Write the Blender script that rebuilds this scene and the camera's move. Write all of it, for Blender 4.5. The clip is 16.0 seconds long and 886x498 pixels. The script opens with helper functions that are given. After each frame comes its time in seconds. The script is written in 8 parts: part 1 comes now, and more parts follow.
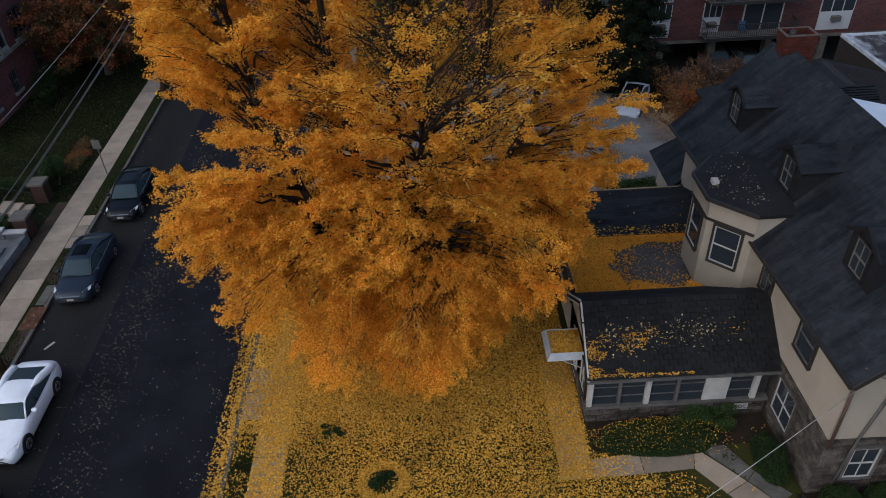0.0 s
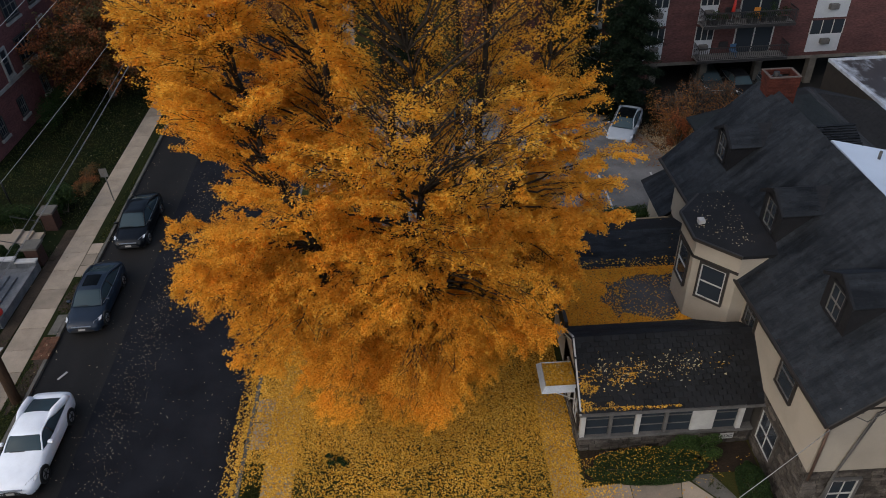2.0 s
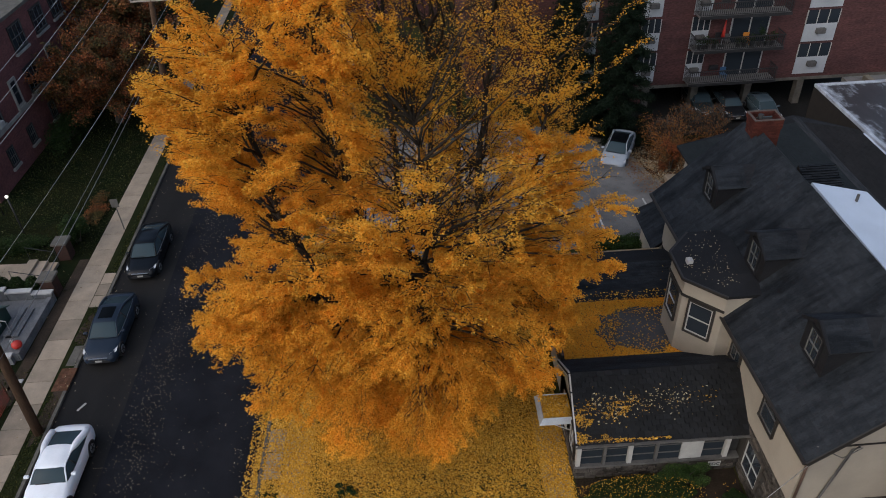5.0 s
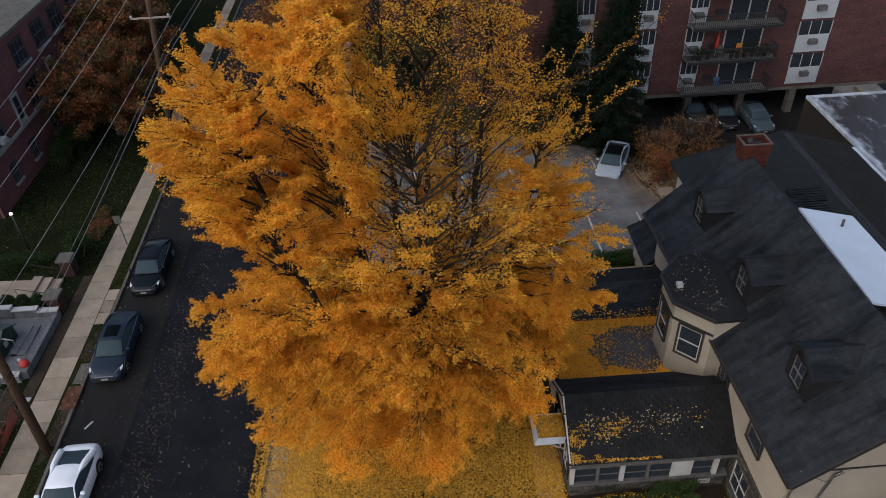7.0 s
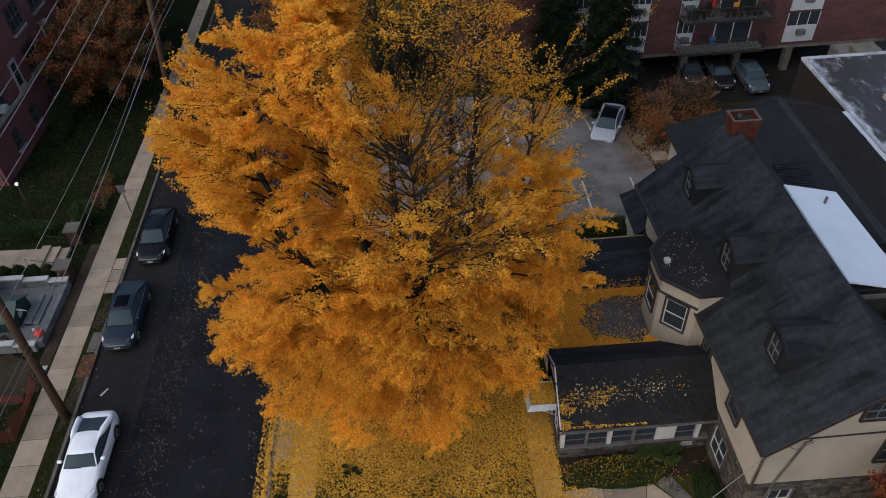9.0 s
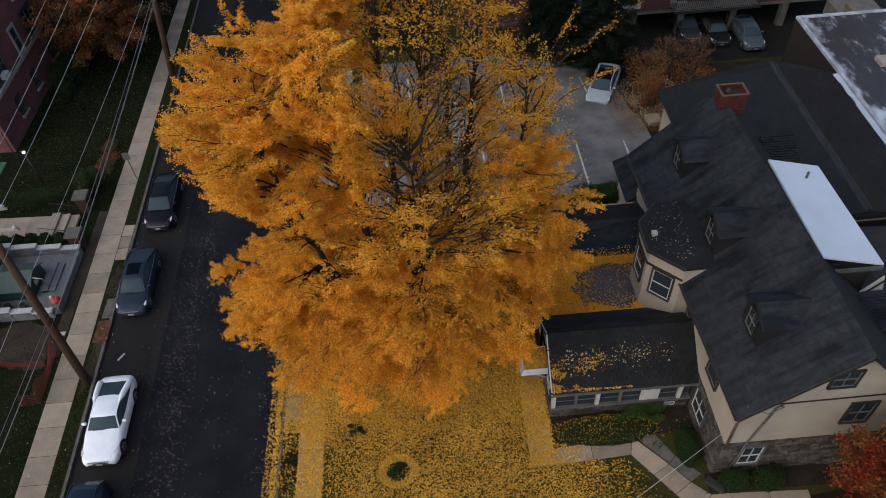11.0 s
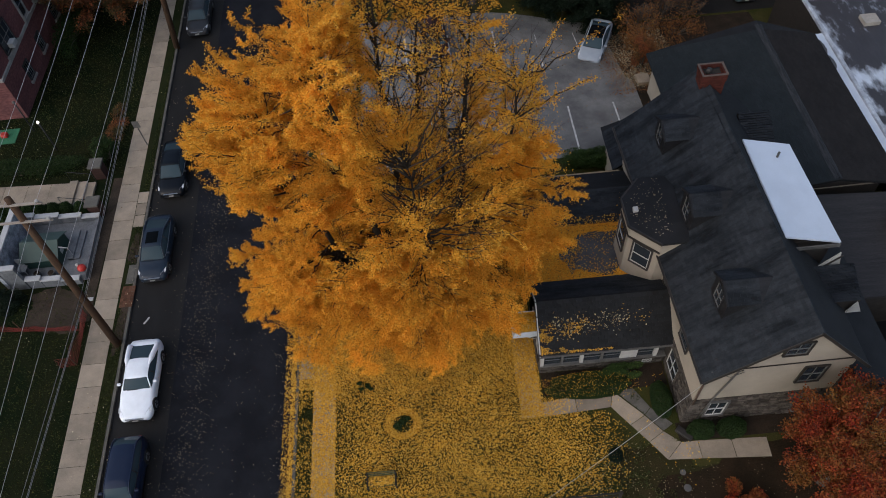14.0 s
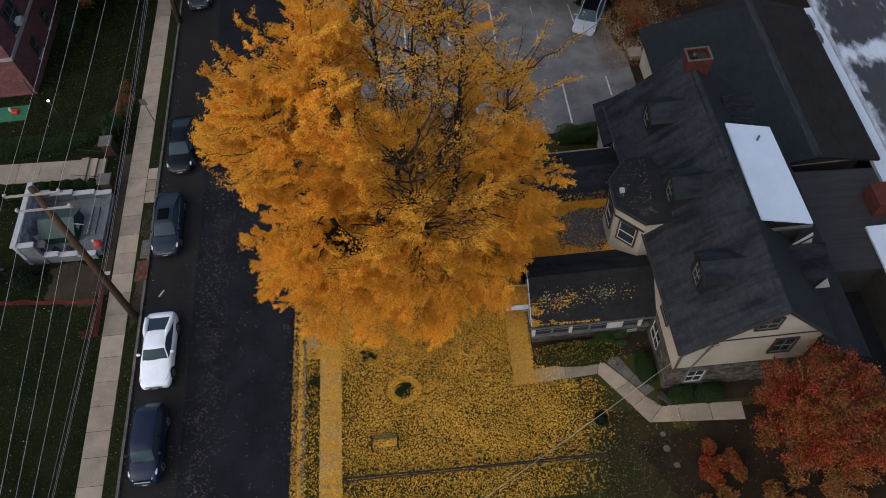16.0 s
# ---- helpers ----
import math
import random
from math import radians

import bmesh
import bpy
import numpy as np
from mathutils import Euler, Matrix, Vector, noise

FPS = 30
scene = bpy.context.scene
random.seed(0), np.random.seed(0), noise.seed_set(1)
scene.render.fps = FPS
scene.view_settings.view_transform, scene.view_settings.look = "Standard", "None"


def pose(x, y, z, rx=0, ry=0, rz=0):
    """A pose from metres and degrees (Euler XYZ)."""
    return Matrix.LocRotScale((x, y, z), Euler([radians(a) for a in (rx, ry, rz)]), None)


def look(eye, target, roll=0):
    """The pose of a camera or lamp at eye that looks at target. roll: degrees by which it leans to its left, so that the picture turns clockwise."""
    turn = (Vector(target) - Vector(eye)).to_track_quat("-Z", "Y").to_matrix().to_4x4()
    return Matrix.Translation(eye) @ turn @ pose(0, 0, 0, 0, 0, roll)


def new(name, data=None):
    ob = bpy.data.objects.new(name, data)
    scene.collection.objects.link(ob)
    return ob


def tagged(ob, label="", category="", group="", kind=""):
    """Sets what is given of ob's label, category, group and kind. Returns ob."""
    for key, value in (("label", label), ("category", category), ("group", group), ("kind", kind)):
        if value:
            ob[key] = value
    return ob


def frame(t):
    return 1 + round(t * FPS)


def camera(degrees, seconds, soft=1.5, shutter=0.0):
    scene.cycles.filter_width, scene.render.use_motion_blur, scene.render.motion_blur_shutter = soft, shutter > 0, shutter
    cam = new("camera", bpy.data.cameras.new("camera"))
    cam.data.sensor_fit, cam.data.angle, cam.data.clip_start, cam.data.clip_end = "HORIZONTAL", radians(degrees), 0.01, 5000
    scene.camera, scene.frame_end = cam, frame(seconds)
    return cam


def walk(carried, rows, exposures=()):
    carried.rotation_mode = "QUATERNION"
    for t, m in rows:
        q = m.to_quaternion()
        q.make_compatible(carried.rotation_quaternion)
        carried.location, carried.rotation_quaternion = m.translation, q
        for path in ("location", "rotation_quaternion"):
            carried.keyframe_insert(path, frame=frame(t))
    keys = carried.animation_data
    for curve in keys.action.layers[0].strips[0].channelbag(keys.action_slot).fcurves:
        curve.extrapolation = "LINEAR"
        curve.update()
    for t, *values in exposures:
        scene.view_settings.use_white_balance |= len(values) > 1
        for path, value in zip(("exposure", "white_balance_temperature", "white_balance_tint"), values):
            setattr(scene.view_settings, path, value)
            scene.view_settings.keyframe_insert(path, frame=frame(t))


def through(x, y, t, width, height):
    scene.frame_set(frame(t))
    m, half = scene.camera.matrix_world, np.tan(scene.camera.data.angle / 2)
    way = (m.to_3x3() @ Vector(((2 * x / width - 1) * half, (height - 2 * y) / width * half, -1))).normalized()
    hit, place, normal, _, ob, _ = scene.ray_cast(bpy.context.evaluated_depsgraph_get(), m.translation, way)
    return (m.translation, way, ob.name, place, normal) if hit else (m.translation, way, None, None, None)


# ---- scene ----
cam = camera(63.3, 16.0, 0.95)
PATH = [
    (0, (-0.524, 0.67, 22.035), (-0.494, 3.856, 19.615), -2.7),
    (0.5, (-0.489, 0.673, 22.474), (-0.455, 3.859, 20.056), -2.7),
    (1, (-0.484, 0.67, 23.005), (-0.446, 3.854, 20.585), -2.7),
    (1.5, (-0.457, 0.622, 23.489), (-0.417, 3.806, 21.067), -2.7),
    (2, (-0.465, 0.589, 23.979), (-0.425, 3.773, 21.557), -2.8),
    (2.5, (-0.514, 0.516, 24.386), (-0.468, 3.698, 21.962), -2.8),
    (3, (-0.562, 0.445, 24.81), (-0.512, 3.625, 22.384), -2.8),
    (3.5, (-0.577, 0.408, 25.244), (-0.525, 3.586, 22.814), -2.8),
    (4, (-0.636, 0.383, 25.635), (-0.582, 3.557, 23.203), -2.9),
    (6.5, (-0.569, 0.586, 27.58), (-0.501, 3.752, 25.138), -3.0),
    (7, (-0.513, 0.632, 28.031), (-0.445, 3.776, 25.559), -3.1),
    (7.5, (-0.421, 0.627, 28.469), (-0.355, 3.733, 25.949), -3.2),
    (8, (-0.382, 0.64, 28.894), (-0.32, 3.7, 26.32), -3.3),
    (8.5, (-0.365, 0.7, 29.461), (-0.307, 3.694, 26.809), -3.4),
    (9, (-0.338, 0.744, 30.021), (-0.286, 3.676, 27.303), -3.6),
    (11.5, (-0.138, 0.861, 33.023), (-0.11, 3.485, 30.005), -4.4),
    (12, (-0.093, 0.914, 33.759), (-0.069, 3.476, 30.687), -4.6),
    (12.5, (-0.04, 0.937, 34.369), (-0.02, 3.443, 31.251), -4.8),
    (13, (-0.001, 1.03, 35.063), (0.013, 3.474, 31.899), -5.0),
    (13.5, (0.016, 1.084, 35.76), (0.024, 3.474, 32.552), -5.1),
    (14, (0.123, 1.191, 36.465), (0.121, 3.521, 33.215), -5.5),
    (14.5, (0.181, 1.192, 37.16), (0.173, 3.464, 33.868), -5.7),
    (15, (0.212, 1.272, 37.89), (0.198, 3.484, 34.556), -5.9),
    (15.5, (0.357, 1.288, 38.566), (0.331, 3.44, 35.194), -6.2),
    (16, (0.497, 1.213, 39.205), (0.461, 3.311, 35.799), -6.6),
]
walk(cam, [(t, look(eye, target, roll)) for t, eye, target, roll in PATH],
     [(0, -0.06, 6000, 10), (0.5, 0.03, 6400, 10), (1.2, 0.07, 6600, 10), (2.0, 0.09, 6600, 10), (4.0, 0.10, 6500, 10), (16, 0.10, 6500, 10)])

# ---- light ----
world = bpy.data.worlds.new("overcast_sky")
scene.world = world
world.use_nodes = True
wn = world.node_tree.nodes
sky = wn.new("ShaderNodeTexSky")
sky.sky_type = 'NISHITA'
sky.sun_disc = False
sky.sun_elevation = radians(38)
sky.sun_rotation = radians(235)
sky.dust_density = 2.0
sky.air_density = 1.0
sky.ozone_density = 1.0
wn["Background"].inputs[1].default_value = 0.15
world.node_tree.links.new(sky.outputs[0], wn["Background"].inputs[0])
sun_data = bpy.data.lights.new("sun", 'SUN')
sun_data.energy = 1.5
sun_data.angle = radians(110)
sun_data.color = (1.0, 0.965, 0.91)
sun_ob = new("sun", sun_data)
sun_ob.matrix_world = look((-30, -22, 40), (0, 20, 0))

# ---- materials ----
def M(name, c1, c2=None, rough=0.8, scale=1.5, bump=0.15, bscale=30.0, metal=0.0, spec=0.4, fine=0.25, vary=0.0, island=False, glow=0.0, coat=0.0, stretch=None, ramp=(0.36, 0.66)):
    """Two-scale procedural surface: broad patches from c1 to c2, a fine grain, and relief."""
    m = bpy.data.materials.new(name)
    m.use_nodes = True
    nt = m.node_tree
    bs = nt.nodes["Principled BSDF"]
    c2 = c2 or tuple(v * 0.7 for v in c1)
    tc = nt.nodes.new("ShaderNodeTexCoord")
    vec = tc.outputs["Object"]
    if stretch:
        mp = nt.nodes.new("ShaderNodeMapping")
        mp.inputs["Scale"].default_value = stretch
        nt.links.new(vec, mp.inputs[0])
        vec = mp.outputs[0]
    n1 = nt.nodes.new("ShaderNodeTexNoise")
    n1.inputs["Scale"].default_value = scale
    n1.inputs["Detail"].default_value = 6
    n1.inputs["Roughness"].default_value = 0.62
    nt.links.new(vec, n1.inputs["Vector"])
    rp = nt.nodes.new("ShaderNodeValToRGB")
    rp.color_ramp.elements[0].position, rp.color_ramp.elements[1].position = ramp
    rp.color_ramp.elements[0].color = (*c1, 1)
    rp.color_ramp.elements[1].color = (*c2, 1)
    nt.links.new(n1.outputs[0], rp.inputs[0])
    n2 = nt.nodes.new("ShaderNodeTexNoise")
    n2.inputs["Scale"].default_value = bscale
    n2.inputs["Detail"].default_value = 4
    nt.links.new(vec, n2.inputs["Vector"])
    mr = nt.nodes.new("ShaderNodeMapRange")
    mr.inputs["From Min"].default_value, mr.inputs["From Max"].default_value = 0.25, 0.75
    mr.inputs["To Min"].default_value, mr.inputs["To Max"].default_value = 1 - fine, 1 + fine
    nt.links.new(n2.outputs[0], mr.inputs[0])
    value = mr.outputs[0]
    if vary:
        if island:
            src = nt.nodes.new("ShaderNodeNewGeometry").outputs["Random Per Island"]
        else:
            src = nt.nodes.new("ShaderNodeObjectInfo").outputs["Random"]
        m2 = nt.nodes.new("ShaderNodeMapRange")
        m2.inputs["To Min"].default_value, m2.inputs["To Max"].default_value = 1 - vary, 1 + vary
        nt.links.new(src, m2.inputs[0])
        mu = nt.nodes.new("ShaderNodeMath")
        mu.operation = 'MULTIPLY'
        nt.links.new(value, mu.inputs[0])
        nt.links.new(m2.outputs[0], mu.inputs[1])
        value = mu.outputs[0]
    hs = nt.nodes.new("ShaderNodeHueSaturation")
    nt.links.new(value, hs.inputs["Value"])
    nt.links.new(rp.outputs[0], hs.inputs["Color"])
    nt.links.new(hs.outputs[0], bs.inputs["Base Color"])
    bs.inputs["Roughness"].default_value = rough
    bs.inputs["Metallic"].default_value = metal
    bs.inputs["Specular IOR Level"].default_value = spec
    bs.inputs["Coat Weight"].default_value = coat
    bs.inputs["Coat Roughness"].default_value = 0.08
    if bump:
        bp = nt.nodes.new("ShaderNodeBump")
        bp.inputs["Strength"].default_value = bump
        bp.inputs["Distance"].default_value = 0.03
        nt.links.new(n2.outputs[0], bp.inputs["Height"])
        nt.links.new(bp.outputs[0], bs.inputs["Normal"])
    if glow:
        bs.inputs["Emission Color"].default_value = (*c1, 1)
        bs.inputs["Emission Strength"].default_value = glow
    return m


def leaf_material(name, stops, through=0.35, rough=0.6, stops2=None, patch=0.35):
    """Leaves: one colour a leaf from the stops, part of the light going through; stops2 takes over in broad patches."""
    m = bpy.data.materials.new(name)
    m.use_nodes = True
    nt = m.node_tree
    bs = nt.nodes["Principled BSDF"]
    out = nt.nodes["Material Output"]
    geo = nt.nodes.new("ShaderNodeNewGeometry")
    rp = nt.nodes.new("ShaderNodeValToRGB")
    el = rp.color_ramp.elements
    while len(el) < len(stops):
        el.new(0.5)
    for e, (p, c) in zip(el, stops):
        e.position, e.color = p, (*c, 1)
    nt.links.new(geo.outputs["Random Per Island"], rp.inputs[0])
    tc = nt.nodes.new("ShaderNodeTexCoord")
    n1 = nt.nodes.new("ShaderNodeTexNoise")
    n1.inputs["Scale"].default_value = 0.45
    n1.inputs["Detail"].default_value = 3
    nt.links.new(tc.outputs["Object"], n1.inputs["Vector"])
    mr = nt.nodes.new("ShaderNodeMapRange")
    mr.inputs["From Min"].default_value, mr.inputs["From Max"].default_value = 0.3, 0.7
    mr.inputs["To Min"].default_value, mr.inputs["To Max"].default_value = 0.84, 1.14
    nt.links.new(n1.outputs[0], mr.inputs[0])
    colour = rp.outputs[0]
    if stops2:
        rp2 = nt.nodes.new("ShaderNodeValToRGB")
        e2 = rp2.color_ramp.elements
        while len(e2) < len(stops2):
            e2.new(0.5)
        for e, (p, c) in zip(e2, stops2):
            e.position, e.color = p, (*c, 1)
        nt.links.new(geo.outputs["Random Per Island"], rp2.inputs[0])
        n2 = nt.nodes.new("ShaderNodeTexNoise")
        n2.inputs["Scale"].default_value = patch
        n2.inputs["Detail"].default_value = 4
        nt.links.new(tc.outputs["Object"], n2.inputs["Vector"])
        m2 = nt.nodes.new("ShaderNodeMapRange")
        m2.inputs["From Min"].default_value, m2.inputs["From Max"].default_value = 0.40, 0.60
        nt.links.new(n2.outputs[0], m2.inputs[0])
        mc = nt.nodes.new("ShaderNodeMix")
        mc.data_type = 'RGBA'
        nt.links.new(m2.outputs[0], mc.inputs[0])
        nt.links.new(colour, mc.inputs[6])
        nt.links.new(rp2.outputs[0], mc.inputs[7])
        colour = mc.outputs[2]
    hs = nt.nodes.new("ShaderNodeHueSaturation")
    nt.links.new(mr.outputs[0], hs.inputs["Value"])
    nt.links.new(colour, hs.inputs["Color"])
    nt.links.new(hs.outputs[0], bs.inputs["Base Color"])
    bs.inputs["Roughness"].default_value = rough
    bs.inputs["Specular IOR Level"].default_value = 0.10
    tr = nt.nodes.new("ShaderNodeBsdfTranslucent")
    nt.links.new(hs.outputs[0], tr.inputs[0])
    mx = nt.nodes.new("ShaderNodeMixShader")
    mx.inputs[0].default_value = through
    nt.links.new(bs.outputs[0], mx.inputs[1])
    nt.links.new(tr.outputs[0], mx.inputs[2])
    nt.links.new(mx.outputs[0], out.inputs[0])
    return m


def glass_material(name, tint=(0.012, 0.015, 0.019), rough=0.06, spec=0.15):
    m = bpy.data.materials.new(name)
    m.use_nodes = True
    bs = m.node_tree.nodes["Principled BSDF"]
    bs.inputs["Base Color"].default_value = (*tint, 1)
    bs.inputs["Roughness"].default_value = rough
    bs.inputs["Specular IOR Level"].default_value = spec
    return m


ASPHALT = M("asphalt", (0.008923, 0.009392, 0.01215), (0.01575, 0.01657, 0.02066), 0.7, 0.5, 0.25, 60, spec=0.07, fine=0.3)
LANE = M("worn_asphalt", (0.009888, 0.009208, 0.008984), (0.01527, 0.01438, 0.01393), 0.75, 0.7, 0.25, 50, spec=0.2, fine=0.3, stretch=(1, 0.35, 1))
ASPHALT_OLD = M("old_asphalt", (0.185, 0.178, 0.170), (0.088, 0.086, 0.084), 0.65, 0.42, 0.2, 24, spec=0.25, fine=0.28)
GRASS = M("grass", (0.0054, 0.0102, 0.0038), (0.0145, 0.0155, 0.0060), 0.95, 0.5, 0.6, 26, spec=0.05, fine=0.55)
LAWN = M("lawn_grass", (0.0300, 0.0345, 0.0095), (0.0500, 0.0440, 0.0150), 0.95, 0.9, 0.6, 22, spec=0.05, fine=0.5)
EARTH = M("earth", (0.0351, 0.02496, 0.01794), (0.02028, 0.01638, 0.01248), 0.95, 0.8, 0.5, 20, spec=0.05, fine=0.4)
SOIL = M("brown_soil", (0.055, 0.041, 0.031), (0.034, 0.027, 0.021), 0.95, 0.9, 0.5, 18, spec=0.05, fine=0.45)
CONCRETE = M("concrete", (0.3167, 0.2557, 0.1949), (0.2224, 0.1846, 0.1426), 0.88, 0.9, 0.15, 35, spec=0.2, fine=0.16, vary=0.20)
KERB = M("kerb_concrete", (0.125, 0.116, 0.102), (0.076, 0.072, 0.064), 0.88, 1.5, 0.2, 30, spec=0.2, fine=0.2)
STUCCO = M("cream_stucco", (0.337, 0.2957, 0.2422), (0.2743, 0.242, 0.2013), 0.92, 0.55, 0.15, 45, spec=0.1, fine=0.08)
WHITE = M("white_paint", (0.414, 0.4057, 0.3892), (0.3312, 0.3229, 0.3105), 0.6, 2.0, 0.08, 30, spec=0.3, fine=0.08)
DARKTRIM = M("dark_trim", (0.018, 0.0156, 0.0144), (0.027, 0.0228, 0.0198), 0.6, 3, 0.1, 30, fine=0.2)
GREYTRIM = M("grey_trim", (0.11, 0.105, 0.10), (0.07, 0.068, 0.066), 0.7, 2, 0.1, 30, spec=0.25, fine=0.2)
SHINGLE = M("slate_grey_shingle", (0.0070, 0.0086, 0.0112), (0.0235, 0.0270, 0.0322), 0.75, 0.8, 0.35, 34, spec=0.15, fine=0.3, vary=0.18, island=True, stretch=(0.45, 2.0, 0.45), ramp=(0.36, 0.56))
SHINGLE_OB = M("porch_shingle", (0.0038, 0.0042, 0.0050), (0.0100, 0.0104, 0.0120), 0.72, 1.0, 0.35, 40, spec=0.3, fine=0.3, vary=0.55)
ROOFBED = M("roof_felt", (0.007312, 0.007768, 0.009139), (0.0128, 0.01326, 0.01554), 0.8, 0.8, 0.3, 30, spec=0.25, fine=0.25)
BIGROOF = M("dark_green_grey_shingle", (0.009946, 0.01351, 0.01504), (0.01591, 0.01975, 0.02179), 0.8, 0.5, 0.3, 35, spec=0.25, fine=0.2, vary=0.12, island=True)
WHITEROOF = M("white_membrane", (0.54, 0.5999, 0.6918), (0.4859, 0.5419, 0.628), 0.6, 0.5, 0.06, 20, spec=0.3, fine=0.04)
STONE = M("field_stone", (0.0425, 0.0357, 0.0306), (0.08925, 0.0782, 0.068), 0.92, 2.5, 0.5, 18, spec=0.15, fine=0.3, vary=0.45)
MORTAR = M("mortar", (0.050, 0.046, 0.042), (0.035, 0.033, 0.030), 0.95, 2.0, 0.3, 30, spec=0.1, fine=0.2)
BRICKWALL = M("brick_wall", (0.098, 0.045, 0.043), (0.062, 0.032, 0.032), 0.92, 0.5, 0.3, 4, spec=0.1, fine=0.42, stretch=(1, 1, 3))
BLOCKBRICK = M("maroon_brick_wall", (0.165, 0.068, 0.065), (0.112, 0.050, 0.051), 0.92, 0.5, 0.3, 4, spec=0.1, fine=0.42, stretch=(1, 1, 3))
CHIMBRICK = M("chimney_brick", (0.082, 0.025, 0.018), (0.052, 0.018, 0.014), 0.92, 2, 0.3, 25, spec=0.1, fine=0.25, vary=0.22)


def stain_material(name, white, dark, x_edge, y_band):
    """Old membrane: a white strip along one edge and a band across it, with ragged borders; dark, stained and wet elsewhere."""
    m = bpy.data.materials.new(name)
    m.use_nodes = True
    nt = m.node_tree
    bs = nt.nodes["Principled BSDF"]

    def math_node(op, a, b=None, c=None):
        q = nt.nodes.new("ShaderNodeMath")
        q.operation = op
        for i, v in enumerate((a, b, c)):
            if isinstance(v, (int, float)):
                q.inputs[i].default_value = v
            elif v is not None:
                nt.links.new(v, q.inputs[i])
        return q.outputs[0]

    def grain(scale, stretch):
        mp = nt.nodes.new("ShaderNodeMapping")
        mp.inputs["Scale"].default_value = stretch
        nt.links.new(tc.outputs["Object"], mp.inputs[0])
        n = nt.nodes.new("ShaderNodeTexNoise")
        n.inputs["Scale"].default_value = scale
        n.inputs["Detail"].default_value = 7
        n.inputs["Roughness"].default_value = 0.65
        nt.links.new(mp.outputs[0], n.inputs["Vector"])
        return math_node('SUBTRACT', n.outputs[0], 0.5)
    tc = nt.nodes.new("ShaderNodeTexCoord")
    sx = nt.nodes.new("ShaderNodeSeparateXYZ")
    nt.links.new(tc.outputs["Object"], sx.inputs[0])
    broad = grain(0.35, (1, 0.6, 1))
    streak = grain(1.2, (1.4, 0.5, 1))
    edge = math_node('SUBTRACT', x_edge, sx.outputs[0])
    band = math_node('SUBTRACT', 0.9, math_node('ABSOLUTE', math_node('SUBTRACT', sx.outputs[1], y_band)))
    base = math_node('MAXIMUM', math_node('MAXIMUM', edge, band), -0.75)
    f = math_node('ADD', base, math_node('ADD', math_node('MULTIPLY', broad, 4.2), math_node('MULTIPLY', streak, 3.4)))
    mr = nt.nodes.new("ShaderNodeMapRange")
    mr.inputs["From Min"].default_value, mr.inputs["From Max"].default_value = -0.5, 0.6
    nt.links.new(f, mr.inputs[0])
    mc = nt.nodes.new("ShaderNodeMix")
    mc.data_type = 'RGBA'
    mc.inputs[6].default_value = (*dark, 1)
    mc.inputs[7].default_value = (*white, 1)
    nt.links.new(mr.outputs[0], mc.inputs[0])
    hs = nt.nodes.new("ShaderNodeHueSaturation")
    nt.links.new(math_node('ADD', 1.0, math_node('MULTIPLY', streak, 0.9)), hs.inputs["Value"])
    nt.links.new(mc.outputs[2], hs.inputs["Color"])
    nt.links.new(hs.outputs[0], bs.inputs["Base Color"])
    bs.inputs["Roughness"].default_value = 0.5
    bs.inputs["Specular IOR Level"].default_value = 0.3
    return m


PANE = glass_material("window_glass", (0.024, 0.030, 0.038), 0.05, 0.35)
# Teal base colour is lightened in place of sky reflected by the windows.
CARGLASS = glass_material("car_glass", (0.036, 0.056, 0.068), 0.08, 0.08)
SUNGLASS = glass_material("black_roof_glass", (0.004, 0.005, 0.006), 0.12, 0.04)
BARK = M("bark", (0.09886, 0.07986, 0.06465), (0.05704, 0.04754, 0.03993), 0.95, 3, 0.8, 22, fine=0.35, stretch=(1, 1, 0.25))
POLEWOOD = M("pole_wood", (0.0936, 0.05616, 0.036), (0.0612, 0.03816, 0.02592), 0.9, 2, 0.4, 20, spec=0.1, fine=0.3, stretch=(4, 4, 0.5))
WIRE = M("wire", (0.4125, 0.4125, 0.42), (0.3375, 0.3375, 0.345), 0.5, 3, 0, 10)
BLACKMETAL = M("black_metal", (0.014, 0.014, 0.016), (0.024, 0.024, 0.026), 0.5, 3, 0.05, 30)
RUBBER = M("rubber", (0.012, 0.012, 0.012), (0.020, 0.020, 0.020), 0.85, 4, 0.1, 40)
ALLOY = M("alloy", (0.42, 0.43, 0.45), (0.34, 0.35, 0.36), 0.35, 4, 0, 30, metal=0.8, fine=0.08)
LAMPGLASS = M("headlamp_glass", (0.55, 0.57, 0.60), (0.42, 0.44, 0.47), 0.15, 8, 0, 30, spec=0.8)
TAIL = M("tail_lamp_red", (0.30, 0.012, 0.012), (0.22, 0.01, 0.01), 0.2, 8, 0, 30)
PLASTIC = M("black_plastic", (0.016, 0.016, 0.018), (0.022, 0.022, 0.024), 0.5, 4, 0.05, 40)
GINKGO = leaf_material("ginkgo_leaf", [(0.0, (0.68, 0.282, 0.028)), (0.35, (0.83, 0.395, 0.040)), (0.75, (0.88, 0.475, 0.056)), (1.0, (0.84, 0.52, 0.09))], 0.55, stops2=[(0.0, (0.71, 0.328, 0.034)), (0.4, (0.86, 0.452, 0.052)), (0.8, (0.90, 0.535, 0.076)), (1.0, (0.86, 0.575, 0.115))], patch=0.22)
HEDGE = leaf_material("hedge_leaf", [(0.0, (0.020, 0.040, 0.012)), (0.6, (0.040, 0.072, 0.018)), (1.0, (0.070, 0.105, 0.028))], 0.2)
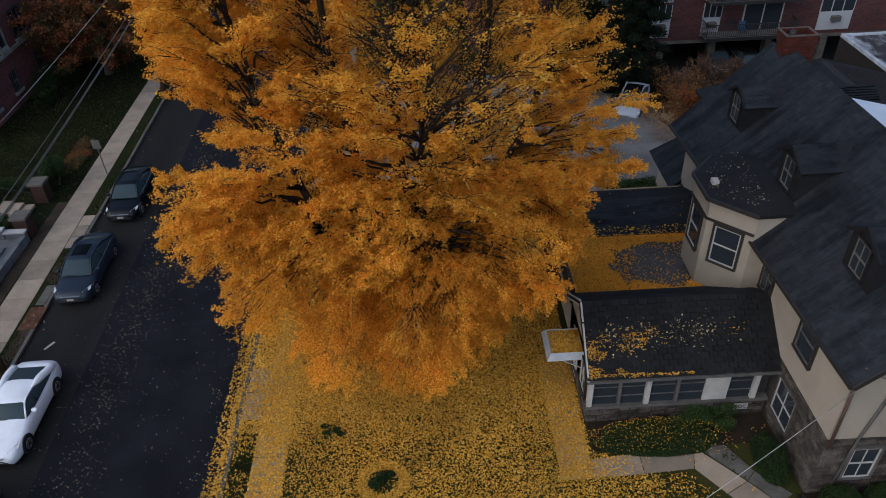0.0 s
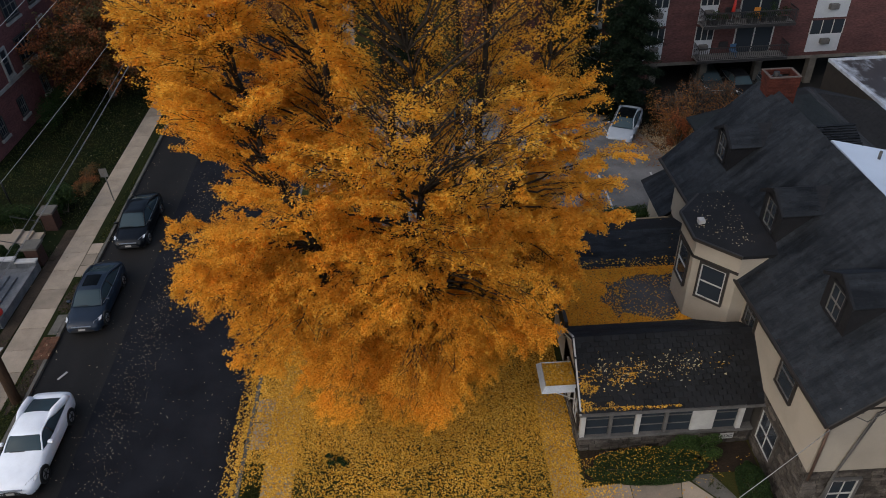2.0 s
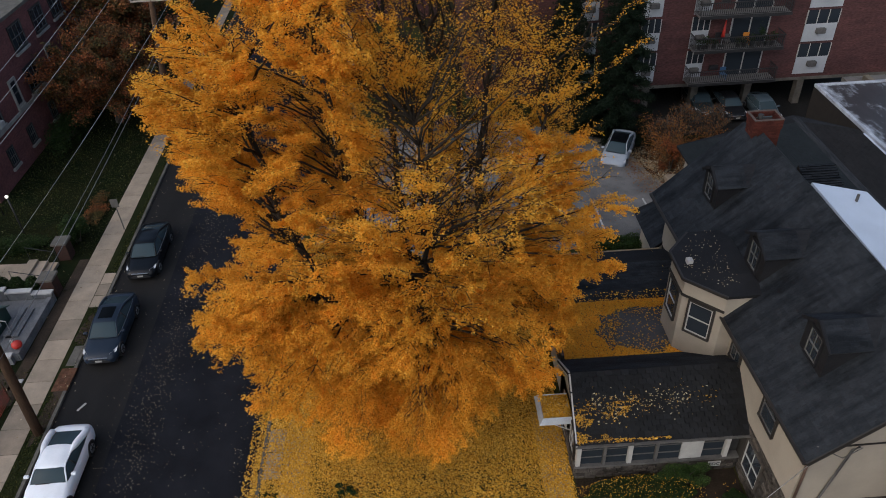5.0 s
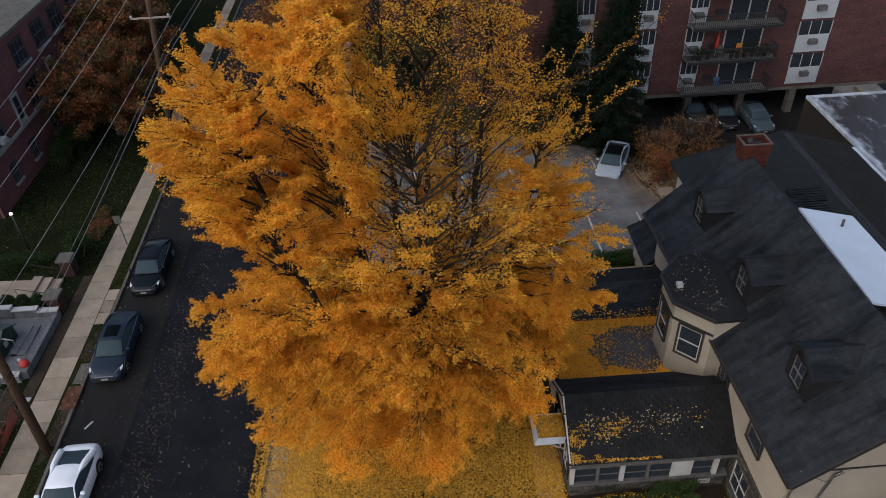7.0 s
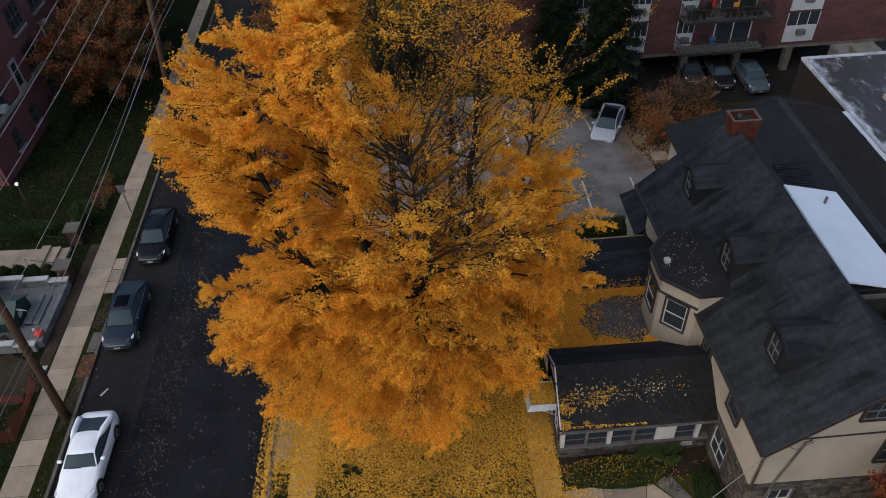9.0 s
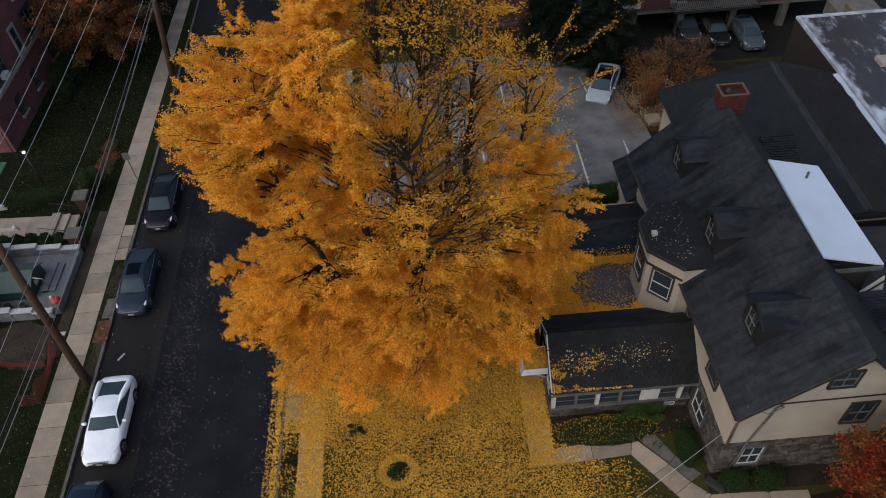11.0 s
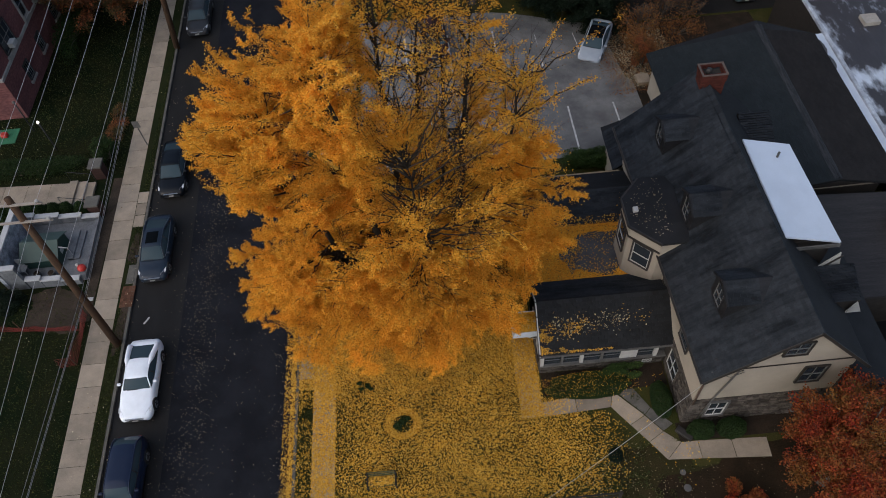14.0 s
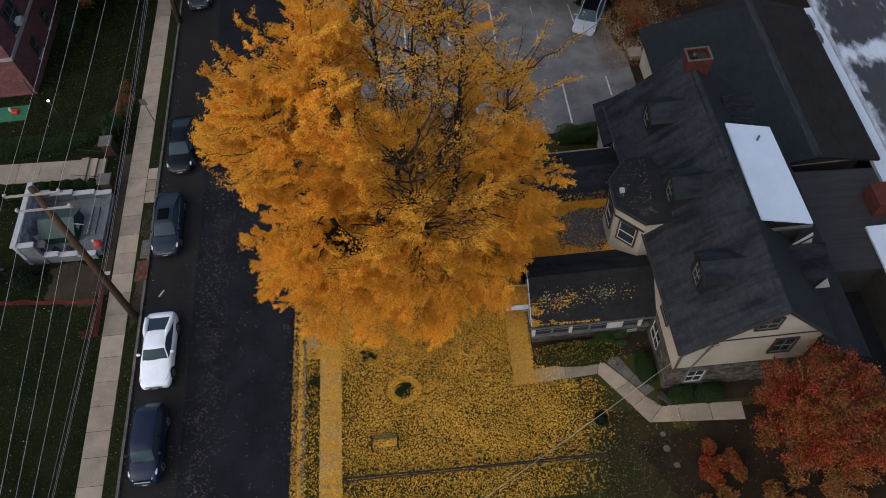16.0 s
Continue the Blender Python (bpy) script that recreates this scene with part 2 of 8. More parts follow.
GINKGO_PALE = leaf_material("fallen_ginkgo_leaf", [(0.0, (0.42, 0.19, 0.018)), (0.5, (0.64, 0.345, 0.036)), (1.0, (0.78, 0.49, 0.11))], 0.15)
DRYLEAF = leaf_material("dry_leaf", [(0.0, (0.16, 0.11, 0.06)), (0.5, (0.36, 0.29, 0.18)), (1.0, (0.55, 0.48, 0.34))], 0.1)
REDLEAF = leaf_material("red_maple_leaf", [(0.0, (0.085, 0.014, 0.010)), (0.5, (0.26, 0.036, 0.018)), (1.0, (0.36, 0.085, 0.026))], 0.3, stops2=[(0.0, (0.085, 0.036, 0.012)), (0.5, (0.21, 0.080, 0.020)), (1.0, (0.16, 0.10, 0.030))], patch=0.8)
RUSTLEAF = leaf_material("rust_leaf", [(0.0, (0.10, 0.045, 0.020)), (0.5, (0.25, 0.095, 0.030)), (1.0, (0.30, 0.17, 0.05))], 0.3)
DARKRED = leaf_material("dark_red_leaf", [(0.0, (0.075, 0.034, 0.018)), (0.5, (0.20, 0.066, 0.028)), (1.0, (0.38, 0.12, 0.042))], 0.25, stops2=[(0.0, (0.030, 0.034, 0.015)), (0.5, (0.070, 0.066, 0.026)), (1.0, (0.15, 0.10, 0.036))], patch=0.75)
GREENLEAF = leaf_material("evergreen_leaf", [(0.0, (0.010, 0.022, 0.008)), (0.6, (0.022, 0.042, 0.012)), (1.0, (0.045, 0.070, 0.020))], 0.2)
CONIFER = leaf_material("conifer_needle", [(0.0, (0.003, 0.007, 0.004)), (0.6, (0.007, 0.014, 0.008)), (1.0, (0.013, 0.023, 0.011))], 0.1)
BLADE = leaf_material("grass_blade", [(0.0, (0.018, 0.026, 0.007)), (0.6, (0.038, 0.046, 0.012)), (1.0, (0.075, 0.070, 0.020))], 0.2)

# ---- building helpers ----
def box(bm, x0, x1, y0, y1, z0, z1):
    vs = [bm.verts.new(p) for p in ((x0, y0, z0), (x1, y0, z0), (x1, y1, z0), (x0, y1, z0), (x0, y0, z1), (x1, y0, z1), (x1, y1, z1), (x0, y1, z1))]
    for f in ((3, 2, 1, 0), (4, 5, 6, 7), (0, 1, 5, 4), (1, 2, 6, 5), (2, 3, 7, 6), (3, 0, 4, 7)):
        bm.faces.new([vs[i] for i in f])
    return vs


def boxes(*spans):
    bm = bmesh.new()
    for s in spans:
        box(bm, *s)
    return bm


def beam(bm, a, b, w, h=None, up=(0, 0, 1)):
    """A square bar from a to b."""
    a, b = Vector(a), Vector(b)
    h = h or w
    d = (b - a).normalized()
    u = Vector(up)
    if abs(d.dot(u)) > 0.95:
        u = Vector((1, 0, 0))
    s = d.cross(u).normalized() * w / 2
    t = s.cross(d).normalized() * h / 2
    vs = [bm.verts.new(p + i * s + j * t) for p in (a, b) for i, j in ((-1, -1), (1, -1), (1, 1), (-1, 1))]
    for f in ((0, 1, 2, 3), (7, 6, 5, 4), (0, 4, 5, 1), (1, 5, 6, 2), (2, 6, 7, 3), (3, 7, 4, 0)):
        bm.faces.new([vs[i] for i in f])


def prism(bm, outline, axis, lo, hi):
    """An outline in the plane across the axis, drawn out from lo to hi along it."""
    def at(p, v):
        return (v, p[0], p[1]) if axis == 'x' else (p[0], v, p[1]) if axis == 'y' else (p[0], p[1], v)
    a = [bm.verts.new(at(p, lo)) for p in outline]
    b = [bm.verts.new(at(p, hi)) for p in outline]
    bm.faces.new(a)
    bm.faces.new(b[::-1])
    n = len(outline)
    for i in range(n):
        bm.faces.new((a[i], b[i], b[(i + 1) % n], a[(i + 1) % n]))


def slab(bm, corners, thick):
    """A plate: corners of its top, drawn down by thick along its normal."""
    c = [Vector(p) for p in corners]
    n = (c[1] - c[0]).cross(c[2] - c[0]).normalized()
    if n.z < 0:
        n = -n
    a = [bm.verts.new(p) for p in c]
    b = [bm.verts.new(p - n * thick) for p in c]
    bm.faces.new(a)
    bm.faces.new(b[::-1])
    for i in range(len(c)):
        j = (i + 1) % len(c)
        bm.faces.new((a[i], b[i], b[j], a[j]))


def tube(bm, pts, radii, sides=6):
    rings = []
    for i, p in enumerate(pts):
        p = Vector(p)
        d = (Vector(pts[min(i + 1, len(pts) - 1)]) - Vector(pts[max(i - 1, 0)])).normalized()
        s = d.cross(Vector((0, 0, 1)) if abs(d.z) < 0.9 else Vector((1, 0, 0))).normalized()
        t = d.cross(s)
        r = radii[i] if hasattr(radii, "__len__") else radii
        rings.append([bm.verts.new(p + r * (math.cos(a) * s + math.sin(a) * t)) for a in (2 * math.pi * k / sides for k in range(sides))])
    for a, b in zip(rings, rings[1:]):
        for k in range(sides):
            bm.faces.new((a[k], a[(k + 1) % sides], b[(k + 1) % sides], b[k]))
    bm.faces.new(rings[0][::-1])
    bm.faces.new(rings[-1])


def as_mesh(name, bm, material, smooth=False, bevel=0.0):
    bmesh.ops.recalc_face_normals(bm, faces=bm.faces)
    if bevel:
        bmesh.ops.bevel(bm, geom=list(bm.edges), offset=bevel, segments=1, affect='EDGES')
    me = bpy.data.meshes.new(name)
    bm.to_mesh(me)
    bm.free()
    me.materials.append(material)
    if smooth:
        me.polygons.foreach_set("use_smooth", [True] * len(me.polygons))
    return me


def part(name, bm, material, parent, label="", smooth=False, bevel=0.0, kind=""):
    ob = new(name, as_mesh(name, bm, material, smooth, bevel))
    ob.parent = parent
    return tagged(ob, label, kind=kind)


def solid(name, bm, material, label, category, group="", kind="", smooth=False, bevel=0.0):
    return tagged(new(name, as_mesh(name, bm, material, smooth, bevel)), label, category, group, kind)


def thing(name, label, category, group="", kind="", at=(0, 0, 0)):
    ob = new(name)
    ob.empty_display_size = 0.2
    ob.matrix_world = Matrix.Translation(at)
    return tagged(ob, label, category, group, kind)


def quads_mesh(name, verts, material, per=4):
    """A mesh of loose faces from an array of their corners (n, per, 3)."""
    n = len(verts)
    me = bpy.data.meshes.new(name)
    me.vertices.add(n * per)
    me.vertices.foreach_set("co", np.asarray(verts, dtype=np.float32).ravel())
    me.loops.add(n * per)
    me.loops.foreach_set("vertex_index", np.arange(n * per, dtype=np.int32))
    me.polygons.add(n)
    me.polygons.foreach_set("loop_start", np.arange(0, n * per, per, dtype=np.int32))
    me.update(calc_edges=True)
    me.materials.append(material)
    return me


def leaf_fans(centres, sizes, rng, upward=0.4, flat=0.0):
    """Fan-shaped leaves at the centres, turned at random; upward leans their faces to the sky."""
    n = len(centres)
    nrm = rng.normal(size=(n, 3))
    nrm /= np.linalg.norm(nrm, axis=1, keepdims=True)
    nrm[:, 2] = np.abs(nrm[:, 2])
    nrm = nrm * (1 - flat) + np.array((0, 0, 1.0)) * (upward + flat)
    nrm /= np.linalg.norm(nrm, axis=1, keepdims=True)
    h = rng.normal(size=(n, 3))
    u = np.cross(nrm, h)
    u /= np.linalg.norm(u, axis=1, keepdims=True)
    v = np.cross(nrm, u)
    s = sizes[:, None]
    c = centres
    return np.stack((c - 0.5 * s * v, c + 0.55 * s * u + 0.45 * s * v, c - 0.55 * s * u + 0.45 * s * v + 0.12 * s * nrm), axis=1)


def fall(x, y):
    """The ground's height: level, falling towards the apartment house's garage."""
    a = min(max((y - 38.0) / 13.0, 0.0), 1.0) * min(max((x - 4.0) / 12.0, 0.0), 1.0)
    return -2.35 * a * a * (3 - 2 * a)


def shingles(bm, origin, along, up, length, height, w, h, rng, lift=0.012):
    """Lapped courses of single shingles over a slope; each a thin wedge."""
    o, a, u = Vector(origin), Vector(along).normalized(), Vector(up).normalized()
    n = a.cross(u).normalized()
    if n.z < 0:
        n = -n
    rows = int(height / h)
    for r in range(rows):
        off = (r % 2) * w * 0.5
        x = -off
        while x < length:
            x0, x1 = max(x, 0), min(x + w, length)
            x += w
            if x1 - x0 < 0.04:
                continue
            g = 0.006
            t = lift * rng.uniform(0.7, 1.5)
            b = o + u * (r * h + rng.uniform(-0.008, 0.008))
            p = [b + a * (x0 + g), b + a * (x1 - g), b + a * (x1 - g) + u * (h * 1.05), b + a * (x0 + g) + u * (h * 1.05)]
            top = [bm.verts.new(p[0] + n * t), bm.verts.new(p[1] + n * t), bm.verts.new(p[2] + n * 0.003), bm.verts.new(p[3] + n * 0.003)]
            low = [bm.verts.new(p[0]), bm.verts.new(p[1])]
            bm.faces.new(top)
            bm.faces.new((low[0], low[1], top[1], top[0]))
            bm.faces.new((low[1], top[2], top[1]))
            bm.faces.new((low[0], top[0], top[3]))


def window(parent, name, centre, along, width, height, out, sash=WHITE, trim=DARKTRIM, bars=1, depth=0.05, label="", tw=0.09):
    """A window on a wall: a trim round it, a sash frame with bars and the panes behind."""
    c, a, o = Vector(centre), Vector(along).normalized(), Vector(out).normalized()
    z = Vector((0, 0, 1))
    def bar(bm, p, q, w, d, lift):
        beam(bm, c + a * p[0] + z * p[1] + o * lift, c + a * q[0] + z * q[1] + o * lift, w, d, up=o)
    W, H = width / 2, height / 2
    root = part(name, boxes(), trim, parent, label)
    bm = bmesh.new()
    bm.from_mesh(root.data)
    bar(bm, (-W - tw, H + tw / 2), (W + tw, H + tw / 2), tw, depth * 2, depth * 0.4)
    bar(bm, (-W - tw, -H - tw / 2), (W + tw, -H - tw / 2), tw, depth * 2.6, depth * 0.6)
    bar(bm, (-W - tw / 2, -H), (-W - tw / 2, H), tw, depth * 2, depth * 0.4)
    bar(bm, (W + tw / 2, -H), (W + tw / 2, H), tw, depth * 2, depth * 0.4)
    bmesh.ops.recalc_face_normals(bm, faces=bm.faces)
    bm.to_mesh(root.data)
    bm.free()
    bm = bmesh.new()
    s = 0.05
    bar(bm, (-W, H - s / 2), (W, H - s / 2), s, 0.05, 0.02)
    bar(bm, (-W, -H + s / 2), (W, -H + s / 2), s, 0.05, 0.02)
    bar(bm, (-W + s / 2, -H + s), (-W + s / 2, H - s), s, 0.05, 0.02)
    bar(bm, (W - s / 2, -H + s), (W - s / 2, H - s), s, 0.05, 0.02)
    bar(bm, (-W + s, 0), (W - s, 0), s, 0.055, 0.022)
    for i in range(1, bars + 1):
        x = -W + 2 * W * i / (bars + 1)
        bar(bm, (x, -H + s), (x, H - s), 0.03, 0.045, 0.018)
    part("sash", bm, sash, root, "white sash with glazing bars")
    for k in (0, 1):
        bm = bmesh.new()
        bar(bm, (0, -H if k else 0), (0, 0 if k else H), 2 * W - 2 * s, 0.012, 0.008)
        part("pane", bm, PANE, root)
    return root

# ---- ground, road, walks ----
def sheet(name, xs, ys, lift, material, label, category, edges=None, skirt=0.0):
    """A grid that follows the ground's height; edges(y) may give its two sides."""
    bm = bmesh.new()
    rows = []
    for y in ys:
        lo, hi = edges(y) if edges else (xs[0], xs[-1])
        row = []
        for x in xs:
            q = lo + (hi - lo) * (x - xs[0]) / (xs[-1] - xs[0])
            row.append(bm.verts.new((q, y, fall(q, y) + lift)))
        rows.append(row)
    for a, b in zip(rows, rows[1:]):
        for i in range(len(xs) - 1):
            bm.faces.new((a[i], a[i + 1], b[i + 1], b[i]))
    if skirt:
        rim = [e for e in bm.edges if e.is_boundary]
        ret = bmesh.ops.extrude_edge_only(bm, edges=rim)
        for v in ret["geom"]:
            if isinstance(v, bmesh.types.BMVert):
                v.co.z -= skirt
    return solid(name, bm, material, label, category, kind="structure")


def kerb_left(y):
    return -18.50 - 0.023 * y


def walk_out(y):
    return -20.99 - 0.0157 * y


def walk_in(y):
    return -19.42 - 0.0219 * y


KERB_RIGHT = -8.75
WIDE = [-900, -300, -100, -40, 0, 5, 10, 15, 20, 30, 60, 150, 400, 900]
DEEP = [-900, -200, -40, 0, 30, 38, 40, 42, 44, 46, 48, 50, 52, 60, 100, 250, 900]
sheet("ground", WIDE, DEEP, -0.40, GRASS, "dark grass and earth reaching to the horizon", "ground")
LONG = [-40 + 5 * i for i in range(33)]
sheet("road", [0, 0.25, 0.5, 0.75, 1], LONG, -0.13, ASPHALT, "dark damp asphalt street with scattered leaves", "road", edges=lambda y: (kerb_left(y) - 0.3, KERB_RIGHT + 0.3))
sheet("parking_lane", [0, 0.5, 1], LONG, -0.125, LANE, "worn brown-grey asphalt of the parking lane", "road", edges=lambda y: (kerb_left(y) - 0.28, -15.75 - 0.02 * (y - 17)))
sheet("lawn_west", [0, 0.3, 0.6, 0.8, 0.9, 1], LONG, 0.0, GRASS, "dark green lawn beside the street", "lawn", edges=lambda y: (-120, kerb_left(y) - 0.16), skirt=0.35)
VERGE = M("verge_grass", (0.011, 0.017, 0.006), (0.021, 0.023, 0.009), 0.95, 0.6, 0.6, 24, spec=0.05, fine=0.5)
sheet("verge_west", [0, 0.5, 1], LONG, 0.006, VERGE, "short green grass strip along the kerb", "lawn", edges=lambda y: (walk_in(y) + 0.01, kerb_left(y) - 0.17))
FINE = sorted(set(LONG + list(range(34, 58))))
sheet("lawn_east", [i * 1.0886 for i in range(34)] + [44, 60, 140], FINE, 0.0, LAWN, "lawn strewn with yellow ginkgo leaves", "lawn", edges=lambda y: (KERB_RIGHT + 0.16, 120), skirt=0.35)

rk = random.Random(3)


def slabs(parent, material, quads, gap=0.012, lift=0.014, thick=0.08):
    """Concrete slabs of a walk, each a piece of its own, with open joints."""
    for q in quads:
        c = sum((Vector((x, y, 0)) for x, y in q), Vector()) / len(q)
        bm = bmesh.new()
        dz = rk.uniform(-0.004, 0.006)
        pts = []
        for x, y in q:
            p = Vector((x, y, 0))
            d = (c - p).normalized()
            p += d * gap * 1.4
            pts.append((p.x, p.y, fall(p.x, p.y) + lift + dz))
        slab(bm, pts, thick)
        part("slab", bm, material, parent)


for name, x0, w in (("kerb_west", None, 0.16), ("kerb_east", KERB_RIGHT, 0.16)):
    k = thing(name, "weathered concrete kerb along the street", "kerb", kind="structure")
    y = -38.0
    while y < 110:
        bm = bmesh.new()
        y1 = y + 3.0
        a0 = (kerb_left(y) - 0.16) if x0 is None else x0
        a1 = (kerb_left(y1) - 0.16) if x0 is None else x0
        slab(bm, [(a0, y, 0.012), (a0 + w, y, 0.012), (a1 + w, y1 - 0.012, 0.012), (a1, y1 - 0.012, 0.012)], 0.3)
        part("kerb_stone", bm, KERB, k)
        y = y1

sw = thing("sidewalk_west", "pale concrete sidewalk of square slabs with dark joints", "sidewalk", kind="structure")
cuts, y = [], -6.0
while y < 96:
    y1 = y + rk.choice((1.45, 1.5, 1.55, 1.6))
    cuts.append([(walk_out(y), y), (walk_in(y), y), (walk_in(y1), y1), (walk_out(y1), y1)])
    y = y1
slabs(sw, CONCRETE, cuts)

ap = thing("driveway_apron", "pale concrete apron slabs between sidewalk and kerb", "pavement", kind="structure")
slabs(ap, CONCRETE, [[(walk_in(y) + 0.02, y), (kerb_left(y) - 0.18, y), (kerb_left(y + 1.0) - 0.18, y + 1.0), (walk_in(y + 1.0) + 0.02, y + 1.0)] for y in (31.45, 32.47, 33.49)])

se = thing("sidewalk_east", "grey concrete sidewalk half hidden by yellow leaves", "sidewalk", kind="structure")
cuts, y = [], -2.0
while y < 50:
    cuts.append([(-7.76, y), (-6.52, y), (-6.52, y + 1.5), (-7.76, y + 1.5)])
    y += 1.5
cuts += [[(-8.56, 19.3), (-7.78, 19.3), (-7.78, 20.7), (-8.56, 20.7)], [(-8.56, 20.72), (-7.78, 20.72), (-7.78, 22.0), (-8.56, 22.0)]]
slabs(se, CONCRETE, cuts)

gp = thing("garden_path", "concrete path through the lawn to the house", "path", kind="structure")
slabs(gp, CONCRETE, [
    [(3.42, 15.8), (4.6, 15.8), (4.6, 17.3), (3.42, 17.3)], [(3.42, 17.3), (4.6, 17.3), (4.6, 18.8), (3.42, 18.8)],
    [(3.42, 18.8), (4.6, 18.8), (4.6, 20.3), (3.42, 20.3)], [(3.42, 20.3), (4.6, 20.3), (4.6, 22.0), (3.42, 22.0)],
    [(4.6, 15.8), (6.4, 15.88), (6.4, 16.75), (4.6, 16.6)], [(6.4, 15.88), (8.2, 15.98), (8.45, 16.9), (6.4, 16.75)],
    [(8.2, 15.98), (9.0, 14.9), (9.85, 15.35), (8.45, 16.9)], [(9.0, 14.9), (9.75, 13.9), (10.6, 14.4), (9.85, 15.35)],
    [(9.75, 13.9), (10.45, 12.9), (11.35, 13.75), (10.6, 14.4)], [(10.45, 12.9), (12.2, 12.8), (12.2, 13.75), (11.35, 13.75)],
    [(12.2, 12.8), (13.9, 12.68), (13.9, 13.68), (12.2, 13.75)], [(13.9, 12.68), (15.65, 12.57), (15.7, 13.6), (13.9, 13.68)]])
slabs(gp, KERB, [[(8.55, 16.92), (9.87, 15.38), (10.25, 15.75), (9.6, 16.92)], [(9.87, 15.38), (10.62, 14.42), (11.2, 14.75), (10.25, 15.75)]])

wl = thing("house_walk", "wide concrete walk leading to a gate from the sidewalk", "path", kind="structure")
slabs(wl, CONCRETE, [[(-33 + i * 1.62, 34.45 - 0.06 * i), (-31.38 + i * 1.62, 34.39 - 0.06 * i), (-31.38 + i * 1.62, 36.25 - 0.08 * i), (-33 + i * 1.62, 36.33 - 0.08 * i)] for i in range(5)])

lot = sheet("parking_lot", [i / 20 for i in range(21)], [33.9] + list(range(35, 51)) + [50.5], 0.045, ASPHALT_OLD, "worn grey asphalt parking lot with white bay lines", "parking lot", edges=lambda y: (-4.9, 15.2 if y < 42 else 14.8))
# The lane's darker asphalt is used here to paint the garage's shade.
sheet("garage_floor", [0, 0.3, 0.6, 1], [50.6, 52, 56, 62], 0.014, LANE, "asphalt floor of the open garage, coloured dark for its shade", "parking lot", edges=lambda y: (14.0, 44.0))
sheet("side_yard", [i / 10 for i in range(11)], [31.2 + i * 1.91 for i in range(11)], 0.03, EARTH, "dark earth and leaves behind the hall", "soil", edges=lambda y: (15.22 if y < 42 else 14.82, 27.4))
PAINT = M("road_paint", (0.62, 0.61, 0.58), (0.30, 0.30, 0.29), 0.7, 3.5, 0.1, 30, fine=0.2)
for x, y0, y1 in ((-3.1, 34.2, 38.6), (0.2, 34.2, 38.6), (3.55, 34.2, 38.9), (6.8, 34.2, 38.7), (10.02, 34.6, 38.8), (13.28, 36.9, 38.8), (-1.3, 43.6, 48.0), (2.07, 43.6, 48.0), (5.65, 43.5, 48.0), (8.95, 43.4, 47.7), (12.2, 45.2, 48.5)):
    bm = bmesh.new()
    slab(bm, [(x - 0.06, y0, fall(x, y0) + 0.054), (x + 0.06, y0, fall(x, y0) + 0.054), (x + 0.06 - 0.05, y1, fall(x, y1) + 0.054), (x - 0.06 - 0.05, y1, fall(x, y1) + 0.054)], 0.006)
    solid("bay_line", bm, PAINT, "worn white parking bay line", "road marking", "parking bay lines", "structure")
bm = bmesh.new()
for i, (y0, y1) in enumerate(((39.5, 44.0), (44.05, 50.0), (50.05, 56.0), (56.05, 66.0), (66.05, 80.0))):
    xa, xb = -5.0 - 0.07 * (y0 - 39.5), -5.0 - 0.07 * (y1 - 39.5)
    slab(bm, [(xa - 1.1, y0, 0.03), (xa, y0, 0.03), (xb, y1, 0.03), (xb - 1.1, y1, 0.03)], 0.06)
solid("lot_walk", bm, CONCRETE, "pale concrete walk beside the parking lot", "path", kind="structure")

PAVER = M("worn_paving_brick", (0.115, 0.055, 0.033), (0.075, 0.040, 0.027), 0.92, 2, 0.3, 25, spec=0.1, fine=0.25, vary=0.25)
bp = thing("brick_patch", "patch of old red paving bricks beside the kerb", "pavement", kind="structure")
for i in range(7):
    for j in range(4):
        bm = bmesh.new()
        x, y = -19.86 + j * 0.2, 25.25 + i * 0.22
        box(bm, x + 0.006, x + 0.194, y + 0.006, y + 0.214, -0.04, 0.016 + rk.uniform(0, 0.008))
        part("paving_brick", bm, PAVER, bp)
bm = boxes((-19.75, -19.3, 26.95, 28.4, -0.03, 0.02))
solid("concrete_plate", bm, KERB, "grey concrete cover plate in the verge", "cover", bevel=0.01)

# ---- the main house ----
DULLSASH = M("dull_sash", (0.11, 0.107, 0.103), (0.075, 0.073, 0.071), 0.7)

EX, EZ, RX, RZ = 11.24, 5.90, 15.28, 9.78
EXN, RXN = 10.74, 14.98
EE, EEZ = 18.75, 6.05
YS, YN = 14.80, 30.30
house = thing("house", "two-storey cream stucco house with a steep dark shingle roof", "house")
part("foundation_wall", boxes((11.60, 18.35, YS, YN, -0.6, 2.92)), MORTAR, house, "dark rubble ground floor bedded in mortar")
bm = bmesh.new()
sl = (RZ - EZ) / (RX - EX)
se_ = (RZ - EEZ) / (EE - RX)
prism(bm, [(11.55, 2.92), (18.4, 2.92), (18.4, RZ - 0.3 - se_ * (18.4 - RX)), (RX - 0.1, RZ - 0.35), (11.55, EZ + sl * (11.55 - EX) - 0.12)], 'y', YS - 0.05, YN + 0.05)
part("stucco_wall", bm, STUCCO, house, "cream stucco upper storey and gables")
bm = bmesh.new()
slab(bm, [(EX, YS - 0.5, EZ), (EXN, YN + 0.4, EZ), (RXN, YN + 0.4, RZ), (RX, YS - 0.5, RZ)], 0.14)
part("roof_slope", bm, ROOFBED, house)
bm = bmesh.new()
slab(bm, [(RX, YS - 0.5, RZ), (RXN, YN + 0.4, RZ), (EE, YN + 0.4, EEZ), (EE, YS - 0.5, EEZ)], 0.14)
part("roof_slope", bm, ROOFBED, house)
bm = bmesh.new()
